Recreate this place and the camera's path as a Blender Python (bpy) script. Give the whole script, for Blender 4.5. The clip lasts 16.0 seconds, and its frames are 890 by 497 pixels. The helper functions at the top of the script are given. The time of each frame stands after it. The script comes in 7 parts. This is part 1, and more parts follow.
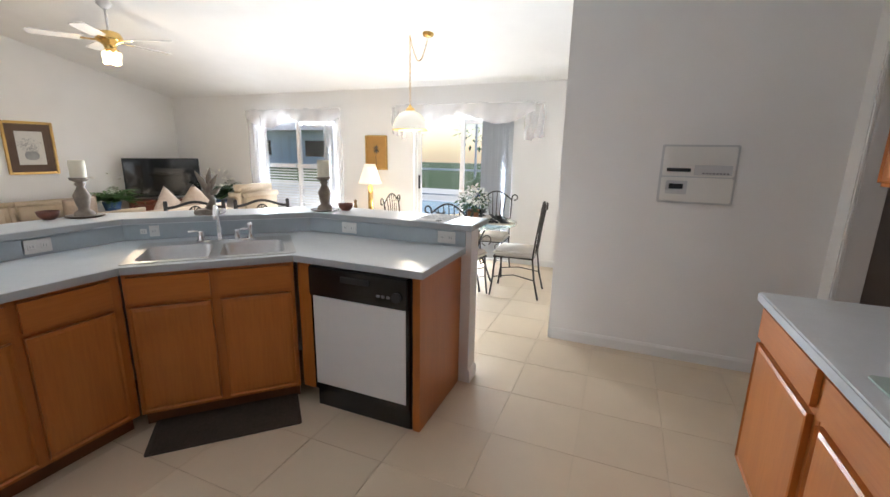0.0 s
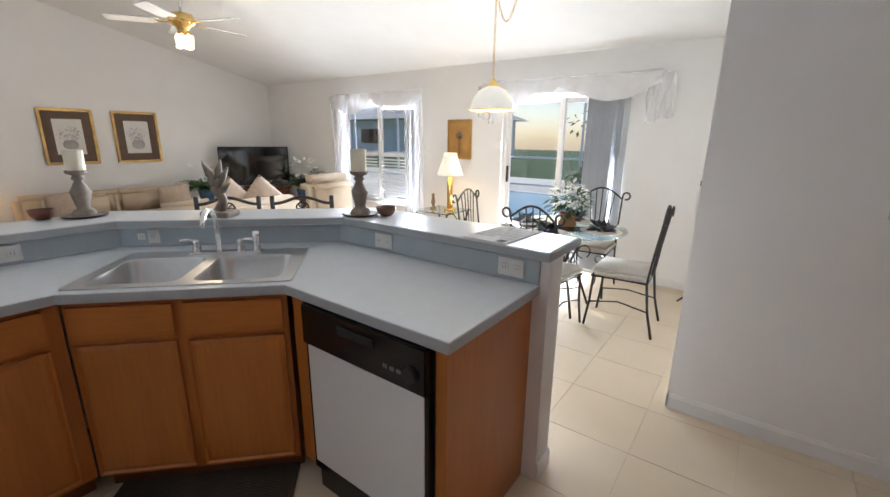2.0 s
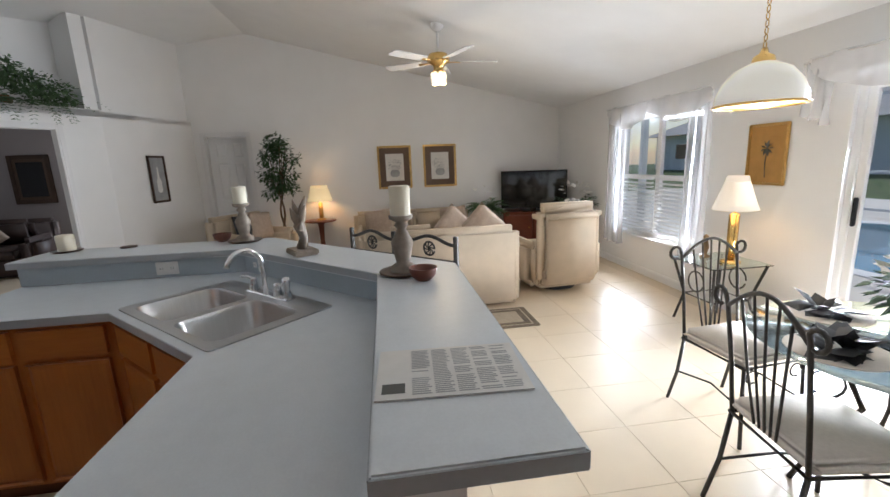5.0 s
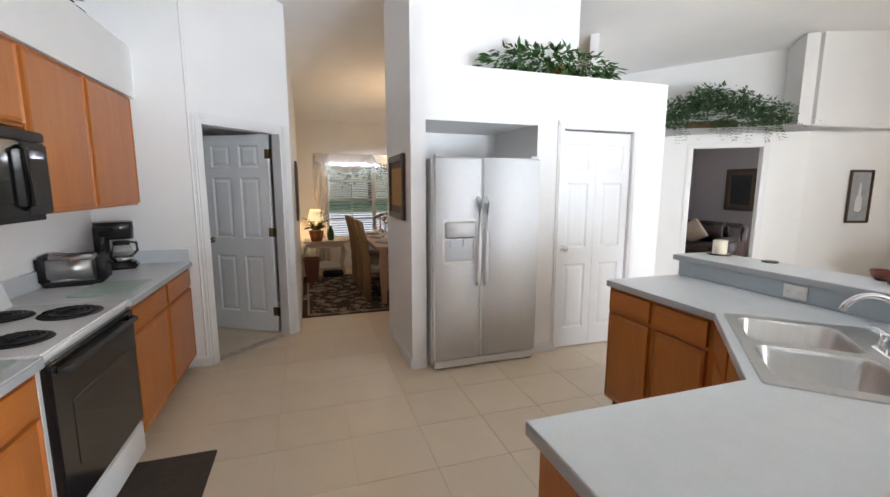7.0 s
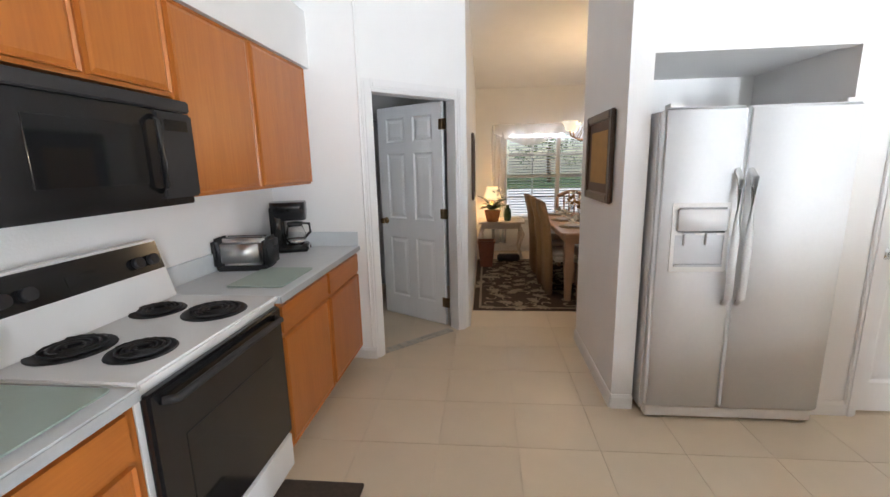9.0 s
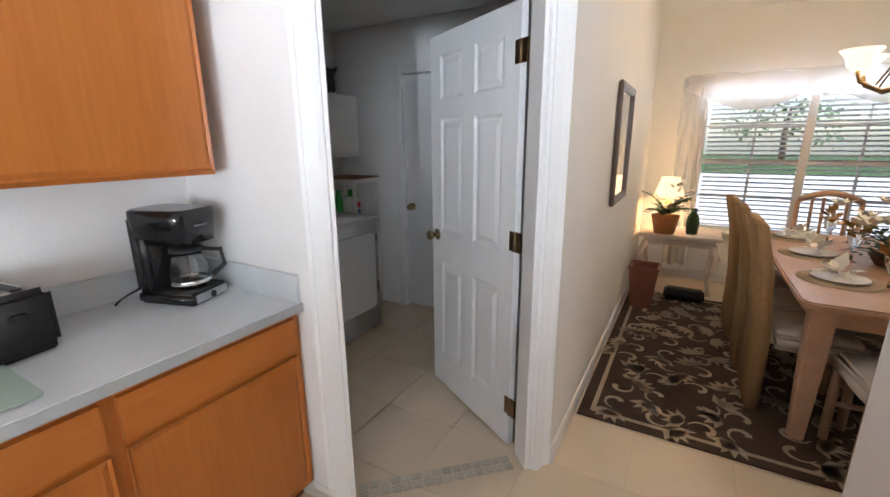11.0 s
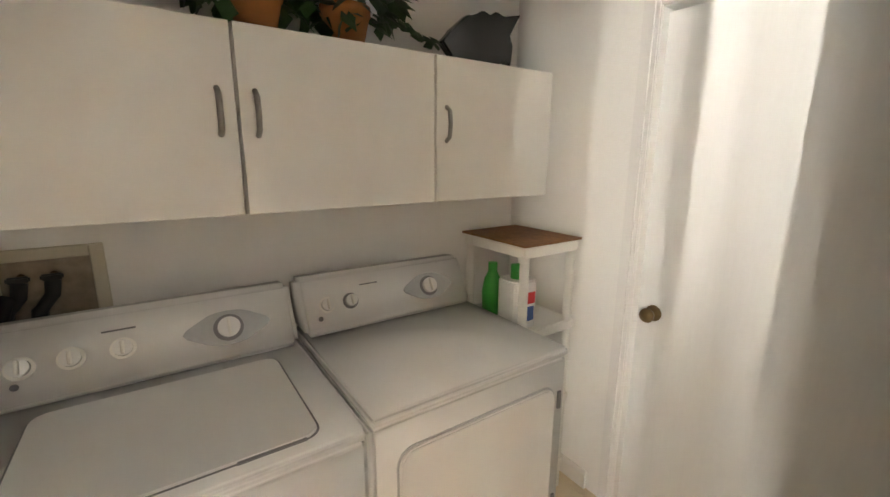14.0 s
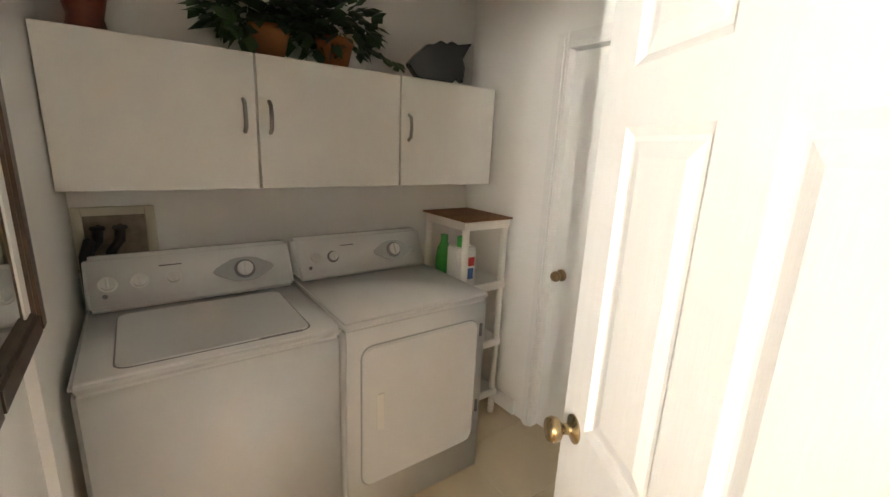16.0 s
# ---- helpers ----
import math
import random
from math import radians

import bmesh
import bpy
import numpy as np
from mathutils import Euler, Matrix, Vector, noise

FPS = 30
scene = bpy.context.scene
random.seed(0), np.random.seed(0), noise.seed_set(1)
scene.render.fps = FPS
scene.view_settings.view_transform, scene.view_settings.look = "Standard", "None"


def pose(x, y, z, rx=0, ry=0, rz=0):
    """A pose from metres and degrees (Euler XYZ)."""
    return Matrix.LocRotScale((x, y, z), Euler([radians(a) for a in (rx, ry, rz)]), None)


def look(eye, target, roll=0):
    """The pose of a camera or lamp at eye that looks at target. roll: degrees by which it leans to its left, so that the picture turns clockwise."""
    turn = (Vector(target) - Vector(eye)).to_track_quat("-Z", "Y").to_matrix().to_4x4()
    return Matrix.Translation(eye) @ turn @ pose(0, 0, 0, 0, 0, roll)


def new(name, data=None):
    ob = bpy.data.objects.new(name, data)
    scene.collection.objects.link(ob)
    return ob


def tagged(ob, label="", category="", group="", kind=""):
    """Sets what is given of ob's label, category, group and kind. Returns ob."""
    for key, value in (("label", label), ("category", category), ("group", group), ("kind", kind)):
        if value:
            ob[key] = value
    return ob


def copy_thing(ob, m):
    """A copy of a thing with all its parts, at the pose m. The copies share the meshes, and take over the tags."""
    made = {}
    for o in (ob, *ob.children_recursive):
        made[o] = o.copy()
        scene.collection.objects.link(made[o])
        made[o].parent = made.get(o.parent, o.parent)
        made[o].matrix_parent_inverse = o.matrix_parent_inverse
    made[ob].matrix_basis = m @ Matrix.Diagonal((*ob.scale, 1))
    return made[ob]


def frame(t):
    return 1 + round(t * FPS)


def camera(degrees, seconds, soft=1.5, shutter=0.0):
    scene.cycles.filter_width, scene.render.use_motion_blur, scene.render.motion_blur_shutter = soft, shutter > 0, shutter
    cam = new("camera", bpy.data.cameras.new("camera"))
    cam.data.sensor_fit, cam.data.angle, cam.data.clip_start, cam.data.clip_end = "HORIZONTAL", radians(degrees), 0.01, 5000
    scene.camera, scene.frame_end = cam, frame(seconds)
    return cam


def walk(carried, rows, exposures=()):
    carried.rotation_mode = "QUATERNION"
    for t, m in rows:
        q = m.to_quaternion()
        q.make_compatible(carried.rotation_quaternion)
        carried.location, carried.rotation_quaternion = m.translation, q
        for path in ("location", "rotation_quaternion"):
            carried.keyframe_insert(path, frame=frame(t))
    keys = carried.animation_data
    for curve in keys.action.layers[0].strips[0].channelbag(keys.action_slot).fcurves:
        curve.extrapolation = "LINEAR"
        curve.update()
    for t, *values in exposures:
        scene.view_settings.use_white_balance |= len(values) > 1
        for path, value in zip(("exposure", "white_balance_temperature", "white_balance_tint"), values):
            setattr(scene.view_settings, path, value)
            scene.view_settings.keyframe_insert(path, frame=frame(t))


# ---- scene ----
cam = camera(93.0, 16.0)
PATH = [
    (0, (1.116, 0.606, 1.486), (0.37, 2.408, 1.039), 1.0),
    (0.5, (0.975, 0.687, 1.5), (0.044, 2.4, 1.058), -0.5),
    (1, (0.933, 0.853, 1.479), (-0.172, 2.475, 1.094), -0.8),
    (1.5, (0.976, 1.165, 1.504), (-0.213, 2.713, 1.068), 0.5),
    (2, (0.898, 1.498, 1.477), (-0.248, 3.056, 0.969), 0.6),
    (2.5, (0.876, 1.884, 1.475), (-0.514, 3.189, 0.872), 3.3),
    (3, (0.848, 2.134, 1.472), (-0.656, 3.275, 0.811), 3.5),
    (5.5, (0.847, 3.145, 1.504), (-1.104, 2.845, 1.182), -1.2),
    (6, (0.885, 3.184, 1.496), (-0.792, 2.149, 1.154), -1.5),
    (6.5, (0.878, 3.26, 1.511), (-0.317, 1.689, 1.188), -1.5),
    (7, (0.787, 3.301, 1.523), (0.176, 1.419, 1.234), 0.1),
    (7.5, (0.782, 3.287, 1.523), (0.436, 1.339, 1.229), -0.4),
    (8, (0.777, 3.188, 1.513), (0.656, 1.222, 1.163), 0.4),
    (8.5, (0.791, 2.881, 1.5), (0.861, 0.919, 1.116), -0.1),
    (11, (0.504, 0.43, 1.495), (1.468, -1.252, 1.004), -0.4),
    (11.5, (0.574, -0.022, 1.498), (1.87, -1.43, 0.918), 1.9),
    (12, (0.795, -0.39, 1.491), (2.156, -1.671, 0.781), 0.8),
    (12.5, (1.01, -0.703, 1.473), (2.611, -1.646, 0.733), 2.0),
    (13, (1.248, -0.852, 1.488), (2.996, -1.603, 0.871), 1.5),
    (13.5, (1.464, -1.022, 1.513), (3.262, -1.771, 1.06), -0.5),
    (14, (1.784, -1.118, 1.534), (3.396, -2.221, 1.106), 0.3),
    (14.5, (1.875, -1.166, 1.549), (3.265, -2.532, 1.099), 1.9),
    (15, (1.768, -1.093, 1.558), (3.124, -2.487, 1.091), 2.0),
    (15.5, (1.501, -0.987, 1.557), (2.934, -2.306, 1.1), 2.2),
    (16, (1.266, -0.922, 1.565), (2.831, -2.074, 1.096), 2.6),
]
walk(cam, [(t, look(eye, target, roll)) for t, eye, target, roll in PATH],
     [(0, -0.25, 5900, 10), (1, -0.35, 5900, 10), (3, -0.65, 5750, 10), (5.5, -0.95, 5850, 10), (7, -0.05, 5950, 10), (8.5, 0.15, 6050, 10), (11, 0.65, 5850, 10), (12, 1.05, 6000, 10), (12.5, 1.6, 6300, 10), (13, 1.95, 6700, 10), (13.5, 2.45, 7400, 10), (14.5, 2.7, 7700, 10), (15.2, 2.55, 7700, 10), (16, 2.25, 7700, 10)])

# ---------------------------------------------------------------- light
world = bpy.data.worlds.new("sky")
scene.world = world
world.use_nodes = True
SUN_EL, SUN_DIR = radians(47), Vector((0.56, -0.83, 0))
sky = world.node_tree.nodes.new("ShaderNodeTexSky")
sky.sky_type = "NISHITA"
sky.sun_disc = False
sky.sun_elevation = SUN_EL
sky.sun_rotation = math.atan2(-SUN_DIR.x, -SUN_DIR.y)
world.node_tree.links.new(sky.outputs[0], world.node_tree.nodes["Background"].inputs[0])
world.node_tree.nodes["Background"].inputs[1].default_value = 0.15


def lamp(name, kind, power, m, colour=(1, 1, 1), size=None, size_y=None, spread=180):
    data = bpy.data.lights.new(name, kind)
    data.energy, data.color = power, colour
    if kind == "AREA":
        data.shape, data.size, data.size_y = "RECTANGLE", size, size_y
        data.spread = radians(spread)
    elif kind == "POINT":
        data.shadow_soft_size = size or 0.05
    ob = new(name, data)
    ob.matrix_world = m
    return ob


sun = lamp("sun", "SUN", 3.8, look((0, 0, 20), Vector((0, 0, 20)) + SUN_DIR * math.cos(SUN_EL) - Vector((0, 0, math.sin(SUN_EL)))), (1, 0.95, 0.86))
sun.data.angle = radians(0.5)
DAY = (0.93, 0.97, 1.0)
lamp("living_window_daylight", "AREA", 20, look((-3.865, 6.27, 1.92), (-2.0, 0, 1.5)), DAY, 1.4, 0.09, 110)
lamp("patio_door_daylight", "AREA", 45, look((-1.0, 6.225, 1.935), (0.0, 0, 1.4)), DAY, 1.36, 0.06, 110)
# light thrown up from the sunlit deck through the foot of the openings
lamp("patio_deck_bounce", "AREA", 90, look((-1.0, 6.215, 0.06), (-0.4, 2.2, 2.4)), (1, 0.98, 0.94), 1.36, 0.05)
lamp("living_deck_bounce", "AREA", 45, look((-3.865, 6.215, 0.52), (-2.6, 2.2, 2.6)), (1, 0.98, 0.94), 1.4, 0.05)
# the sky seen past the jambs of the window and the patio door
for x, z, h, power, aim in ((-1.69, 1.0, 1.75, 120, 0.3), (-0.29, 1.0, 1.75, 80, 0.3), (-4.59, 1.2, 1.36, 45, -0.8), (-3.14, 1.2, 1.36, 45, -0.8)):
    lamp("jamb_daylight", "AREA", power, look((x, 6.222, z), (aim, 0, z + 0.2)), DAY, 0.04, h, 105)
lamp("dining_window_daylight", "AREA", 28, look((-0.44, -4.90, 1.955), (-0.3, 0, 0.6)), DAY, 1.6, 0.08)
# added fill lamp: no den window is in view, its opening is made up
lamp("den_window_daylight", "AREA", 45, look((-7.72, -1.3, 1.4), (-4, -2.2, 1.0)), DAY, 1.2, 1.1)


# ---------------------------------------------------------------- materials
def mat(name, colour, rough=0.5, metal=0.0, vary=0.06, scale=8.0, bump=0.0, bump_scale=60.0, stretch=(1, 1, 1), emit=0.0, alpha=1.0, trans=0.0, rand=0.0, colour2=None):
    m = bpy.data.materials.new(name)
    m.use_nodes = True
    nt = m.node_tree
    b = nt.nodes["Principled BSDF"]
    L = nt.links.new
    tc = nt.nodes.new("ShaderNodeTexCoord")
    mp = nt.nodes.new("ShaderNodeMapping")
    mp.inputs["Scale"].default_value = stretch
    L(tc.outputs["Object"], mp.inputs[0])
    n1 = nt.nodes.new("ShaderNodeTexNoise")
    n1.inputs["Scale"].default_value = scale
    n1.inputs["Detail"].default_value = 6
    L(mp.outputs[0], n1.inputs["Vector"])
    n2 = nt.nodes.new("ShaderNodeTexNoise")
    n2.inputs["Scale"].default_value = scale * 0.13
    n2.inputs["Detail"].default_value = 2
    L(mp.outputs[0], n2.inputs["Vector"])
    mix = nt.nodes.new("ShaderNodeMath")
    mix.operation = "MULTIPLY_ADD"
    L(n1.outputs[0], mix.inputs[0])
    mix.inputs[1].default_value = 0.55
    mul = nt.nodes.new("ShaderNodeMath")
    mul.operation = "MULTIPLY"
    L(n2.outputs[0], mul.inputs[0])
    mul.inputs[1].default_value = 0.45
    L(mul.outputs[0], mix.inputs[2])
    ramp = nt.nodes.new("ShaderNodeValToRGB")
    c2 = colour2 or tuple(min(1, c * (1 + vary)) for c in colour)
    c1 = colour if colour2 else tuple(c * (1 - vary) for c in colour)
    ramp.color_ramp.elements[0].position, ramp.color_ramp.elements[1].position = 0.35, 0.65
    ramp.color_ramp.elements[0].color = (*c1, 1)
    ramp.color_ramp.elements[1].color = (*c2, 1)
    L(mix.outputs[0], ramp.inputs[0])
    out = ramp.outputs[0]
    if rand:
        info = nt.nodes.new("ShaderNodeObjectInfo")
        hsv = nt.nodes.new("ShaderNodeHueSaturation")
        rng = nt.nodes.new("ShaderNodeMapRange")
        rng.inputs["To Min"].default_value, rng.inputs["To Max"].default_value = 1 - rand, 1 + rand
        L(info.outputs["Random"], rng.inputs["Value"])
        L(rng.outputs[0], hsv.inputs["Value"])
        L(out, hsv.inputs["Color"])
        out = hsv.outputs[0]
    L(out, b.inputs["Base Color"])
    b.inputs["Roughness"].default_value = rough
    b.inputs["Metallic"].default_value = metal
    b.inputs["Alpha"].default_value = alpha
    b.inputs["Transmission Weight"].default_value = trans
    if emit:
        L(out, b.inputs["Emission Color"])
        b.inputs["Emission Strength"].default_value = emit
    if bump:
        n3 = nt.nodes.new("ShaderNodeTexNoise")
        n3.inputs["Scale"].default_value = bump_scale
        n3.inputs["Detail"].default_value = 4
        L(mp.outputs[0], n3.inputs["Vector"])
        bp = nt.nodes.new("ShaderNodeBump")
        bp.inputs["Strength"].default_value = bump
        bp.inputs["Distance"].default_value = 0.004
        L(n3.outputs[0], bp.inputs["Height"])
        L(bp.outputs[0], b.inputs["Normal"])
    return m


M = {}
M["wall"] = mat("wall paint", (0.86, 0.85, 0.835), 0.85, vary=0.02, scale=3, bump=0.25, bump_scale=90)
M["ceiling"] = mat("ceiling paint", (0.88, 0.875, 0.865), 0.9, vary=0.02, scale=4, bump=0.5, bump_scale=70)
M["greywall"] = mat("back room grey", (0.42, 0.38, 0.38), 0.85, vary=0.03, scale=3, bump=0.2)
M["trim"] = mat("white trim", (0.82, 0.81, 0.80), 0.4, vary=0.015, scale=6, bump=0.05)
M["door"] = mat("door paint", (0.80, 0.80, 0.80), 0.38, vary=0.02, scale=9, bump=0.12, bump_scale=40, stretch=(6, 6, 0.6))
M["tile"] = mat("floor tile", (0.72, 0.595, 0.435), 0.32, vary=0.05, scale=3, bump=0.03, bump_scale=30, rand=0.02)
M["grout"] = mat("tile grout", (0.66, 0.545, 0.40), 0.5, vary=0.06, scale=20)
M["stone"] = mat("threshold stone", (0.55, 0.5, 0.42), 0.5, vary=0.2, scale=30, bump=0.3, rand=0.15)
M["wood"] = mat("honey oak", (0.41, 0.127, 0.021), 0.32, scale=11, colour2=(0.49, 0.166, 0.029), bump=0.08, bump_scale=30, stretch=(7, 7, 0.55), rand=0.05)
M["woodh"] = mat("honey oak rail", (0.41, 0.127, 0.021), 0.32, scale=11, colour2=(0.49, 0.166, 0.029), bump=0.08, bump_scale=30, stretch=(0.6, 0.6, 8), rand=0.05)
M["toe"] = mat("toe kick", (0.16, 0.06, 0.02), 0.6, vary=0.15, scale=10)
M["laminate"] = mat("grey laminate", (0.66, 0.69, 0.71), 0.32, vary=0.035, scale=140, bump=0.03, bump_scale=200)
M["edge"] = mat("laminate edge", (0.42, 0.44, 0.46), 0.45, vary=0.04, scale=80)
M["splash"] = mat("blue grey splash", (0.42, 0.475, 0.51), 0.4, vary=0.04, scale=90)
M["steel"] = mat("brushed steel", (0.58, 0.58, 0.58), 0.28, 1.0, vary=0.05, scale=30, bump=0.08, bump_scale=120, stretch=(1, 12, 1))
M["chrome"] = mat("chrome", (0.82, 0.82, 0.83), 0.08, 1.0, vary=0.01)
M["brass"] = mat("polished brass", (0.78, 0.53, 0.19), 0.18, 1.0, vary=0.08, scale=20)
M["pewter"] = mat("dull pewter", (0.30, 0.29, 0.28), 0.4, 0.7, vary=0.08)
M["oldbrass"] = mat("worn brass", (0.40, 0.30, 0.17), 0.25, 1.0, vary=0.2, scale=40)
M["bronze"] = mat("aged bronze", (0.25, 0.17, 0.09), 0.35, 1.0, vary=0.25, scale=30)
M["black"] = mat("gloss black", (0.012, 0.012, 0.013), 0.16, vary=0.1)
M["matblack"] = mat("black plastic", (0.016, 0.016, 0.018), 0.55, vary=0.15, scale=40, bump=0.05)
M["glassblack"] = mat("dark screen glass", (0.010, 0.011, 0.012), 0.06, vary=0.1)
M["white"] = mat("white enamel", (0.80, 0.80, 0.80), 0.22, vary=0.015, scale=10)
M["fridge"] = mat("textured fridge white", (0.85, 0.86, 0.87), 0.5, vary=0.015, scale=60, bump=0.25, bump_scale=220)
M["plastic"] = mat("white plastic", (0.80, 0.79, 0.76), 0.42, vary=0.02)
M["paleplastic"] = mat("pale grey plastic", (0.58, 0.59, 0.60), 0.4, vary=0.03)
M["grey"] = mat("grey plastic", (0.20, 0.20, 0.22), 0.4, vary=0.06)
M["iron"] = mat("wrought iron", (0.05, 0.045, 0.04), 0.5, 0.6, vary=0.3, scale=40, bump=0.2)
M["cushion"] = mat("ivory seat fabric", (0.62, 0.56, 0.49), 0.9, vary=0.06, scale=60, bump=0.4, bump_scale=300)
M["sofa"] = mat("beige upholstery", (0.60, 0.49, 0.36), 0.92, vary=0.06, scale=9, bump=0.5, bump_scale=260)
M["pillow"] = mat("taupe pillow", (0.46, 0.36, 0.28), 0.92, vary=0.12, scale=25, bump=0.4, bump_scale=200)
M["mat"] = mat("brown ribbed mat", (0.075, 0.055, 0.042), 0.95, vary=0.2, scale=60, bump=0.6, bump_scale=250)
M["leaf"] = mat("green leaf", (0.035, 0.10, 0.022), 0.5, scale=6, colour2=(0.085, 0.19, 0.045), bump=0.1)
M["leafdark"] = mat("dark leaf", (0.018, 0.055, 0.016), 0.5, scale=6, colour2=(0.05, 0.11, 0.035), bump=0.1)
M["fern"] = mat("grey green fern", (0.06, 0.12, 0.05), 0.6, scale=6, colour2=(0.14, 0.22, 0.10))
M["petal"] = mat("white petal", (0.80, 0.78, 0.72), 0.6, vary=0.05)
M["terracotta"] = mat("terracotta", (0.42, 0.17, 0.06), 0.8, vary=0.12, scale=15, bump=0.2)
M["redwood"] = mat("red brown lacquer", (0.17, 0.055, 0.028), 0.45, vary=0.2, scale=15, bump=0.15)
M["wicker"] = mat("brown wicker", (0.22, 0.10, 0.04), 0.7, vary=0.3, scale=60, bump=0.8, bump_scale=120)
M["candle"] = mat("ivory wax", (0.80, 0.74, 0.58), 0.5, vary=0.04)
M["stonewood"] = mat("weathered grey wood", (0.17, 0.13, 0.10), 0.6, scale=25, colour2=(0.33, 0.28, 0.22), bump=0.3)
M["bowl"] = mat("red brown bowl", (0.16, 0.05, 0.03), 0.4, vary=0.3, scale=20)
M["cherry"] = mat("cherry wood", (0.16, 0.035, 0.015), 0.3, vary=0.2, scale=12, stretch=(1, 1, 6))
M["frame"] = mat("dark picture frame", (0.07, 0.04, 0.025), 0.35, vary=0.3, scale=20)
M["gold"] = mat("gilt frame", (0.52, 0.34, 0.12), 0.35, 0.7, vary=0.2, scale=20)
M["paper"] = mat("picture paper", (0.72, 0.70, 0.66), 0.8, vary=0.05, scale=20)
M["matboard"] = mat("brown mat board", (0.13, 0.085, 0.06), 0.8, vary=0.1)
M["ink"] = mat("print ink", (0.10, 0.10, 0.09), 0.8, vary=0.2)
M["greyink"] = mat("pale print ink", (0.36, 0.36, 0.36), 0.8, vary=0.2)
M["ochre"] = mat("ochre print", (0.42, 0.23, 0.06), 0.7, vary=0.12, scale=12)
M["sheer"] = mat("sheer voile", (0.86, 0.86, 0.88), 0.9, vary=0.03, alpha=0.42)
M["valance"] = mat("voile valance", (0.84, 0.83, 0.84), 0.9, vary=0.03, alpha=0.7)
M["blind"] = mat("vertical blind", (0.60, 0.62, 0.65), 0.6, vary=0.03)
M["slat"] = mat("white slat", (0.80, 0.80, 0.80), 0.5, vary=0.02)
M["glass"] = mat("clear glass", (1, 1, 1), 0.02, vary=0, trans=1.0)
M["tableglass"] = mat("green table glass", (0.80, 0.93, 0.88), 0.03, vary=0.02, trans=1.0)
M["boardglass"] = mat("frosted green board", (0.42, 0.52, 0.47), 0.3, vary=0.05)
M["shade"] = mat("lamp shade", (0.90, 0.66, 0.34), 0.8, vary=0.03, emit=1.1)
M["shadeday"] = mat("cream lamp shade", (0.92, 0.80, 0.64), 0.8, vary=0.03, emit=0.7)
M["bulb"] = mat("lit glass shade", (1.0, 0.80, 0.50), 0.4, vary=0.02, emit=3.0)
M["alab"] = mat("alabaster shade", (1.0, 0.84, 0.62), 0.4, vary=0.1, emit=0.7)
M["pendant"] = mat("ribbed pendant glass", (0.95, 0.90, 0.78), 0.25, vary=0.06, emit=0.35)
M["rug"] = mat("brown rug", (0.06, 0.035, 0.022), 0.95, vary=0.2, scale=40, bump=0.6, bump_scale=250)
M["rugtan"] = mat("tan rug motif", (0.42, 0.34, 0.24), 0.95, vary=0.12, scale=40, bump=0.6, bump_scale=250)
M["rugbord"] = mat("rug border", (0.16, 0.12, 0.08), 0.95, vary=0.3, scale=50, bump=0.5)
M["pale"] = mat("washed maple", (0.50, 0.31, 0.20), 0.35, vary=0.1, scale=14, bump=0.05, stretch=(2, 2, 6))
M["caramel"] = mat("caramel chair fabric", (0.34, 0.21, 0.10), 0.85, vary=0.12, scale=40, bump=0.4, bump_scale=200)
M["chalk"] = mat("white washed table", (0.64, 0.56, 0.50), 0.5, vary=0.06)
M["mirror"] = mat("mirror", (0.85, 0.86, 0.87), 0.02, 1.0, vary=0.0)
M["green"] = mat("green plastic", (0.03, 0.32, 0.05), 0.4, vary=0.06)
M["red"] = mat("red label", (0.55, 0.03, 0.03), 0.5, vary=0.06)
M["blue"] = mat("blue label", (0.05, 0.12, 0.38), 0.5, vary=0.06)
M["tan"] = mat("pale block wood", (0.50, 0.32, 0.15), 0.5, vary=0.1, scale=12, stretch=(1, 1, 5))
M["bark"] = mat("bark", (0.12, 0.08, 0.05), 0.9, vary=0.3, scale=20, bump=0.8)
M["deck"] = mat("pool deck", (0.72, 0.69, 0.64), 0.8, vary=0.08, scale=3, bump=0.3)
M["grass"] = mat("lawn", (0.06, 0.11, 0.03), 0.95, vary=0.4, scale=4, bump=0.6)
M["pool"] = mat("pool water", (0.05, 0.22, 0.36), 0.05, vary=0.1)
M["cage"] = mat("white aluminium", (0.78, 0.79, 0.80), 0.4, vary=0.02)
M["roof"] = mat("grey roof", (0.48, 0.47, 0.46), 0.9, vary=0.15, scale=12)
M["darksofa"] = mat("dark leather", (0.05, 0.03, 0.025), 0.5, vary=0.2)
M["cobalt"] = mat("blue pot", (0.04, 0.10, 0.24), 0.3, vary=0.2)
M["beigebox"] = mat("beige plastic", (0.55, 0.50, 0.40), 0.5, vary=0.05)


# ---------------------------------------------------------------- mesh helpers
def part(name, bm, material, parent=None, label="", m=None):
    me = bpy.data.meshes.new(name)
    bmesh.ops.recalc_face_normals(bm, faces=bm.faces)
    bm.to_mesh(me)
    bm.free()
    me.materials.append(M[material])
    ob = new(name, me)
    if m is not None:
        ob.matrix_basis = m
    if parent is not None:
        ob.parent = parent
    if label:
        ob["label"] = label
    return ob


def thing(name, m, label, category, group="", kind=""):
    ob = new(name)
    ob.empty_display_size = 0.05
    ob.matrix_basis = m
    return tagged(ob, label, category, group, kind)


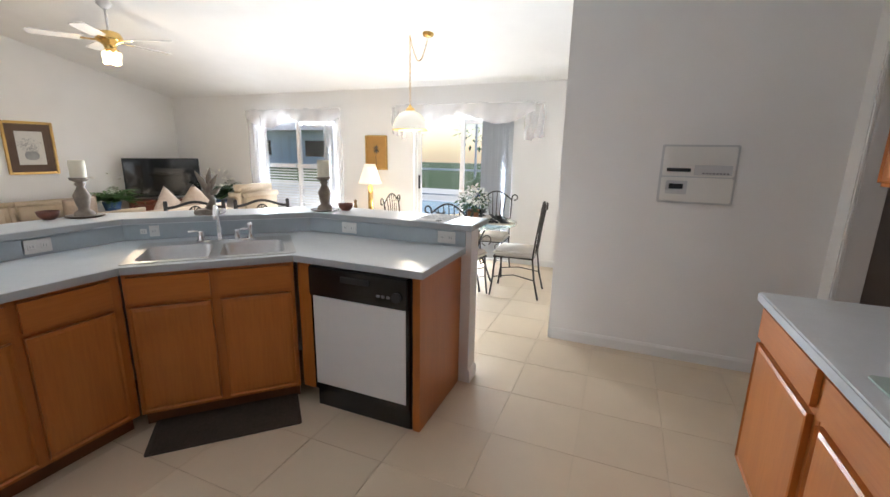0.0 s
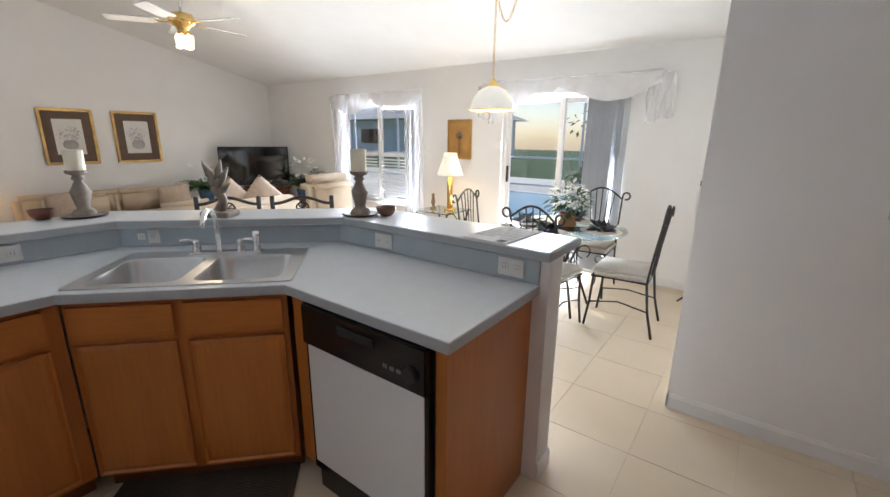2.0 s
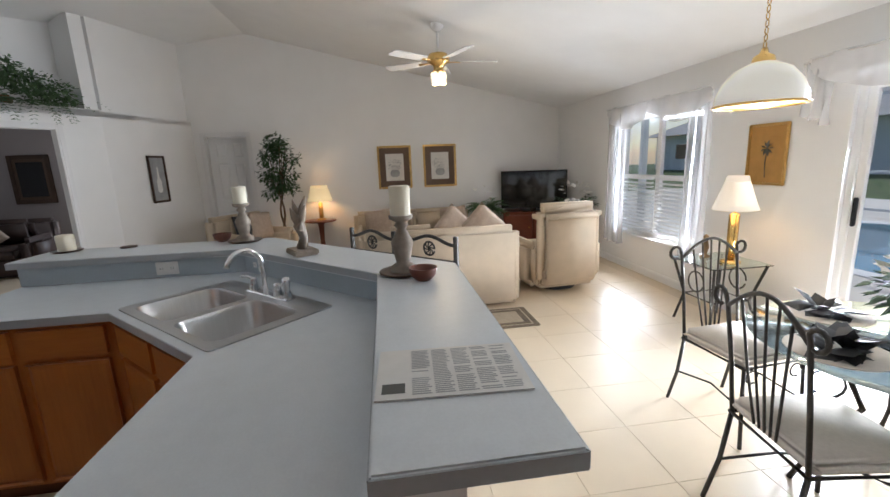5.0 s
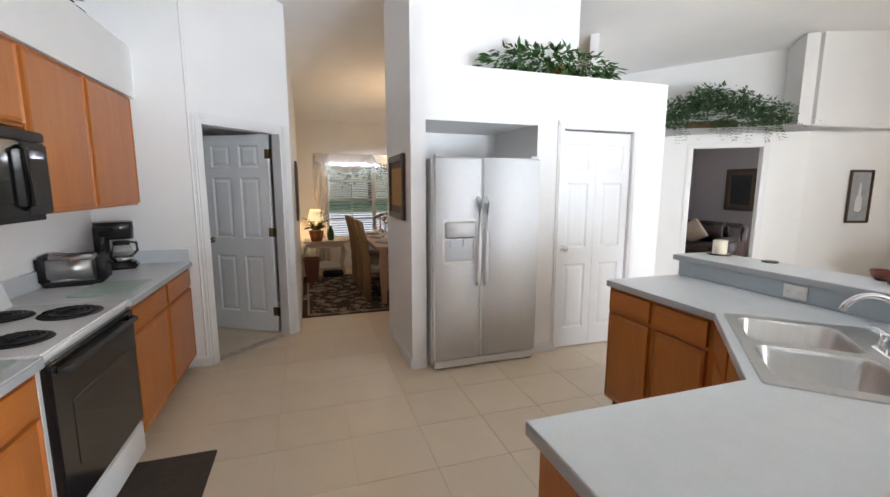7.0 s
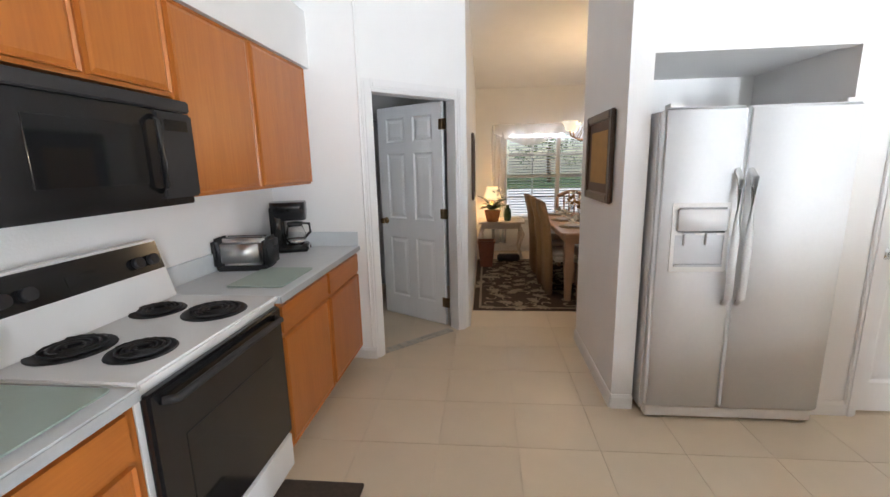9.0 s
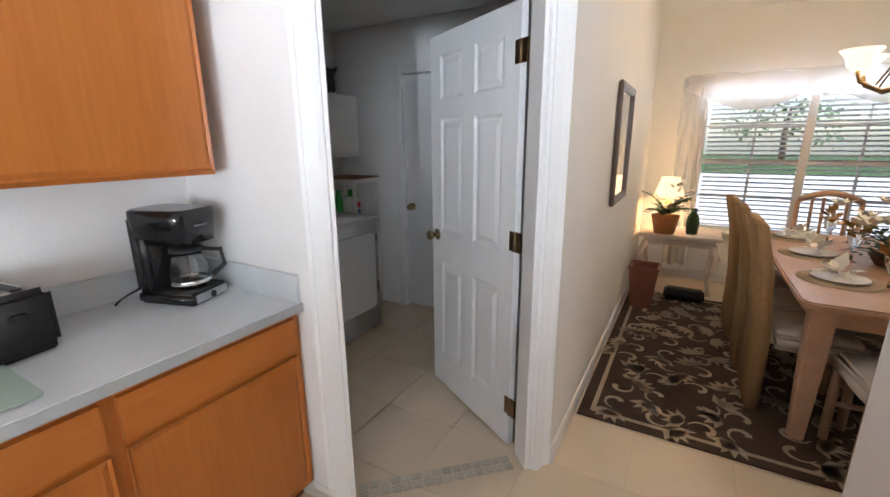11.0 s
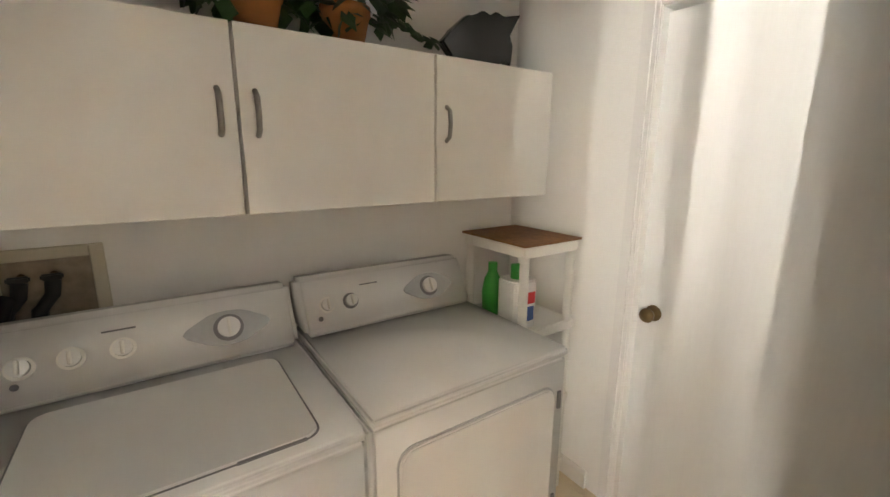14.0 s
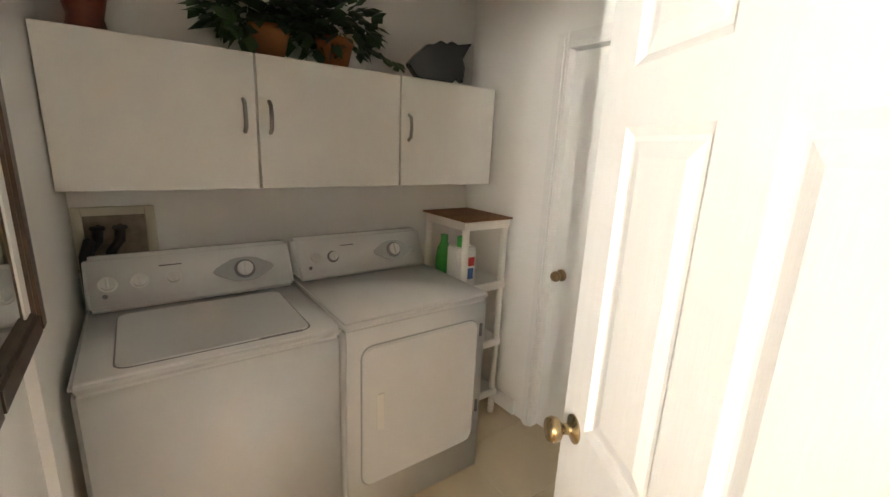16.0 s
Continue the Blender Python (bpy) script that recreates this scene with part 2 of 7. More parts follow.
def add_box(bm, x0, x1, y0, y1, z0, z1, m=None):
    vs = [bm.verts.new(Vector((x, y, z)) if m is None else m @ Vector((x, y, z))) for z in (z0, z1) for x, y in ((x0, y0), (x1, y0), (x1, y1), (x0, y1))]
    for f in ((3, 2, 1, 0), (4, 5, 6, 7), (0, 1, 5, 4), (1, 2, 6, 5), (2, 3, 7, 6), (3, 0, 4, 7)):
        bm.faces.new([vs[i] for i in f])
    return vs


def soften(bm, w, seg=2):
    if w:
        bmesh.ops.bevel(bm, geom=list(bm.edges), offset=w, segments=seg, affect="EDGES", clamp_overlap=True)
        for f in bm.faces:
            f.smooth = seg > 2
    return bm


def bx(x0, x1, y0, y1, z0, z1, bevel=0.0, seg=2):
    bm = bmesh.new()
    add_box(bm, x0, x1, y0, y1, z0, z1)
    return soften(bm, bevel, seg)


def pillow_box(x0, x1, y0, y1, z0, z1, r, puff=0.0):
    """A soft upholstered block with well rounded edges."""
    bm = bx(x0, x1, y0, y1, z0, z1, r, 4)
    c = Vector(((x0 + x1) / 2, (y0 + y1) / 2, (z0 + z1) / 2))
    for v in bm.verts:
        n = noise.noise(v.co * 5)
        v.co += (v.co - c).normalized() * n * puff
    return bm


def prism(points, z0, z1, bevel=0.0):
    bm = bmesh.new()
    lo = [bm.verts.new((x, y, z0)) for x, y in points]
    hi = [bm.verts.new((x, y, z1)) for x, y in points]
    bm.faces.new(lo[::-1])
    bm.faces.new(hi)
    n = len(points)
    for i in range(n):
        bm.faces.new((lo[i], lo[(i + 1) % n], hi[(i + 1) % n], hi[i]))
    return soften(bm, bevel, 2)


def lathe(profile, seg=20, cx=0, cy=0):
    bm = bmesh.new()
    rings = []
    for r, z in profile:
        if r < 1e-5:
            rings.append([bm.verts.new((cx, cy, z))])
        else:
            rings.append([bm.verts.new((cx + r * math.cos(2 * math.pi * i / seg), cy + r * math.sin(2 * math.pi * i / seg), z)) for i in range(seg)])
    for a, b in zip(rings, rings[1:]):
        for i in range(seg):
            j = (i + 1) % seg
            q = [a[i % len(a)], a[j % len(a)], b[j % len(b)], b[i % len(b)]]
            q = list(dict.fromkeys(q))
            if len(q) > 2:
                bm.faces.new(q).smooth = True
    return bm


def tube(points, r, seg=6, bm=None, closed=False):
    bm = bm or bmesh.new()
    pts = [Vector(p) for p in points]
    n = len(pts)
    rings = []
    for i, p in enumerate(pts):
        a = pts[(i - 1) % n] if closed or i else p
        b = pts[(i + 1) % n] if closed or i < n - 1 else p
        d = (b - a).normalized()
        u = d.cross(Vector((0, 0, 1)))
        if u.length < 0.05:
            u = d.cross(Vector((1, 0, 0)))
        u.normalize()
        w = d.cross(u).normalized()
        rr = r[i] if isinstance(r, (list, tuple)) else r
        rings.append([bm.verts.new(p + (u * math.cos(2 * math.pi * k / seg) + w * math.sin(2 * math.pi * k / seg)) * rr) for k in range(seg)])
    for i in range(n if closed else n - 1):
        a, b = rings[i], rings[(i + 1) % n]
        off = min(range(seg), key=lambda o: (a[0].co - b[o].co).length)
        for k in range(seg):
            bm.faces.new((a[k], a[(k + 1) % seg], b[(k + 1 + off) % seg], b[(k + off) % seg])).smooth = True
    if not closed:
        bm.faces.new(rings[0])
        bm.faces.new(rings[-1][::-1])
    return bm


def arc(cx, cz, r, a0, a1, n=10, y=0.0):
    return [(cx + r * math.cos(radians(a0 + (a1 - a0) * i / n)), y, cz + r * math.sin(radians(a0 + (a1 - a0) * i / n))) for i in range(n + 1)]


def ball(r, c=(0, 0, 0), sub=2, squash=(1, 1, 1)):
    bm = bmesh.new()
    bmesh.ops.create_icosphere(bm, subdivisions=sub, radius=r, matrix=Matrix.Translation(c) @ Matrix.Diagonal((*squash, 1)))
    for f in bm.faces:
        f.smooth = True
    return bm


def leaves(bm, centre, n, spread, size, rng, droop=0.3, thin=0.45):
    """Many small folded leaves scattered through an ellipsoid."""
    for _ in range(n):
        while True:
            q = Vector((rng.uniform(-1, 1), rng.uniform(-1, 1), rng.uniform(-1, 1)))
            if q.length < 1:
                break
        p = Vector(centre) + Vector((q.x * spread[0], q.y * spread[1], q.z * spread[2]))
        d = (Vector((q.x, q.y, q.z * 0.6 - droop)) + Vector((rng.uniform(-.6, .6), rng.uniform(-.6, .6), rng.uniform(-.5, .5)))).normalized()
        one_leaf(bm, p, d, size * rng.uniform(0.6, 1.3), thin, rng)


def one_leaf(bm, p, d, s, thin, rng):
    u = d.cross(Vector((rng.uniform(-.4, .4), rng.uniform(-.4, .4), 1))).normalized() * s * thin * 0.5
    w = u.cross(d).normalized() * s * 0.10
    a, b, c = p, p + d * s * 0.5 + w, p + d * s
    l, r = p + d * s * 0.45 + u, p + d * s * 0.45 - u
    va, vb, vc, vl, vr = (bm.verts.new(v) for v in (a, b, c, l, r))
    for f in ((va, vl, vb), (vb, vl, vc), (va, vb, vr), (vb, vc, vr)):
        bm.faces.new(f).smooth = True


def frond(bm, p, heading, length, rng, rise=0.7, size=0.08, n=9):
    """A bent stem with pairs of leaflets."""
    d = Vector((math.cos(heading), math.sin(heading), rise)).normalized()
    q = Vector(p)
    for i in range(n):
        d = (d + Vector((0, 0, -0.16))).normalized()
        q = q + d * (length / n)
        side = d.cross(Vector((0, 0, 1))).normalized()
        for s in (-1, 1):
            one_leaf(bm, q, (d * 0.6 + side * s).normalized(), size * (1.1 - i / n * 0.6), 0.35, rng)


def ceil_z(y):
    return 2.36 + 0.235 * (6.2 - y) if y >= 1 else 3.582 - 0.15 * (1 - y)


def wall(name, p0, p1, thick, openings=(), z0=0.0, top=None, material="wall", label="painted wall"):
    """A wall from p0 to p1, its body on the left of that way; openings (s0, s1, z0, z1) go through."""
    a, b = Vector((*p0, 0)), Vector((*p1, 0))
    d = b - a
    ln = d.length
    d.normalize()
    nrm = Vector((-d.y, d.x, 0)) * thick
    cuts = {0.0, ln}
    for s0, s1, _, _ in openings:
        cuts |= {s0, s1}
    if d.y and top is None:
        s = (1 - a.y) / d.y
        if 0 < s < ln:
            cuts.add(s)
    cuts = sorted(cuts)
    bm = bmesh.new()
    def tz(p):
        return top if top is not None else ceil_z(p.y)
    for s0, s1 in zip(cuts, cuts[1:]):
        q0, q1 = a + d * s0, a + d * s1
        spans = [(z0, None)]
        for o0, o1, oz0, oz1 in openings:
            if o0 <= s0 + 1e-6 and s1 <= o1 + 1e-6:
                spans = ([(z0, oz0)] if oz0 > z0 else []) + [(oz1, None)]
        for lo, hi in spans:
            h = [hi if hi is not None else tz(q) for q in (q0, q1, q1 + nrm, q0 + nrm)]
            if hi is None:
                h = [tz(q0), tz(q1), tz(q1), tz(q0)]
            lv = [bm.verts.new((q.x, q.y, lo)) for q in (q0, q1, q1 + nrm, q0 + nrm)]
            hv = [bm.verts.new((q.x, q.y, z)) for q, z in zip((q0, q1, q1 + nrm, q0 + nrm), h)]
            bm.faces.new(lv[::-1])
            bm.faces.new(hv)
            for i in range(4):
                j = (i + 1) % 4
                bm.faces.new((lv[i], lv[j], hv[j], hv[i]))
    return tagged(part(name, bm, material), label, "wall", kind="structure")


# ---------------------------------------------------------------- structure
XW, XE, YN = -6.68, 2.36, 6.2
wall("wall_west", (XW, -0.1), (XW, YN + 0.15), 0.12, [(0.29, 0.93, 0, 2.03)])
wall("wall_north", (XW, YN), (0.9, YN), 0.15, [(2.06, 3.57, 0.48, 1.96), (4.96, 6.42, 0.02, 1.97)])
wall("wall_nook_east", (0.9, YN + 0.15), (0.9, 4.08), 0.12)
wall("wall_panel", (2.48, 3.96), (0.668, 3.96), -0.12)
wall("wall_kitchen_east", (XE, 3.96), (XE, -0.72), 0.12, [(0.22, 1.04, 0, 2.05)])
wall("wall_counter_end", (XE, -0.60), (1.64, -0.60), 0.10)
DA, DB = Vector((1.655, -0.59, 0)), Vector((0.926, -1.286, 0))
DL = (DB - DA).length
wall("wall_laundry_door", (DA.x, DA.y), (DB.x, DB.y), 0.11, [(0.09, DL - 0.11, 0, 2.04)])
wall("wall_mirror", (0.926, -1.286), (0.926, -4.97), 0.11)
wall("wall_dining_south", (0.926, -4.85), (-3.2, -4.85), 0.12, [(0.476, 2.25, 0.55, 2.0)])
wall("wall_dining_west", (-3.2, -4.97), (-3.2, -1.80), 0.12)
# fridge block: front with the niche and the pantry door, plant ledge on top
wall("wall_fridge_front", (0.0, 0.0), (-2.49, 0.0), 0.10, [(0.124, 1.121, 0, 2.045), (1.385, 2.13, 0, 2.03)], top=2.475)
wall("wall_fridge_end", (0.0, -1.05), (0.0, -0.10), 0.10)
tagged(part("wall_fridge_end_cap", bx(-0.10, 0, -0.10, 0, 2.475, ceil_z(0)), "wall"), "painted wall end above the plant ledge", "wall", kind="structure")
wall("wall_fridge_back", (-1.78, -1.05), (-0.1, -1.05), 0.10)
wall("wall_fridge_back_low", (-2.49, -1.05), (-1.78, -1.05), 0.10, top=2.475)
wall("wall_foyer", (-3.10, -1.80), (-2.49, -1.05), -0.10)
wall("wall_fridge_west", (-2.49, -0.10), (-2.49, -1.05), 0.10, top=2.475)
wall("wall_ledge_back", (-0.10, -0.42), (-1.78, -0.42), 0.08, z0=2.475)
tagged(part("plant_ledge", bx(-2.49, -0.10, -0.95, -0.10, 2.40, 2.475), "wall"), "white painted plant ledge over the fridge", "ledge", kind="structure")
tagged(part("niche_side", bx(-1.2, -1.13, -0.9, -0.10, 0, 2.4), "wall"), "painted side of the fridge niche", "wall", kind="structure")
tagged(part("niche_back", bx(-1.13, -0.11, -0.95, -0.9, 0, 2.4), "wall"), "painted back of the fridge niche", "wall", kind="structure")
tagged(part("niche_top", bx(-1.13, -0.11, -0.9, -0.10, 2.06, 2.12), "wall"), "painted top of the fridge niche", "wall", kind="structure")
# laundry room
wall("wall_laundry_east", (3.4, -0.60), (3.4, -2.76), 0.12, top=2.5)
wall("wall_laundry_south", (3.4, -2.64), (1.036, -2.64), 0.12, [(0.72, 1.50, 0, 2.04)], top=2.5)
wall("wall_laundry_north", (XE + 0.12, -0.70), (3.4, -0.70), 0.10, top=2.5)
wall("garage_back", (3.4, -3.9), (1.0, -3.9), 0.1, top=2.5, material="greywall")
tagged(part("ceiling_laundry", prism([(1.0, -1.5), (1.0, -2.8), (3.55, -2.8), (3.55, -0.65), (1.8, -0.65)], 2.44, 2.49), "ceiling"), "white laundry ceiling", "ceiling", kind="structure")
# corner of the living room with the angled door wall and its ledge
CA, CB, CC = (-3.10, -1.79), (-5.08, -0.36), (XW, 0.02)
wall("wall_den_door", CB, CA, -0.12, [(0.47, 1.25, 0, 2.03)], top=2.28)
wall("wall_painting", CC, CB, -0.12, top=2.26)
wall("wall_den_upper", (-5.35, -0.76), (-3.30, -2.24), -0.12, z0=2.28)
wall("wall_painting_upper", (XW, -0.03), (-5.20, -0.40), -0.12, z0=2.26)
tagged(part("den_ledge", prism([CA, CB, CC, (XW, -0.15), (-5.2, -0.55), (-5.35, -0.9), (-3.5, -2.3), (-3.1, -2.3)], 2.20, 2.283), "wall"), "white painted plant ledge over the den door", "ledge", kind="structure")
tagged(part("ledge_pillar", prism([(-5.08, -0.37), (-4.97, -0.45), (-5.24, -0.83), (-5.35, -0.75)], 2.283, ceil_z(-0.6)), "wall"), "painted wall return above the ledge", "wall", kind="structure")
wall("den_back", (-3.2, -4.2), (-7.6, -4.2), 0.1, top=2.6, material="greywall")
# unseen window opening, made up so the added lamp can light the den
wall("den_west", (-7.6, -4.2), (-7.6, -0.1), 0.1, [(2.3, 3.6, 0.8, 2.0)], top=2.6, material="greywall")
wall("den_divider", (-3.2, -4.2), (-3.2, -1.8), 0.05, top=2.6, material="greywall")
tagged(part("ceiling_den", prism([(-7.6, -4.2), (-3.2, -4.2), (-3.2, -2.35), (-5.4, -0.95), (-7.6, -0.3)], 2.5, 2.55), "ceiling"), "den ceiling", "ceiling", kind="structure")
wall("hall_wall", (-7.7, 1.6), (-7.7, -0.1), 0.1, top=2.6)
wall("hall_wall_side", (-7.7, 1.5), (-6.8, 1.5), 0.1, top=2.6)
tagged(part("ceiling_hall", bx(-7.8, XW - 0.12, -0.3, 1.7, 2.45, 2.5), "ceiling"), "hall ceiling", "ceiling", kind="structure")
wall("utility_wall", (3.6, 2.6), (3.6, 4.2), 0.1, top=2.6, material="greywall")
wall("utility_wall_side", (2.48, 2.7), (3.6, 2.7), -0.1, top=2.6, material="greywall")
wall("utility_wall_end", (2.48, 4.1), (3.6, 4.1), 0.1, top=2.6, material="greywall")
tagged(part("ceiling_utility", bx(2.48, 3.7, 2.6, 4.2, 2.5, 2.55), "ceiling"), "dim utility ceiling", "ceiling", kind="structure")
# the vaulted ceiling: two slopes
bm = bmesh.new()
for y0, y1 in ((YN + 0.15, 1.0), (1.0, -4.97)):
    a = [bm.verts.new((x, y, ceil_z(y) + dz)) for dz in (0, 0.1) for x, y in ((-7.8, y0), (2.6, y0), (2.6, y1), (-7.8, y1))]
    for f in ((3, 2, 1, 0), (4, 5, 6, 7), (0, 1, 5, 4), (1, 2, 6, 5), (2, 3, 7, 6), (3, 0, 4, 7)):
        bm.faces.new([a[i] for i in f])
tagged(part("ceiling", bm, "ceiling"), "white textured vaulted ceiling", "ceiling", kind="structure")
# soffit over the wall cabinets
tagged(part("soffit", bx(2.0, XE, -0.60, 2.74, 2.18, 2.55), "wall"), "white painted soffit over the cabinets", "soffit", kind="structure")
# low wall under the bar
KN = [(-1.70, 1.02), (-1.70, 2.21), (-0.93, 3.0), (0.30, 3.0), (0.30, 3.13), (-0.985, 3.13), (-1.83, 2.265), (-1.83, 1.02)]
tagged(part("wall_bar", prism(KN, 0, 1.015), "wall"), "low painted wall carrying the bar top", "wall", kind="structure")
ground = part("ground", bx(-60, 60, -60, 60, -0.3, -0.12), "grass")
tagged(ground, "lawn around the house", "ground", kind="structure")
slab = part("floor", bx(-7.8, 3.75, -4.97, YN + 0.15, -0.12, -0.004), "grout")
tagged(slab, "beige ceramic tile floor with thin joints", "floor", kind="structure")
tagged(part("pool_deck", bx(-16, 8, YN + 0.15, 17, -0.12, -0.03), "deck"), "sunlit concrete pool deck", "deck", kind="structure")


def baseboard(p0, p1, side=1):
    a, b = Vector((*p0, 0)), Vector((*p1, 0))
    d = (b - a).normalized()
    n = Vector((-d.y, d.x, 0)) * side
    bm = bmesh.new()
    prof = [(0, 0), (0.014, 0), (0.014, 0.07), (0.006, 0.09), (0, 0.09)]
    r = [[bm.verts.new(p + n * o + Vector((0, 0, z))) for o, z in prof] for p in (a, b)]
    for i in range(5):
        bm.faces.new((r[0][i], r[0][(i + 1) % 5], r[1][(i + 1) % 5], r[1][i]))
    bm.faces.new(r[0])
    bm.faces.new(r[1][::-1])
    tagged(part("baseboard", bm, "trim"), "white moulded baseboard", "baseboard", kind="structure")


for p0, p1, s in (((2.36, 3.96), (0.68, 3.96), 1), ((0.68, 3.96), (0.68, 4.08), 1), ((0.9, 4.1), (0.9, 6.18), 1), ((0.88, YN), (-0.2, YN), 1), ((-1.78, YN), (XW, YN), 1), ((XW, 0.95), (XW, YN), -1),
                  ((0, 0), (-0.124, 0), -1), ((-1.121, 0), (-1.32, 0), -1), ((-2.2, 0), (-2.49, 0), -1), ((0, -1.05), (0, 0), -1), ((1.62, -0.60), (1.74, -0.60), 1),
                  ((0.926, -1.3), (0.926, -4.85), -1), ((0.9, -4.85), (-3.2, -4.85), -1), ((3.4, -2.64), (2.82, -2.64), -1), ((0.30, 3.0), (0.30, 3.13), -1), ((-0.98, 3.13), (0.30, 3.13), 1)):
    baseboard(p0, p1, s)


def casing(name, a, b, z, side, w=0.07):
    """Door casing round an opening from a to b in plan, up to z, on one side of its wall."""
    a, b = Vector((*a, 0)), Vector((*b, 0))
    d = (b - a).normalized()
    n = Vector((-d.y, d.x, 0)) * side
    ln = (b - a).length
    m = Matrix.Translation(a) @ Matrix((d, n, (0, 0, 1))).transposed().to_4x4()
    t = thing(name, m, "white moulded door casing on the wall", "door casing", kind="structure")
    for x0, x1, z0, z1 in ((-w, 0, 0, z + w), (ln, ln + w, 0, z + w), (0, ln, z, z + w)):
        bm = bx(x0, x1, 0, 0.014, z0, z1, 0.005)
        add_box(bm, x0 + w * 0.3, x1 - w * 0.3 if x1 - x0 > w else x1 - w * 0.3, 0.012, 0.02, z0 if z1 - z0 > 1 else z0 + w * 0.3, z1 - w * 0.3)
        part("trim", bm, "trim", t)
    return t


dd = (DB - DA).normalized()
dn = Vector((-dd.y, dd.x, 0))
O0, O1 = DA + dd * 0.09, DA + dd * (DL - 0.11)
casing("door_trim_1", O0[:2], O1[:2], 2.04, -1)
cdir = (Vector((*CA, 0)) - Vector((*CB, 0))).normalized()
casing("door_trim_2", (Vector((*CB, 0)) + cdir * 0.47)[:2], (Vector((*CB, 0)) + cdir * 1.25)[:2], 2.03, 1)
casing("door_trim_3", (XW, 0.19), (XW, 0.83), 2.03, -1)
casing("door_trim_4", (-1.385, 0), (-2.13, 0), 2.03, -1)
casing("door_trim_5", (XE, 3.74), (XE, 2.92), 2.05, -1)
casing("door_trim_6", (2.68, -2.64), (1.90, -2.64), 2.04, -1)


def jamb(name, a, b, depth, z, label="white painted door jamb"):
    """Lining of a door opening; the wall lies on the left of the way from a to b."""
    a, b = Vector((*a, 0)), Vector((*b, 0))
    d = (b - a).normalized()
    n = Vector((-d.y, d.x, 0))
    ln = (b - a).length
    t = thing(name, Matrix.Translation(a) @ Matrix((d, n, (0, 0, 1))).transposed().to_4x4(), label, "door jamb", kind="structure")
    for x0, x1, z0, z1 in ((0, 0.018, 0, z), (ln - 0.018, ln, 0, z), (0.018, ln - 0.018, z - 0.018, z)):
        bm = bx(x0, x1, -0.004, depth + 0.004, z0, z1, 0.002, 1)
        part("lining", bm, "trim", t)
    part("strike_plate", bx(0.017, 0.0205, depth * 0.45, depth * 0.45 + 0.03, 0.91, 0.97, 0.001, 1), "bronze", t, "small worn brass strike plate")
    return t


jamb("door_jamb", O0[:2], O1[:2], 0.11, 2.04)


def door_leaf(bm, w, h, panels, t=0.035):
    """A moulded door: x 0..w, z 0..h, y -t/2..t/2; panels (x0, x1, z0, z1) sunk and raised on both faces."""
    xs = sorted({0.0, w} | {v for p in panels for v in p[:2]})
    zs = sorted({0.0, h} | {v for p in panels for v in p[2:]})
    for s in (-1, 1):
        y = s * t / 2
        for x0, x1 in zip(xs, xs[1:]):
            for z0, z1 in zip(zs, zs[1:]):
                rings = []
                steps = ((0, 0.0), (0.006, 0.003), (0.016, 0.009), (0.024, 0.009), (0.050, 0.003)) if (x0, x1, z0, z1) in panels else ((0, 0.0),)
                for ins, dy in steps:
                    yy = y - s * dy
                    rings.append([bm.verts.new(p) for p in ((x0 + ins, yy, z0 + ins), (x1 - ins, yy, z0 + ins), (x1 - ins, yy, z1 - ins), (x0 + ins, yy, z1 - ins))])
                for a, b in zip(rings, rings[1:]):
                    for i in range(4):
                        bm.faces.new((a[i], a[(i + 1) % 4], b[(i + 1) % 4], b[i]))
                bm.faces.new(rings[-1])
    for q in (((0, 0), (w, 0)), ((w, 0), (w, h)), ((w, h), (0, h)), ((0, h), (0, 0))):
        (xa, za), (xb, zb) = q
        bm.faces.new([bm.verts.new(p) for p in ((xa, -t / 2, za), (xb, -t / 2, zb), (xb, t / 2, zb), (xa, t / 2, za))])
    bmesh.ops.remove_doubles(bm, verts=bm.verts, dist=0.0002)
    return bm


def six_panels(w):
    a, b = 0.105, w / 2 - 0.05
    c, d = w / 2 + 0.05, w - 0.105
    return [(x0, x1, z0, z1) for x0, x1 in ((a, b), (c, d)) for z0, z1 in ((0.2, 0.80), (0.98, 1.60), (1.70, 1.92))]


def knob_bm(side, x, z, t=0.0175):
    m = Matrix.Translation((x, side * t, z)) @ Matrix.Rotation(radians(-90 * side), 4, "X")
    bm = lathe([(0.0, 0.0), (0.032, 0.0), (0.032, 0.004), (0.014, 0.008), (0.012, 0.028), (0.024, 0.036), (0.029, 0.05), (0.024, 0.062), (0.0, 0.066)], 16)
    bm.transform(m)
    return bm


hinge = Vector((1.135, -1.318, 0))
ang = math.degrees(math.atan2(-0.505, 0.863))
ldoor = thing("laundry_door", Matrix.Translation(hinge) @ pose(0, 0, 0.012, 0, 0, ang), "white six-panel moulded door standing open", "door")
part("door_leaf", door_leaf(bmesh.new(), 0.76, 2.02, six_panels(0.76)), "door", ldoor)
for s in (-1, 1):
    part("door_knob", knob_bm(s, 0.70, 0.955), "oldbrass", ldoor, "worn brass door knob")
for z in (0.22, 1.05, 1.83):
    bm = tube([(-0.006, 0.02, z - 0.045), (-0.006, 0.02, z + 0.045)], 0.008, 8)
    add_box(bm, -0.004, 0.03, 0.017, 0.021, z - 0.045, z + 0.045)
    add_box(bm, -0.045, -0.006, 0.012, 0.022, z - 0.045, z + 0.045)
    part("door_hinge", bm, "bronze", ldoor, "aged brass butt hinge")
gdoor = thing("garage_door", pose(1.90, -2.70, 0.01), "white closed panel door with brass knob", "door")
part("door_leaf", door_leaf(bmesh.new(), 0.78, 2.02, six_panels(0.78)[:0]), "door", gdoor)
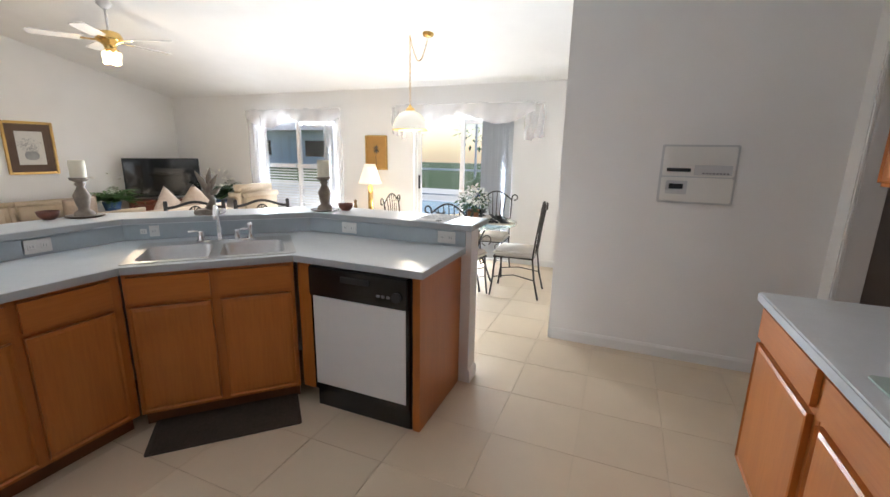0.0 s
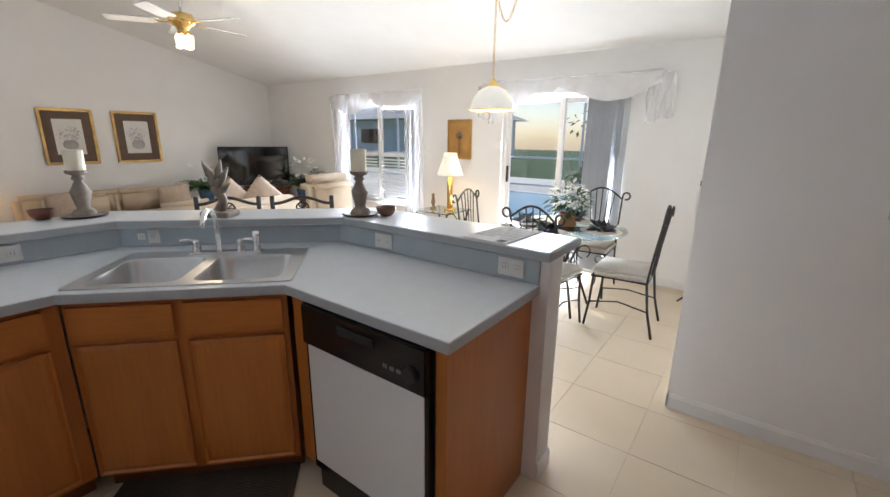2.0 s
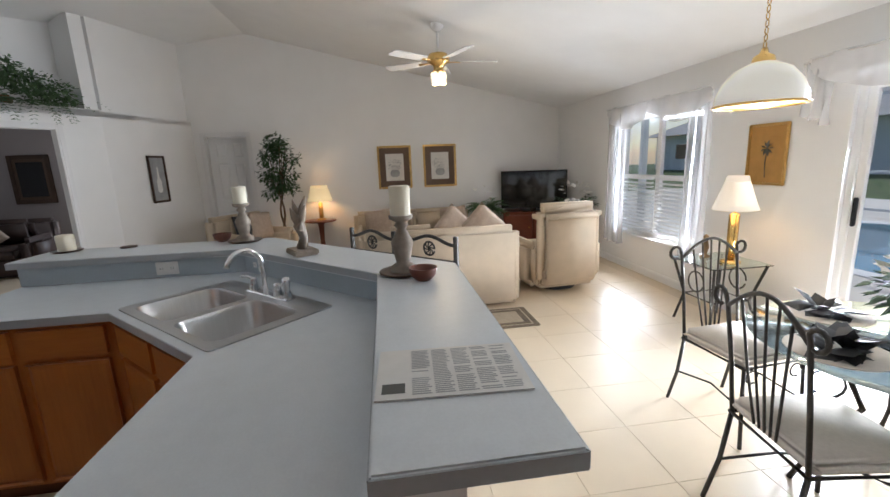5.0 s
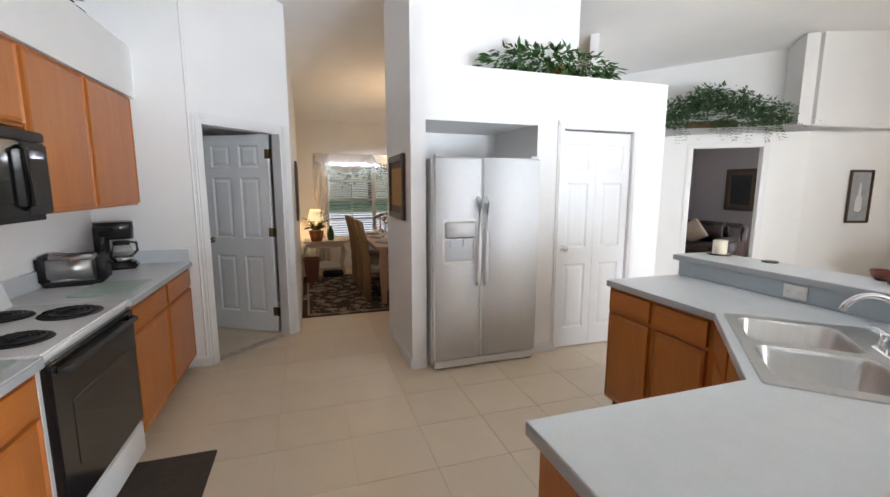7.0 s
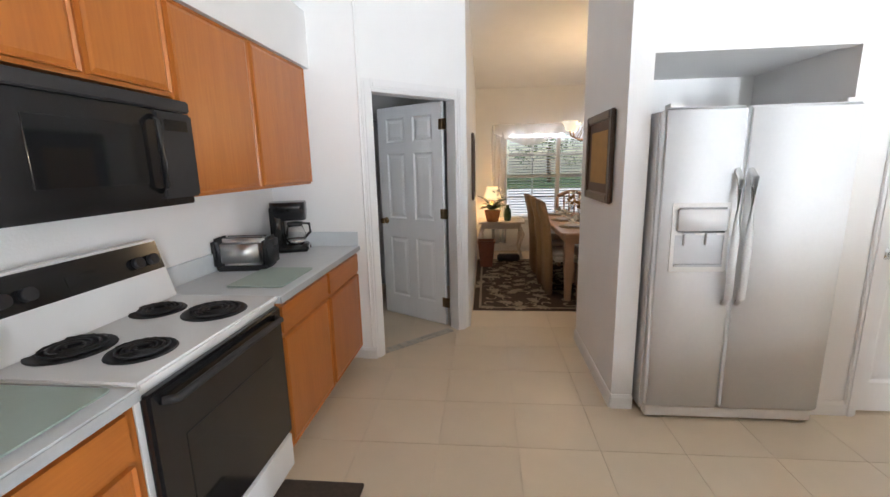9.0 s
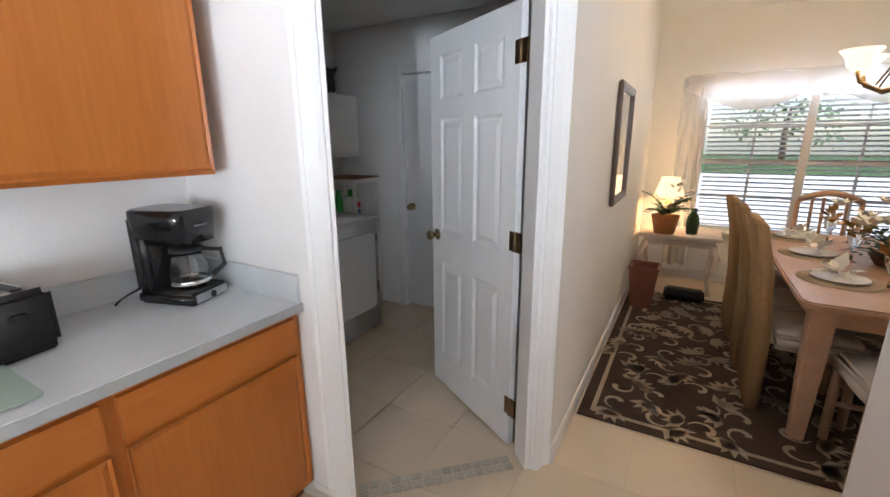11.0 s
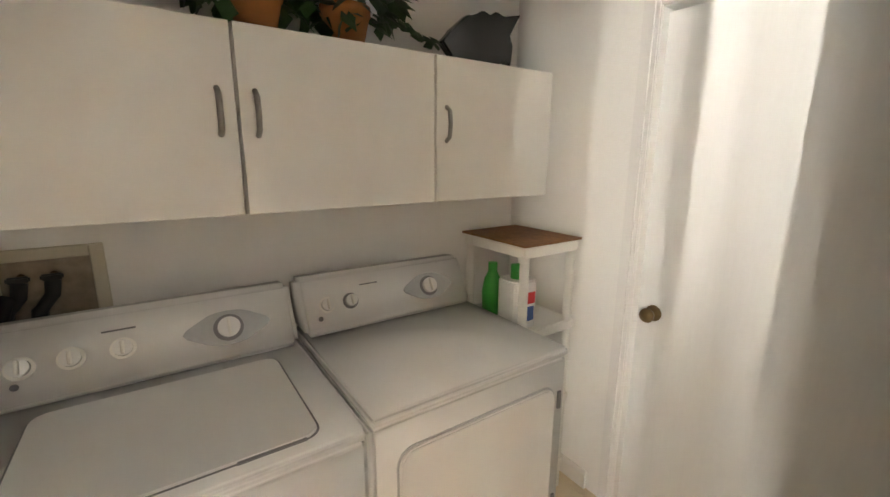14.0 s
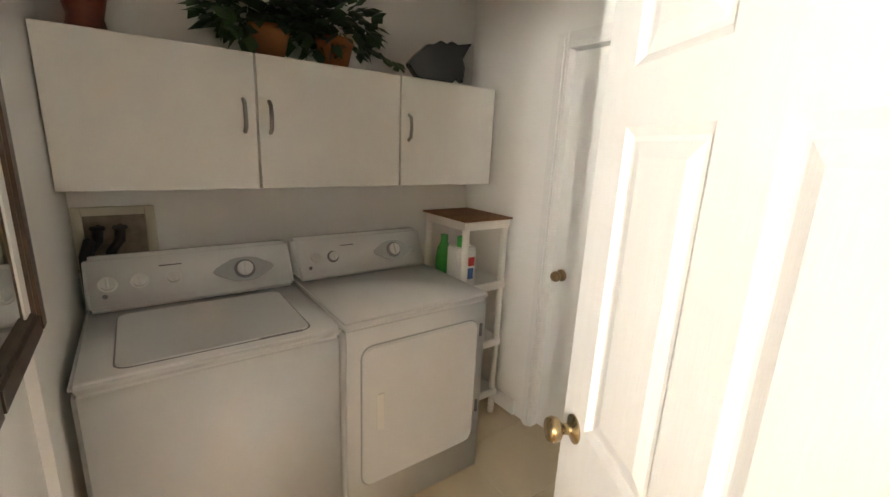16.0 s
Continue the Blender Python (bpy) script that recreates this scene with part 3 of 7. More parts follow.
part("door_knob", knob_bm(1, 0.715, 0.925), "bronze", gdoor, "dull brass door knob")
part("stop", bx(-0.02, 0.80, -0.03, -0.02, 0, 2.02), "trim", gdoor)
pantry = thing("pantry_door", pose(-2.13, -0.045, 0.012), "white bifold six-panel pantry door, closed", "door")
for i in range(2):
    w = 0.37
    x = 0.002 + i * (w + 0.003)
    bm = door_leaf(bmesh.new(), w, 2.0, [(0.07, w - 0.07, z0, z1) for z0, z1 in ((0.18, 0.80), (0.95, 1.55), (1.66, 1.90))], 0.03)
    part("door_leaf", bm, "door", pantry, m=pose(x, 0, 0))
part("door_knob", knob_bm(1, 0.70, 0.95, 0.015), "chrome", pantry, "small white knob")
hd = thing("hall_door", pose(XW - 0.10, 0.20, 0.01, 0, 0, 100), "beige panel door standing ajar in the hall", "door")
part("door_leaf", door_leaf(bmesh.new(), 0.62, 2.0, six_panels(0.62)), "door", hd)

# ---------------------------------------------------------------- cabinets
def panel_front(w, h, raised=True, t=0.019):
    """A cabinet door or drawer front: x 0..w, z 0..h, face at -y."""
    bm = bmesh.new()
    add_box(bm, 0, w, -t, 0, 0, h)
    bm.faces.ensure_lookup_table()
    f = min(bm.faces, key=lambda q: q.calc_center_median().y)
    if raised:
        bmesh.ops.inset_region(bm, faces=[f], thickness=0.055, depth=0.0)
        bmesh.ops.inset_region(bm, faces=[f], thickness=0.010, depth=-0.009)
        bmesh.ops.inset_region(bm, faces=[f], thickness=0.022, depth=0.006)
    else:
        bmesh.ops.inset_region(bm, faces=[f], thickness=0.010, depth=0.004)
    return bm


def base_cabinet(m, w, cols, depth=0.57, drawers=True, top=0.873, label="honey oak base cabinet with drawer and raised-panel door"):
    t = thing("base_cabinet", m, label, "cabinet", "kitchen base cabinets")
    part("body", bx(0.001, w - 0.001, 0.0, depth, 0.10, top), "wood", t)
    if top < 0.87:
        part("face_frame", bx(0.001, w - 0.001, 0.0, 0.02, top, 0.873), "wood", t)
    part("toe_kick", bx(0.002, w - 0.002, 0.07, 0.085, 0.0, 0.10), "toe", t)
    x = 0.0
    for cw in cols:
        if drawers:
            part("drawer_front", panel_front(cw - 0.04, 0.13, False), "woodh", t, m=pose(x + 0.02, 0, 0.725))
        part("door", panel_front(cw - 0.04, 0.575 if drawers else 0.72), "wood", t, m=pose(x + 0.02, 0, 0.125))
        x += cw
    return t


def facing(p, heading):
    """Pose whose -y axis points along heading degrees in plan."""
    return pose(p[0], p[1], 0, 0, 0, heading + 90)


def wall_cabinet(m, w, cols, h, depth=0.315, label="honey oak wall cabinet with raised-panel doors"):
    t = thing("wall_cabinet", m, label, "cabinet", "kitchen wall cabinets")
    part("body", bx(0.001, w - 0.001, 0.0, depth, 0.0, h), "wood", t)
    x = 0.0
    for cw in cols:
        part("door", panel_front(cw - 0.03, h - 0.03), "wood", t, m=pose(x + 0.015, 0, 0.015))
        x += cw
    return t


# peninsula
PD = Vector((0.695, 0.719, 0)).normalized()
base_cabinet(facing((-1.112, 1.03), 0), 0.79, (0.38, 0.38))
base_cabinet(facing((-1.105, 1.825), -44), 0.80, (0.40, 0.40), 0.5, top=0.70, label="honey oak sink base cabinet under the angled counter")
part_end = thing("dishwasher_end_cabinet", pose(0.195, 2.412, 0), "honey oak end panel beside the dishwasher", "cabinet panel")
part("panel", bx(0.0, 0.042, 0.0, 0.585, 0.0, 0.873, 0.002, 1), "wood", part_end)
part("filler", bx(-0.73, -0.645, 0.003, 0.02, 0.1, 0.873), "wood", part_end)


def flat_with_holes(outer, holes, z0, z1, bevel=0):
    bm = bmesh.new()
    for z in (z0, z1):
        es = []
        for loop in [outer] + holes:
            vs = [bm.verts.new((x, y, z)) for x, y in loop]
            es += [bm.edges.new((vs[i], vs[(i + 1) % len(vs)])) for i in range(len(vs))]
        bmesh.ops.triangle_fill(bm, edges=es, use_beauty=True)
    bm.verts.ensure_lookup_table()
    n = len(bm.verts) // 2
    k = 0
    for loop in [outer] + holes:
        c = len(loop)
        for i in range(c):
            a, b = k + i, k + (i + 1) % c
            bm.faces.new((bm.verts[a], bm.verts[b], bm.verts[n + b], bm.verts[n + a]))
        k += c
    return bm


PT = Vector((-PD.y, PD.x, 0))
P0 = Vector((-1.084, 1.812, 0))


def dg(s, t):
    q = P0 + PD * s + PT * t
    return (q.x, q.y)


CT = [(0.262, 2.384), (0.262, 2.998), (-0.925, 2.998), (-1.698, 2.205), (-1.698, 1.024), (-1.084, 1.024), (-1.084, 1.812), (-0.53, 2.384)]
top = thing("countertop_peninsula", pose(0, 0, 0), "pale grey laminate countertop with angled sink corner", "countertop")
hole = [dg(0.03, 0.065), dg(0.77, 0.065), dg(0.77, 0.535), dg(0.03, 0.535)]
part("top", flat_with_holes(CT, [hole], 0.878, 0.914), "laminate", top)
bm = bmesh.new()
for a, b in zip(CT[4:] + CT[:1], CT[5:] + CT[:2]):
    a, b = Vector((*a, 0)), Vector((*b, 0))
    d = (b - a).normalized()
    n = Vector((d.y, -d.x, 0)) * 0.003
    q = [a, b, b + n, a + n]
    vs = [bm.verts.new(p + Vector((0, 0, z))) for z in (0.876, 0.911) for p in q]
    for f in ((3, 2, 1, 0), (4, 5, 6, 7), (0, 1, 5, 4), (1, 2, 6, 5), (2, 3, 7, 6), (3, 0, 4, 7)):
        bm.faces.new([vs[i] for i in f])
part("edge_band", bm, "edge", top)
SP = [(0.262, 2.988), (0.262, 2.9985), (-0.926, 2.9985), (-1.6985, 2.206), (-1.6985, 1.024), (-1.688, 1.024), (-1.688, 2.201), (-0.921, 2.988)]
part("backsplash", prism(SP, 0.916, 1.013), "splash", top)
BT = [(-1.672, 0.985), (-1.672, 2.19), (-0.878, 2.985), (0.30, 2.985), (0.30, 3.325), (-0.975, 3.325), (-2.03, 2.28), (-2.03, 0.985)]
bar = thing("breakfast_bar", pose(0, 0, 0), "raised pale grey laminate breakfast bar top", "countertop")
part("top", prism(BT, 1.017, 1.055, 0.004), "laminate", bar)
bm = bmesh.new()
for a, b in zip(BT, BT[1:] + BT[:1]):
    a, b = Vector((*a, 0)), Vector((*b, 0))
    d = (b - a).normalized()
    n = Vector((d.y, -d.x, 0)) * 0.003
    vs = [bm.verts.new(p + Vector((0, 0, z))) for z in (1.0175, 1.050) for p in (a, b, b + n, a + n)]
    for f in ((3, 2, 1, 0), (4, 5, 6, 7), (0, 1, 5, 4), (1, 2, 6, 5), (2, 3, 7, 6), (3, 0, 4, 7)):
        bm.faces.new([vs[i] for i in f])
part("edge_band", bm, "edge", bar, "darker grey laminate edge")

# sink and tap, in the angled frame
SM = Matrix.Translation((P0.x, P0.y, 0.914)) @ Matrix((PD, PT, (0, 0, 1))).transposed().to_4x4()
sink = thing("kitchen_sink", SM, "double bowl brushed steel sink set in the counter", "sink")
bowls = [(0.04, 0.375), (0.425, 0.76)]


def round_rect(x0, x1, y0, y1, r, n=4):
    pts = []
    for cx, cy, a in ((x1 - r, y1 - r, 0), (x0 + r, y1 - r, 90), (x0 + r, y0 + r, 180), (x1 - r, y0 + r, 270)):
        pts += [(cx + r * math.cos(radians(a + 90 * i / n)), cy + r * math.sin(radians(a + 90 * i / n))) for i in range(n + 1)]
    return pts


part("rim", flat_with_holes(round_rect(-0.015, 0.815, 0.035, 0.56, 0.02), [round_rect(a, b, 0.075, 0.44, 0.05) for a, b in bowls], 0.0005, 0.006), "steel", sink)
for a, b in bowls:
    bm = bmesh.new()
    rings = [[bm.verts.new((x, y, z)) for x, y in round_rect(a + i, b - i, 0.075 + i, 0.44 - i, r)] for i, z, r in ((0, 0.0055, 0.05), (0.006, -0.01, 0.05), (0.014, -0.15, 0.05), (0.03, -0.17, 0.04))]
    for p, q in zip(rings, rings[1:]):
        for i in range(len(p)):
            bm.faces.new((p[i], p[(i + 1) % len(p)], q[(i + 1) % len(p)], q[i])).smooth = True
    bm.faces.new(rings[-1])
    part("bowl", bm, "steel", sink)
    part("drain", lathe([(0, -0.164), (0.03, -0.164), (0.042, -0.166), (0.042, -0.169)], 16, (a + b) / 2, 0.26), "chrome", sink, "round chrome drain")
tap = thing("kitchen_faucet", SM @ pose(0.40, 0.50, 0.006), "chrome gooseneck faucet with two lever handles", "faucet")
part("deck_plate", bx(-0.13, 0.20, -0.028, 0.028, 0, 0.012, 0.005), "chrome", tap)
part("spout", tube([(0, 0, 0.01), (0, 0, 0.13)] + [(0, -0.085 + 0.085 * math.cos(radians(a)), 0.14 + 0.085 * math.sin(radians(a))) for a in range(0, 166, 15)], 0.0115, 10), "chrome", tap)
for x in (-0.10, 0.10):
    h = part("handle", lathe([(0.022, 0.01), (0.02, 0.03), (0.014, 0.055), (0.017, 0.065), (0, 0.07)], 14, x, 0), "chrome", tap)
    part("lever", tube([(x, 0, 0.062), (x + (0.03 if x > 0 else -0.03), -0.01, 0.072), (x + (0.065 if x > 0 else -0.065), -0.02, 0.07)], 0.006, 8), "chrome", h)
part("spray", lathe([(0.02, 0.01), (0.017, 0.03), (0.013, 0.05), (0.019, 0.085), (0.015, 0.105), (0, 0.108)], 14, 0.175, 0), "chrome", tap)

# dishwasher
dw = thing("dishwasher", pose(-0.435, 2.412, 0), "built-in dishwasher with white door and black controls", "dishwasher")
part("body", bx(0.0, 0.622, 0.01, 0.57, 0.0, 0.872), "matblack", dw)
part("control_panel", bx(0.004, 0.618, -0.035, 0.01, 0.70, 0.865, 0.006), "black", dw, "gloss black control panel")
part("latch", bx(0.22, 0.40, -0.043, -0.034, 0.80, 0.835, 0.004), "matblack", dw)
for x in (0.44, 0.47, 0.50):
    part("button", bx(x, x + 0.02, -0.039, -0.034, 0.75, 0.765, 0.002, 1), "grey", dw)
part("dial", tube([(0.56, -0.033, 0.765), (0.56, -0.05, 0.765)], 0.026, 18), "matblack", dw)
fr = part("frame", bx(0.004, 0.618, -0.02, 0.01, 0.12, 0.70, 0.002, 1), "black", dw)
part("door_panel", bx(0.02, 0.602, -0.024, -0.018, 0.16, 0.695, 0.002, 1), "white", dw, "plain white door panel")
part("kick_plate", bx(0.004, 0.618, 0.005, 0.02, 0.0, 0.12), "black", dw)


def outlet(m, horizontal=True):
    t = thing("outlet", m, "white plastic wall outlet plate on the backsplash", "outlet", "outlets")
    w, h = (0.12, 0.075) if horizontal else (0.075, 0.12)
    part("plate", bx(-w / 2, w / 2, -0.006, 0, -h / 2, h / 2, 0.003), "plastic", t)
    for s in (-1, 1):
        p = part("socket", bx(s * 0.028 - 0.018, s * 0.028 + 0.018, -0.009, -0.005, -0.016, 0.016, 0.002, 1), "plastic", t)
        for d in (-0.006, 0.006):
            part("slot", bx(s * 0.028 + d - 0.001, s * 0.028 + d + 0.001, -0.0095, -0.0085, -0.006, 0.006), "grey", p)
    return t


outlet(pose(0.14, 2.987, 0.968))
outlet(pose(-0.58, 2.987, 0.968))
outlet(facing((-1.60, 2.30), -45.7) @ pose(0, 0, 0.968))
outlet(facing((-1.687, 1.78), 0) @ pose(0, 0, 0.968))

# east run: base cabinets, counters, cooker, wall cabinets
YE0 = -0.598
E_RUN = 1.745
base_cabinet(facing((E_RUN, 0.655), 180), 1.25, (0.62, 0.62))
base_cabinet(facing((E_RUN, 2.10), 180), 0.62, (0.60,))
base_cabinet(facing((E_RUN, 2.735), 180), 0.63, (0.61,))
for y0, y1 in ((YE0, 0.66), (1.483, 2.755)):
    t = thing("countertop", pose(0, 0, 0), "pale grey laminate countertop against the wall", "countertop")
    part("top", bx(1.715, XE - 0.002, y0, y1, 0.878, 0.914, 0.003), "laminate", t)
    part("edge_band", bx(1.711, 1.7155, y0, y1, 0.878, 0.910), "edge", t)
    part("backsplash", bx(XE - 0.022, XE - 0.002, y0 + 0.001, y1, 0.9145, 1.02, 0.002, 1), "laminate", t)
    if y0 < 0:
        part("side_splash", bx(1.72, XE - 0.023, y0 + 0.001, y0 + 0.02, 0.9145, 1.02, 0.002, 1), "laminate", t)
wall_cabinet(facing((2.02, 0.78), 180) @ pose(0, 0, 1.385), 1.30, (0.60, 0.70), 0.79)
wall_cabinet(facing((2.02, 1.56), 180) @ pose(0, 0, 1.79), 0.775, (0.39, 0.385), 0.385)
wall_cabinet(facing((2.02, 2.74), 180) @ pose(0, 0, 1.385), 1.175, (0.59, 0.585), 0.79)

cook = thing("electric_range", pose(E_RUN, 0.668, 0), "white electric range with black glass door and coil burners", "cooker")
part("body", bx(0.0, 0.60, 0.0, 0.806, 0.02, 0.90), "white", cook)
part("cooktop", bx(-0.025, 0.56, -0.002, 0.808, 0.896, 0.922, 0.008), "white", cook)
d = part("oven_door", bx(-0.035, 0.0, 0.012, 0.794, 0.24, 0.875, 0.008), "black", cook, "black glass oven door")
part("window", bx(-0.038, -0.034, 0.13, 0.676, 0.40, 0.68, 0.002, 1), "glassblack", d)
part("handle", tube([(-0.035, 0.06, 0.835), (-0.07, 0.08, 0.835), (-0.07, 0.726, 0.835), (-0.035, 0.746, 0.835)], 0.013, 8), "matblack", d)
part("drawer", bx(-0.03, 0.0, 0.012, 0.794, 0.05, 0.225, 0.006), "white", cook)
bm = bmesh.new()
vs = [bm.verts.new(p) for y in (0.0, 0.806) for p in ((0.47, y, 0.922), (0.60, y, 0.922), (0.60, y, 1.19), (0.545, y, 1.19))]
for f in ((0, 1, 2, 3), (7, 6, 5, 4), (0, 4, 5, 1), (1, 5, 6, 2), (2, 6, 7, 3), (3, 7, 4, 0)):
    bm.faces.new([vs[i] for i in f])
part("back_panel", soften(bm, 0.006), "white", cook)
cp = part("control_panel", bx(-0.004, 0.008, 0.004, 0.802, 0.0, 0.165, 0.003), "black", cook, "black control panel with knobs", m=pose(0.503, 0, 1.025, 0, 15.6, 0))
for y in (0.07, 0.15, 0.60, 0.68):
    part("knob", tube([(-0.004, y, 0.085), (-0.03, y, 0.085)], 0.024, 14), "matblack", cp)
part("clock", bx(-0.0055, -0.003, 0.34, 0.46, 0.07, 0.11), "glassblack", cp)
for x, y, r in ((0.14, 0.22, 0.105), (0.14, 0.60, 0.085), (0.39, 0.22, 0.085), (0.39, 0.60, 0.105)):
    b = part("burner", lathe([(0.0, 0.9238), (r + 0.005, 0.9238), (r + 0.016, 0.928), (r + 0.02, 0.9225)], 24, x, y), "matblack", cook, "black drip pan and coil")
    pts = [(x + (0.02 + (r - 0.02) * i / 70) * math.cos(i * 0.36), y + (0.02 + (r - 0.02) * i / 70) * math.sin(i * 0.36), 0.932) for i in range(71)]
    part("coil", tube(pts, 0.0055, 5), "matblack", b)

mw = thing("microwave", pose(1.955, 0.79, 1.365), "gloss black over-range microwave under the cabinets", "microwave")
part("body", bx(0.02, 0.40, 0, 0.765, 0, 0.405, 0.004), "black", mw)
d = part("door", bx(-0.015, 0.02, 0.20, 0.763, 0.03, 0.35, 0.01), "black", mw)
part("window", bx(-0.0175, -0.014, 0.27, 0.66, 0.09, 0.29, 0.001, 1), "glassblack", d)
part("handle", tube([(-0.015, 0.225, 0.06), (-0.045, 0.225, 0.075), (-0.045, 0.225, 0.31), (-0.015, 0.225, 0.325)], 0.01, 8), "black", d)
part("keypad", bx(-0.015, 0.02, 0.002, 0.197, 0.03, 0.35, 0.008), "matblack", mw)
part("display", bx(-0.017, -0.014, 0.04, 0.16, 0.28, 0.32), "glassblack", mw)
part("vent_grille", bx(-0.01, 0.02, 0.002, 0.763, 0.355, 0.40, 0.006), "matblack", mw)

def flat_frame(x0, x1, z0, z1, a0, a1, b0, b1, y0, y1):
    """A plate in the xz plane with one rectangular hole."""
    bm = flat_with_holes([(x0, z0), (x1, z0), (x1, z1), (x0, z1)], [[(a0, b0), (a1, b0), (a1, b1), (a0, b1)]], y0, y1)
    for v in bm.verts:
        v.co = Vector((v.co.x, v.co.z, v.co.y))
    return bm


# refrigerator
fg = thing("refrigerator", pose(-1.095, 0, 0), "white side-by-side refrigerator with ice dispenser in a niche", "refrigerator")
part("body", bx(0.005, 0.945, -0.66, 0.05, 0.03, 1.745, 0.006), "fridge", fg)
for x0, x1 in ((0.005, 0.535), (0.542, 0.945)):
    d = part("door", bx(x0, x1, 0.053, 0.125, 0.09, 1.755, 0.014, 3), "fridge", fg)
    hx = 0.505 if x0 < 0.1 else 0.572
    part("handle", tube([(hx, 0.122, 0.72), (hx, 0.165, 0.76), (hx, 0.172, 1.1), (hx, 0.165, 1.40), (hx, 0.122, 1.44)], [0.014, 0.018, 0.019, 0.018, 0.014], 8), "fridge", d)
    part("hinge_cap", bx(x0 + 0.02 if x0 < 0.1 else x1 - 0.09, x0 + 0.09 if x0 < 0.1 else x1 - 0.02, 0.05, 0.12, 1.756, 1.775, 0.004), "plastic", fg)
dsp = part("dispenser", flat_frame(0.585, 0.875, 0.90, 1.27, 0.605, 0.855, 0.93, 1.10, 0.1255, 0.134), "plastic", fg, "white ice and water dispenser")
part("recess", bx(0.603, 0.857, 0.1255, 0.1275, 0.928, 1.102), "paleplastic", dsp)
part("spout_panel", bx(0.60, 0.86, 0.134, 0.158, 1.115, 1.25, 0.012, 3), "white", dsp)
for x in (0.675, 0.785):
    part("lever", bx(x - 0.028, x + 0.028, 0.128, 0.146, 1.045, 1.112, 0.004), "paleplastic", dsp)
part("drip_tray", bx(0.61, 0.85, 0.128, 0.15, 0.93, 0.942, 0.003), "paleplastic", dsp)
part("grille", bx(0.02, 0.93, 0.04, 0.10, 0.015, 0.08, 0.005), "plastic", fg)
for x in (0.05, 0.90):
    part("foot", tube([(x, 0.06, 0.0), (x, 0.06, 0.03)], 0.02, 10), "grey", fg)


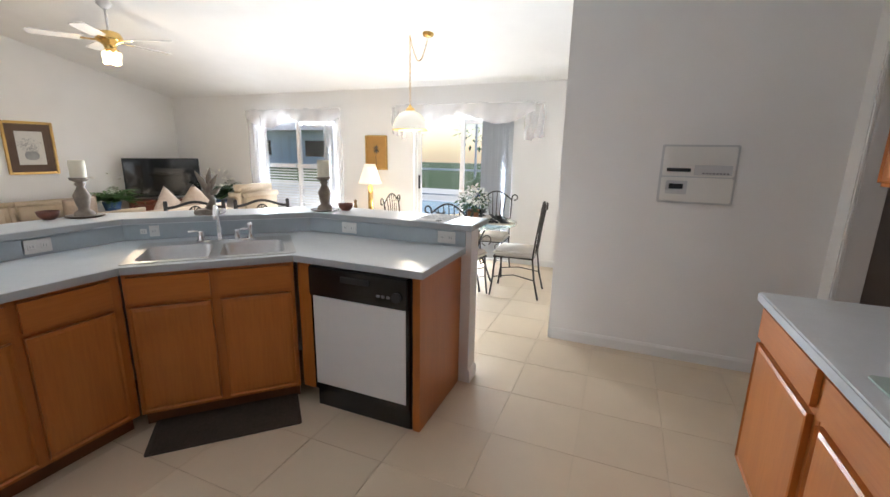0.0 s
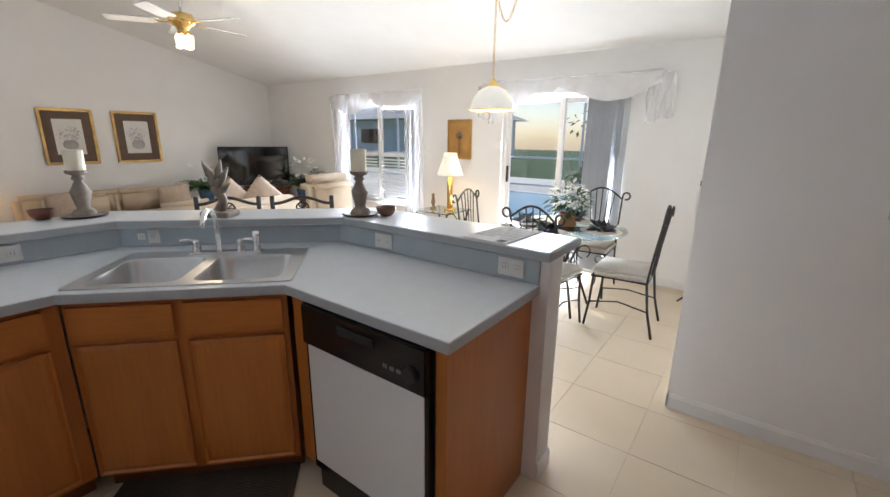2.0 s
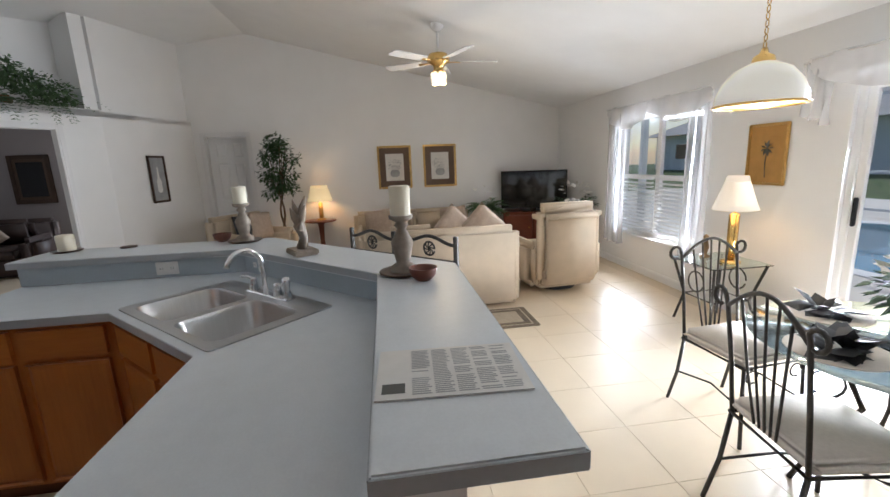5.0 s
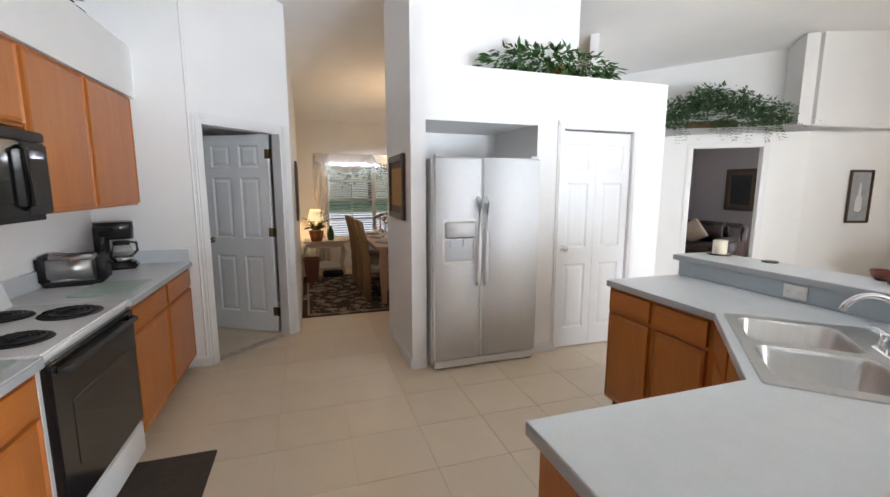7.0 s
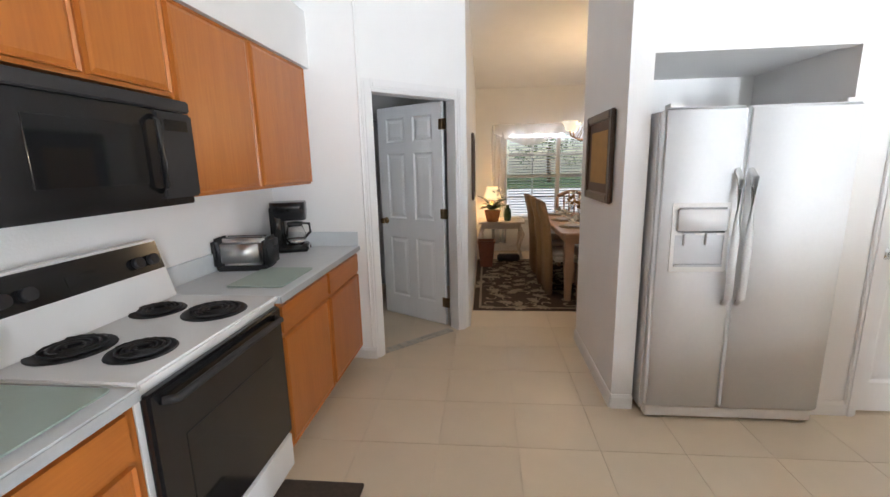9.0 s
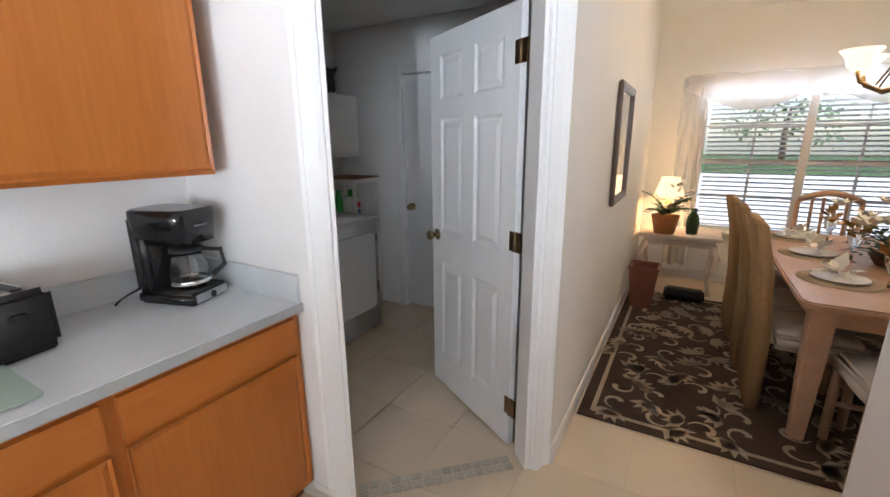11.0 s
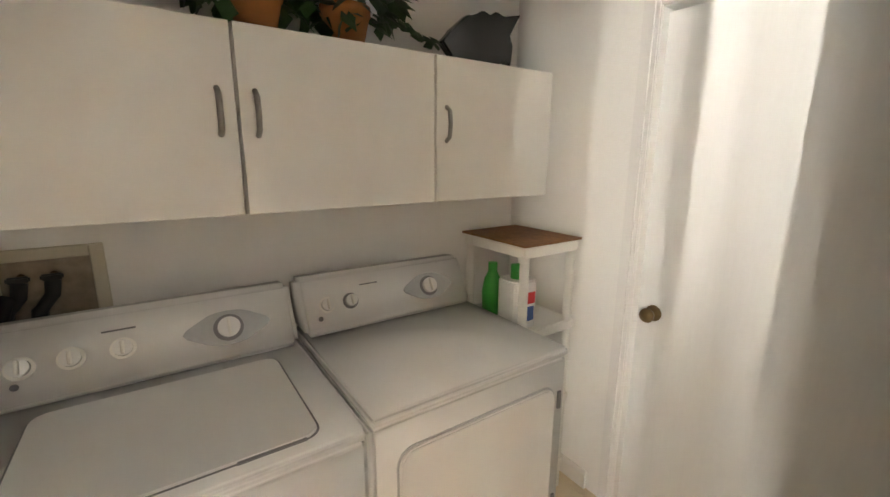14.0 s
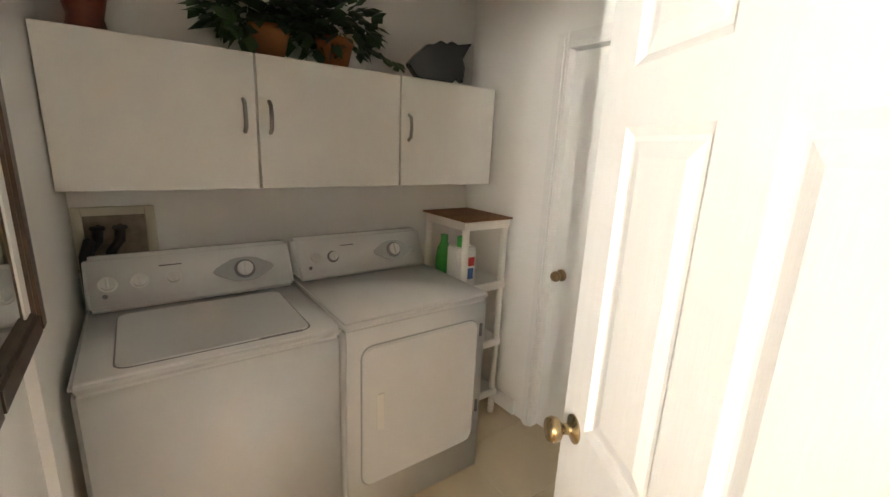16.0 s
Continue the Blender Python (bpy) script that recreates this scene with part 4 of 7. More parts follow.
# ---------------------------------------------------------------- laundry
def washer(y0, lid, label):
    t = thing("washing_machine" if lid else "clothes_dryer", pose(2.575 if lid else 2.60, y0, 0), label, "washing machine" if lid else "dryer")
    t.matrix_basis = t.matrix_basis @ Matrix.Diagonal((1, 1.05 if lid else 1.0, 1.022, 1))
    w = 0.69
    part("cabinet", bx(0.0, 0.66, 0.0, w, 0.02, 0.885, 0.012, 3), "white", t)
    tp = part("top", bx(-0.008, 0.66, -0.002, w + 0.002, 0.886, 0.918, 0.012, 3), "white", t)
    for x in (0.05, 0.6):
        for y in (0.06, w - 0.06):
            part("foot", tube([(x, y, 0), (x, y, 0.021)], 0.02, 8), "matblack", t)
    bm = bmesh.new()
    vs = [bm.verts.new(p) for y in (0.005, w - 0.005) for p in ((0.50, y, 0.919), (0.70, y, 0.919), (0.70, y, 1.085), (0.60, y, 1.10))]
    for f in ((0, 1, 2, 3), (7, 6, 5, 4), (0, 4, 5, 1), (1, 5, 6, 2), (2, 6, 7, 3), (3, 7, 4, 0)):
        bm.faces.new([vs[i] for i in f])
    part("console", soften(bm, 0.016, 3), "white", t)
    face = Matrix.Translation((0.522, 0, 0.965)) @ Matrix.Rotation(radians(29), 4, "Y")
    dc = prism([(0.19 + 0.10 * math.cos(a * 0.262) * (1 + 0.12 * math.cos(a * 1.05)), 0.05 + 0.05 * math.sin(a * 0.262)) for a in range(24)], 0.0, 0.003)
    dc.transform(Matrix(((0, 0, -1, -0.0005), (1, 0, 0, 0), (0, 1, 0, 0), (0, 0, 0, 1))))
    big = part("decal", dc, "edge", t, "grey patterned panel behind the dial", m=face)
    for y, r in ([(0.19, 0.034)] + ([(0.43, 0.024), (0.53, 0.024), (0.62, 0.024)] if lid else [(0.515, 0.024), (0.60, 0.024)])):
        k = part("dial", tube([(0.0, y, 0.05), (-0.022, y, 0.05)], r * 0.85, 18), "white", t, m=face)
        part("ring", tube([(0.0, y, 0.05), (-0.006, y, 0.05)], r * 1.15, 18), "grey" if r > 0.03 or y == 0.515 else "plastic", k)
        part("grip", bx(-0.034, -0.02, y - 0.004, y + 0.004, 0.05 - r * 0.7, 0.05 + r * 0.7, 0.002, 1), "plastic", k)
    part("badge", tube([(-0.001, w - 0.06, 0.008), (-0.006, w - 0.06, 0.008)], 0.008, 10), "grey", t, m=face)
    part("lettering", bx(-0.003, -0.0012, 0.40, 0.47, 0.098, 0.102), "grey", t, m=face)
    if lid:
        l = part("lid", prism(round_rect(0.035, 0.46, 0.09, 0.60, 0.035), 0.9185, 0.924, 0.002), "white", t)
        part("lid_grip", bx(0.028, 0.037, 0.12, 0.25, 0.9185, 0.922), "grey", l)
        part("groove", flat_with_holes(round_rect(0.030, 0.465, 0.085, 0.605, 0.038), [round_rect(0.035, 0.46, 0.09, 0.60, 0.035)], 0.9182, 0.9192), "grey", l)
    else:
        bm = prism(round_rect(0.06, 0.62, 0.20, 0.80, 0.045), 0, 0.012, 0.004)
        bm.transform(Matrix(((0, 0, -1, 0.0), (1, 0, 0, 0), (0, 1, 0, 0), (0, 0, 0, 1))))
        d = part("door", bm, "white", t)
        bm = flat_with_holes(round_rect(0.054, 0.626, 0.194, 0.806, 0.05), [round_rect(0.06, 0.62, 0.20, 0.80, 0.045)], 0.0, 0.003)
        bm.transform(Matrix(((0, 0, -1, 0.0), (1, 0, 0, 0), (0, 1, 0, 0), (0, 0, 0, 1))))
        part("door_seam", bm, "edge", d)
        part("door_pull", bx(-0.016, -0.011, 0.53, 0.56, 0.44, 0.60, 0.002, 1), "plastic", d)
        for z in (0.34, 0.72):
            part("hinge", bx(-0.014, -0.006, 0.035, 0.048, z, z + 0.06, 0.001, 1), "grey", d)
    return t


washer(-1.452, True, "white top-loading washing machine with dials")
washer(-2.16, False, "white front-door clothes dryer with dials")
for y0, y1, hy in ((-1.328, -0.705, -1.283), (-1.968, -1.332, -1.377), (-2.56, -1.972, -2.016)):
    t = thing("laundry_cabinet", pose(3.092, y0, 1.366), "plain white wall cabinet with bar handle", "cabinet", "laundry wall cabinets")
    part("body", bx(0.019, 0.306, 0.0, y1 - y0, 0.0, 0.512), "plastic", t)
    d = part("door", bx(0.0, 0.018, 0.002, y1 - y0 - 0.002, 0.001, 0.511, 0.002, 1), "plastic", t)
    hy -= y0
    part("handle", tube([(0.0, hy, 0.22), (-0.022, hy, 0.235), (-0.028, hy, 0.28), (-0.022, hy, 0.325), (0.0, hy, 0.34)], 0.008, 8), "pewter", d)
sh = thing("shelf_unit", pose(2.90, -2.56, 0), "white plastic shelf unit with dark top beside the dryer", "shelf")
for x in (0.02, 0.36):
    for y in (0.02, 0.29):
        part("leg", tube([(x, y, 0), (x, y, 1.19)], 0.019, 10), "plastic", sh)
for z in (0.12, 0.45, 0.80, 1.15):
    part("shelf", bx(-0.002, 0.382, -0.002, 0.312, z, z + 0.045, 0.006), "plastic", sh)
part("cover", bx(-0.01, 0.39, -0.01, 0.32, 1.196, 1.205, 0.002, 1), "wicker", sh, "dark brown woven shelf liner")

# ---------------------------------------------------------------- windows and curtains
rng = random.Random(7)


def window(name, x0, x1, y, z0, z1, inward, cols, rows, label):
    """A window in a wall along x; inward is the sign of y towards the room."""
    t = thing(name, pose(x0, y, z0), label, "window", kind="structure")
    w, h = x1 - x0, z1 - z0
    f = 0.045
    for a, b, c, d in ((0, f, 0, h), (w - f, w, 0, h), (f, w - f, 0, f), (f, w - f, h - f, h)):
        part("window_frame", bx(a, b, -0.03, 0.03, c, d, 0.004), "trim", t)
    for i in range(1, cols):
        part("mullion", bx(w * i / cols - 0.035, w * i / cols + 0.035, -0.028, 0.028, f, h - f, 0.004), "trim", t)
    for j in range(1, rows):
        part("rail", bx(f, w - f, -0.022, 0.022, h * j / rows - 0.022, h * j / rows + 0.022, 0.003), "trim", t)
    part("window_sill", bx(-0.04, w + 0.04, 0 if inward > 0 else -0.12, 0.12 if inward > 0 else 0, -0.025, -0.001, 0.006), "trim", t)
    for i in range(cols):
        p = part("pane", bx(w * i / cols + 0.03, w * (i + 1) / cols - 0.03, -0.003, 0.003, f, h - f), "glass", t)
        p.visible_shadow = False
    return t


window("window_1", -4.62, -3.11, YN + 0.09, 0.48, 1.96, -1, 2, 2, "white framed living room window")
window("window_2", -1.32, 0.45, -4.91, 0.55, 2.0, 1, 2, 2, "white framed dining window with grid")


w2 = bpy.data.objects["window_2"]
for x in (0.47, 1.30):
    part("muntin", bx(x - 0.011, x + 0.011, -0.012, 0.012, 0.045, 1.405, 0.002, 1), "trim", w2)
for z in (0.37, 1.08):
    part("muntin", bx(0.045, 1.725, -0.011, 0.011, z - 0.011, z + 0.011, 0.002, 1), "trim", w2)


def blinds(x0, x1, y, z0, z1, pitch, label):
    t = thing("window_blind", pose(x0, y, 0), label, "blind", "window blinds")
    part("headrail", bx(0, x1 - x0, -0.02, 0.02, z1, z1 + 0.035, 0.004), "slat", t)
    z = z0
    me = None
    while z < z1:
        if me is None:
            s = part("slat", bx(0, x1 - x0, -0.022, 0.022, -0.0012, 0.0012), "slat", t, m=pose(0, 0, z, 22, 0, 0))
            me = s.data
        else:
            s = new("slat", me)
            s.parent = t
            s.matrix_basis = pose(0, 0, z, 22, 0, 0)
        z += pitch


blinds(-4.55, -3.90, YN + 0.03, 0.56, 1.19, 0.045, "white horizontal slat blind half lowered")
blinds(-3.83, -3.18, YN + 0.03, 0.56, 1.19, 0.045, "white horizontal slat blind half lowered")
blinds(-0.40, 0.38, -4.86, 0.62, 1.88, 0.045, "white horizontal slat blind lowered")
blinds(-1.25, -0.47, -4.86, 0.62, 1.88, 0.045, "white horizontal slat blind lowered")

sl = thing("patio_door", pose(-1.72, YN + 0.08, 0.0), "white sliding glass patio door, closed", "sliding door", kind="structure")
for a, b, c, d in ((0, 0.05, 0.02, 1.97), (1.41, 1.46, 0.02, 1.97), (0.05, 1.41, 1.92, 1.97), (0.05, 1.41, -0.004, 0.05)):
    part("door_frame", bx(a, b, -0.05, 0.05, c, d, 0.004), "trim", sl)
for a, y in ((0.05, -0.02), (0.70, 0.02)):
    for p, q, r, s in ((a, a + 0.055, 0.05, 1.92), (a + 0.655, a + 0.71, 0.05, 1.92), (a + 0.055, a + 0.655, 0.05, 0.12), (a + 0.055, a + 0.655, 1.86, 1.92)):
        part("sash", bx(p, q, y - 0.018, y + 0.018, r, s, 0.003), "trim", sl)
    g = part("pane", bx(a + 0.05, a + 0.66, y - 0.003, y + 0.003, 0.12, 1.86), "glass", sl)
    g.visible_shadow = False
part("pull", bx(0.075, 0.095, -0.07, -0.038, 0.95, 1.15, 0.006), "matblack", sl)
vb = thing("vertical_blind", pose(-0.66, YN - 0.05, 0), "grey vertical blind slats drawn to the side", "blind")
part("track", bx(-1.06, 0.42, -0.02, 0.02, 1.95, 1.985, 0.004), "slat", vb)
me = None
for i in range(13):
    q = pose(0.02 + i * 0.03, 0, 0.06, 0, 0, 62 + 6 * math.sin(i * 2.1))
    if me is None:
        me = part("slat", bx(-0.044, 0.044, -0.001, 0.001, 0, 1.89), "blind", vb, m=q).data
    else:
        o = new("slat", me)
        o.parent = vb
        o.matrix_basis = q


def drape(name, pts_top, drop, fold, label, material, y, wave=0.02, cat="curtain"):
    """A cloth strip hung between x0 and x1; drop(u) gives its hem."""
    x0, x1, z = pts_top
    bm = bmesh.new()
    n, k = 46, 8
    grid = []
    for i in range(n + 1):
        u = i / n
        x = x0 + (x1 - x0) * u
        d = drop(u)
        row = []
        for j in range(k + 1):
            v = j / k
            row.append(bm.verts.new((x + 0.01 * math.sin(9 * v + 17 * u), y + wave * math.sin(u * fold * 6.283 + 1.2 * v) * (0.4 + 0.6 * v), z - d * v + 0.012 * math.sin(u * 12.5))))
        grid.append(row)
    for i in range(n):
        for j in range(k):
            bm.faces.new((grid[i][j], grid[i + 1][j], grid[i + 1][j + 1], grid[i][j + 1])).smooth = True
    t = thing(name, pose(0, 0, 0), label, cat, "curtains")
    part("cloth", bm, material, t)
    part("rod", tube([(x0, y, z), (x1, y, z)], 0.008, 6), "trim", t)
    return t


swag = lambda n, a, b: (lambda u: a + b * abs(math.sin(u * math.pi * n)))
drape("valance", (-4.83, -2.92, 2.10), swag(2, 0.12, 0.17), 7, "white sheer swag valance over the window", "valance", YN - 0.09, 0.03)
drape("sheer_curtain", (-4.83, -4.41, 2.07), lambda u: 1.75, 5, "white sheer side curtain", "sheer", YN - 0.06, 0.035)
drape("sheer_curtain", (-3.26, -2.92, 2.07), lambda u: 1.72, 4, "white sheer side curtain", "sheer", YN - 0.06, 0.035)
drape("valance", (-1.95, 0.02, 2.11), swag(2, 0.10, 0.16), 7, "white sheer swag valance over the patio door", "valance", YN - 0.13, 0.03)
drape("valance_tail", (-2.02, -1.80, 2.09), lambda u: 0.36 + 0.08 * u, 3, "white sheer valance tail", "sheer", YN - 0.10)
drape("valance_tail", (-0.10, 0.14, 2.09), lambda u: 0.46 - 0.06 * u, 3, "white sheer valance tail", "sheer", YN - 0.10)
drape("valance", (0.62, -1.5, 2.12), swag(2, 0.14, 0.20), 7, "white sheer swag valance over the dining window", "valance", -4.78, 0.03)
drape("sheer_curtain", (0.66, 0.42, 2.1), lambda u: 1.95, 3, "white sheer side curtain in the dining room", "sheer", -4.80, 0.03)


# ---------------------------------------------------------------- pictures
def picture(name, m, w, h, border, art, label, gilt=False, matw=0.0, cat="picture", group=""):
    """Hangs in the local xz plane, facing -y."""
    t = thing(name, m, label, cat, group)
    fr = "gold" if gilt else "frame"
    for a, b, c, d in ((0, border, 0, h), (w - border, w, 0, h), (border, w - border, 0, border), (border, w - border, h - border, h)):
        part("frame", bx(a, b, -0.028, 0, c, d, 0.007), fr, t)
    part("backing", bx(border - 0.002, w - border + 0.002, -0.012, -0.002, border - 0.002, h - border + 0.002), "matboard" if matw else art, t)
    if matw:
        part("print", bx(border + matw, w - border - matw, -0.0145, -0.0125, border + matw, h - border - matw), art, t)
    return t


for y in (2.93, 3.72):
    t = picture("framed_print", facing((XW + 0.004, y), 0) @ pose(0, 0, 1.07), 0.58, 0.73, 0.035, "paper", "botanical urn print with brown mat in gilt frame", True, 0.10, group="pair of prints")
    part("urn", lathe([(0.03, 0.0), (0.07, 0.02), (0.085, 0.07), (0.06, 0.12)], 16), "greyink", t, m=pose(0.29, -0.0148, 0.20) @ Matrix.Diagonal((1, 0.01, 1, 1)))
    bm = bmesh.new()
    leaves(bm, (0.29, -0.016, 0.41), 130, (0.12, 0.0008, 0.09), 0.035, rng)
    for v in bm.verts:
        v.co.y = -0.0155
    part("leaf_motif", bm, "greyink", t)
t = picture("botanical_picture", facing((-2.52, YN - 0.004), -90) @ pose(0, 0, 1.205), 0.375, 0.50, 0.022, "ochre", "ochre botanical print in a thin gilt frame", True)
bm = bmesh.new()
for i in range(9):
    one_leaf(bm, Vector((0.19, -0.0135, 0.30)), Vector((math.cos(i * .7), 0, math.sin(i * .7))), 0.07, 0.5, rng)
tube([(0.19, -0.0135, 0.06), (0.18, -0.0135, 0.18), (0.19, -0.0135, 0.3)], 0.004, 5, bm)
for v in bm.verts:
    v.co.y = min(v.co.y, -0.0128)
part("flower_motif", bm, "ink", t)
pa = (Vector((*CB, 0)) - Vector((*CC, 0))).normalized()
t = picture("narrow_picture", facing((Vector((*CC, 0)) + pa * 0.98)[:2], 76.6) @ pose(0, 0, 1.08) @ pose(-0.08, -0.006, 0), 0.32, 0.66, 0.03, "greyink", "tall narrow dark framed picture on the wall")
part("motif", lathe([(0.02, 0.0), (0.05, 0.03), (0.045, 0.16), (0.02, 0.22), (0.01, 0.36), (0, 0.36)], 12), "paper", t, m=pose(0.16, -0.013, 0.14) @ Matrix.Diagonal((1, 0.02, 1, 1)))
picture("den_picture", facing((-7.59, -3.40), 0) @ pose(0, 0, 1.05), 0.66, 0.84, 0.07, "glassblack", "dark framed picture on the den wall", matw=0.05)
picture("wall_mirror", facing((0.922, -2.36), 180) @ pose(0, 0, 1.09), 0.60, 0.75, 0.05, "mirror", "rectangular mirror in a dark frame", cat="mirror")
picture("gilt_picture", facing((0.004, -0.80), 0) @ pose(0, 0, 1.24), 0.62, 0.56, 0.055, "ochre", "framed ochre landscape picture in dark gilt frame", matw=0.06)
picture("laundry_mirror", facing((2.455, -0.706), -90) @ pose(-0.44, 0, 1.15), 0.44, 1.05, 0.05, "mirror", "tall mirror in a dark wood frame", cat="mirror")

# intercom panel
ip = thing("intercom_panel", facing((1.345, 3.956), -90) @ pose(0, 0, 1.165), "white built-in intercom and radio panel on the wall", "intercom")
part("bezel", bx(0, 0.455, -0.022, 0, 0, 0.395, 0.006), "paleplastic", ip)
u = part("upper_unit", bx(0.014, 0.441, -0.036, -0.020, 0.186, 0.382, 0.006), "plastic", ip)
for i in range(14):
    part("grille_slat", bx(0.03, 0.425, -0.039, -0.035, 0.272 + i * 0.0073, 0.2763 + i * 0.0073), "plastic", u)
part("display", bx(0.04, 0.185, -0.039, -0.0355, 0.215, 0.240), "glassblack", u)
part("control_strip", bx(0.205, 0.425, -0.038, -0.0355, 0.196, 0.262, 0.002, 1), "paleplastic", u)
for i in range(8):
    part("button", bx(0.255 + i * 0.02, 0.268 + i * 0.02, -0.041, -0.0375, 0.203, 0.213), "grey", u)
l = part("lower_unit", bx(0.014, 0.441, -0.036, -0.020, 0.014, 0.178, 0.006), "plastic", ip)
part("cassette_door", bx(0.045, 0.175, -0.042, -0.035, 0.065, 0.155, 0.004), "paleplastic", l)
part("display", bx(0.065, 0.15, -0.0445, -0.0415, 0.10, 0.135), "glassblack", l)


# ---------------------------------------------------------------- kitchen counter things
def candle_holder(p, h, label):
    t = thing("candle_holder", pose(*p), label, "candle holder", "bar candle holders")
    part("plate", lathe([(0.0, 0.0), (0.085, 0.0), (0.10, 0.006), (0.10, 0.011), (0.085, 0.009), (0.0, 0.009)], 28), "frame", t, "dark round base plate")
    part("stem", lathe([(0.055, 0.009), (0.05, 0.03), (0.028, 0.045), (0.038, 0.09), (0.046, 0.13), (0.03, 0.16), (0.018, 0.185), (0.03, 0.20), (0.02, 0.212), (0.047, 0.225), (0.05, 0.24), (0, 0.24)], 24), "stonewood", t)
    part("candle", lathe([(0.041, 0.24), (0.042, 0.24 + h), (0.036, 0.243 + h), (0.012, 0.238 + h), (0, 0.238 + h)], 24), "candle", t)
    return t


candle_holder((-0.86, 3.09, 1.056), 0.115, "turned grey wood holder with ivory pillar candle")
candle_holder((-1.93, 2.14, 1.056), 0.10, "turned grey wood holder with ivory pillar candle")
for x, y in ((-0.73, 3.16), (-1.99, 1.985)):
    t = thing("bowl", pose(x, y, 1.056), "small red-brown wooden bowl on the bar", "bowl", "bar bowls")
    part("shell", lathe([(0, 0.001), (0.028, 0.0), (0.048, 0.02), (0.056, 0.05), (0.051, 0.05), (0.043, 0.022), (0, 0.012)], 22), "bowl", t)
t = thing("pillar_candle", pose(-1.95, 1.11, 1.056), "short ivory pillar candle on a dark plate", "candle")
part("plate", lathe([(0, 0), (0.07, 0), (0.08, 0.008), (0, 0.006)], 24), "frame", t)
part("wax", lathe([(0.045, 0.007), (0.046, 0.10), (0.036, 0.103), (0.0, 0.096)], 24), "candle", t)
t = thing("coaster", pose(-1.97, 1.44, 1.056), "round dark coaster on the bar", "coaster")
part("disc", lathe([(0, 0), (0.045, 0), (0.045, 0.008), (0, 0.008)], 20), "frame", t)
t = thing("sculpture", pose(-1.40, 2.585, 1.056, 0, 0, 30), "dark metal leaf sculpture on a square base", "sculpture")
bm = bx(-0.08, 0.08, -0.06, 0.06, 0, 0.03, 0.006)
tube([(0, 0, 0.03), (0.02, 0.01, 0.09), (-0.01, 0.0, 0.15), (0.02, 0.0, 0.20)], [0.03, 0.022, 0.03, 0.012], 8, bm)
for hx, hy, h in ((0.06, 0.02, 0.26), (-0.07, 0.0, 0.28), (0.01, 0.04, 0.30), (0.09, -0.02, 0.18), (-0.03, -0.03, 0.24)):
    tube([(0.0, 0.0, 0.13), (hx * 0.5, hy * 0.5, h * 0.8), (hx, hy, h)], [0.012, 0.02, 0.003], 6, bm)
part("figure", bm, "stonewood", t)
np_ = thing("newspaper", pose(-0.11, 3.0, 1.0565, 0, 0, -3) @ Matrix.Diagonal((1.05, 1.08, 1, 1)), "printed newspaper page lying on the bar", "newspaper")
part("page", bx(0, 0.205, 0, 0.29, 0, 0.003), "paper", np_)
k = part("photo", bx(0.15, 0.185, 0.012, 0.055, 0.003, 0.0036), "ink", np_)
bm = bmesh.new()
for i in range(26):
    for j in range(5):
        if rng.random() < 0.86:
            x, y = 0.010 + i * 0.0072, 0.068 + j * 0.043
            add_box(bm, x, x + 0.0032, y, y + 0.028 + 0.010 * rng.random(), 0.003, 0.0034)
part("print", bm, "greyink", np_)

for nm, (x0, y0), hd in (("floor_mat", (-0.91, 1.69), -44.5), ("floor_mat", (1.345, 1.48), 180)):
    t = thing(nm, facing((x0, y0), hd), "dark brown ribbed kitchen floor mat", "mat", "kitchen mats")
    bm = prism(round_rect(0, 0.74, 0.0, 0.40, 0.012), 0.001, 0.010, 0.002)
    part("base", bm, "mat", t)
    bm = bmesh.new()
    for i in range(44):
        add_box(bm, 0.02, 0.72, 0.012 + i * 0.0087, 0.016 + i * 0.0087, 0.010, 0.0125)
    part("ribs", bm, "mat", t)

t = thing("toaster", pose(2.19, 0.11, 0.914, 0, 0, -82), "brushed steel toaster with black ends on the counter", "toaster")
part("shell", bx(-0.09, 0.09, -0.135, 0.135, 0.02, 0.19, 0.03, 4), "steel", t)
for y in (-0.145, 0.145):
    part("end_cap", bx(-0.092, 0.092, y - 0.022, y + 0.022, 0.012, 0.192, 0.02, 3), "matblack", t)
part("base", bx(-0.085, 0.085, -0.14, 0.14, 0.0, 0.03, 0.006), "matblack", t)
for x in (-0.035, 0.035):
    part("slot", bx(x - 0.013, x + 0.013, -0.11, 0.11, 0.186, 0.192), "matblack", t)
part("lever", bx(-0.02, 0.02, -0.19, -0.165, 0.12, 0.14, 0.004), "matblack", t)
t = thing("coffee_maker", pose(2.17, -0.41, 0.914, 0, 0, -72) @ Matrix.Diagonal((1.06, 1.06, 1.1, 1)), "black drip coffee maker with glass carafe", "coffee maker")
part("base", bx(-0.09, 0.09, -0.13, 0.10, 0, 0.045, 0.012, 3), "black", t)
part("tower", bx(-0.088, 0.088, 0.02, 0.10, 0.04, 0.30, 0.012, 3), "black", t)
bm = bmesh.new()
rings = [[bm.verts.new((x, y - off, z)) for x, y in round_rect(-s, s, -0.12, 0.10, 0.04)] for s, off, z in ((0.085, 0, 0.205), (0.098, 0.004, 0.29), (0.095, 0.002, 0.315), (0.08, 0, 0.32))]
for p, q in zip(rings, rings[1:]):
    for i in range(len(p)):
        bm.faces.new((p[i], p[(i + 1) % len(p)], q[(i + 1) % len(p)], q[i])).smooth = True
bm.faces.new(rings[0])
bm.faces.new(rings[-1])
part("filter_housing", bm, "black", t)
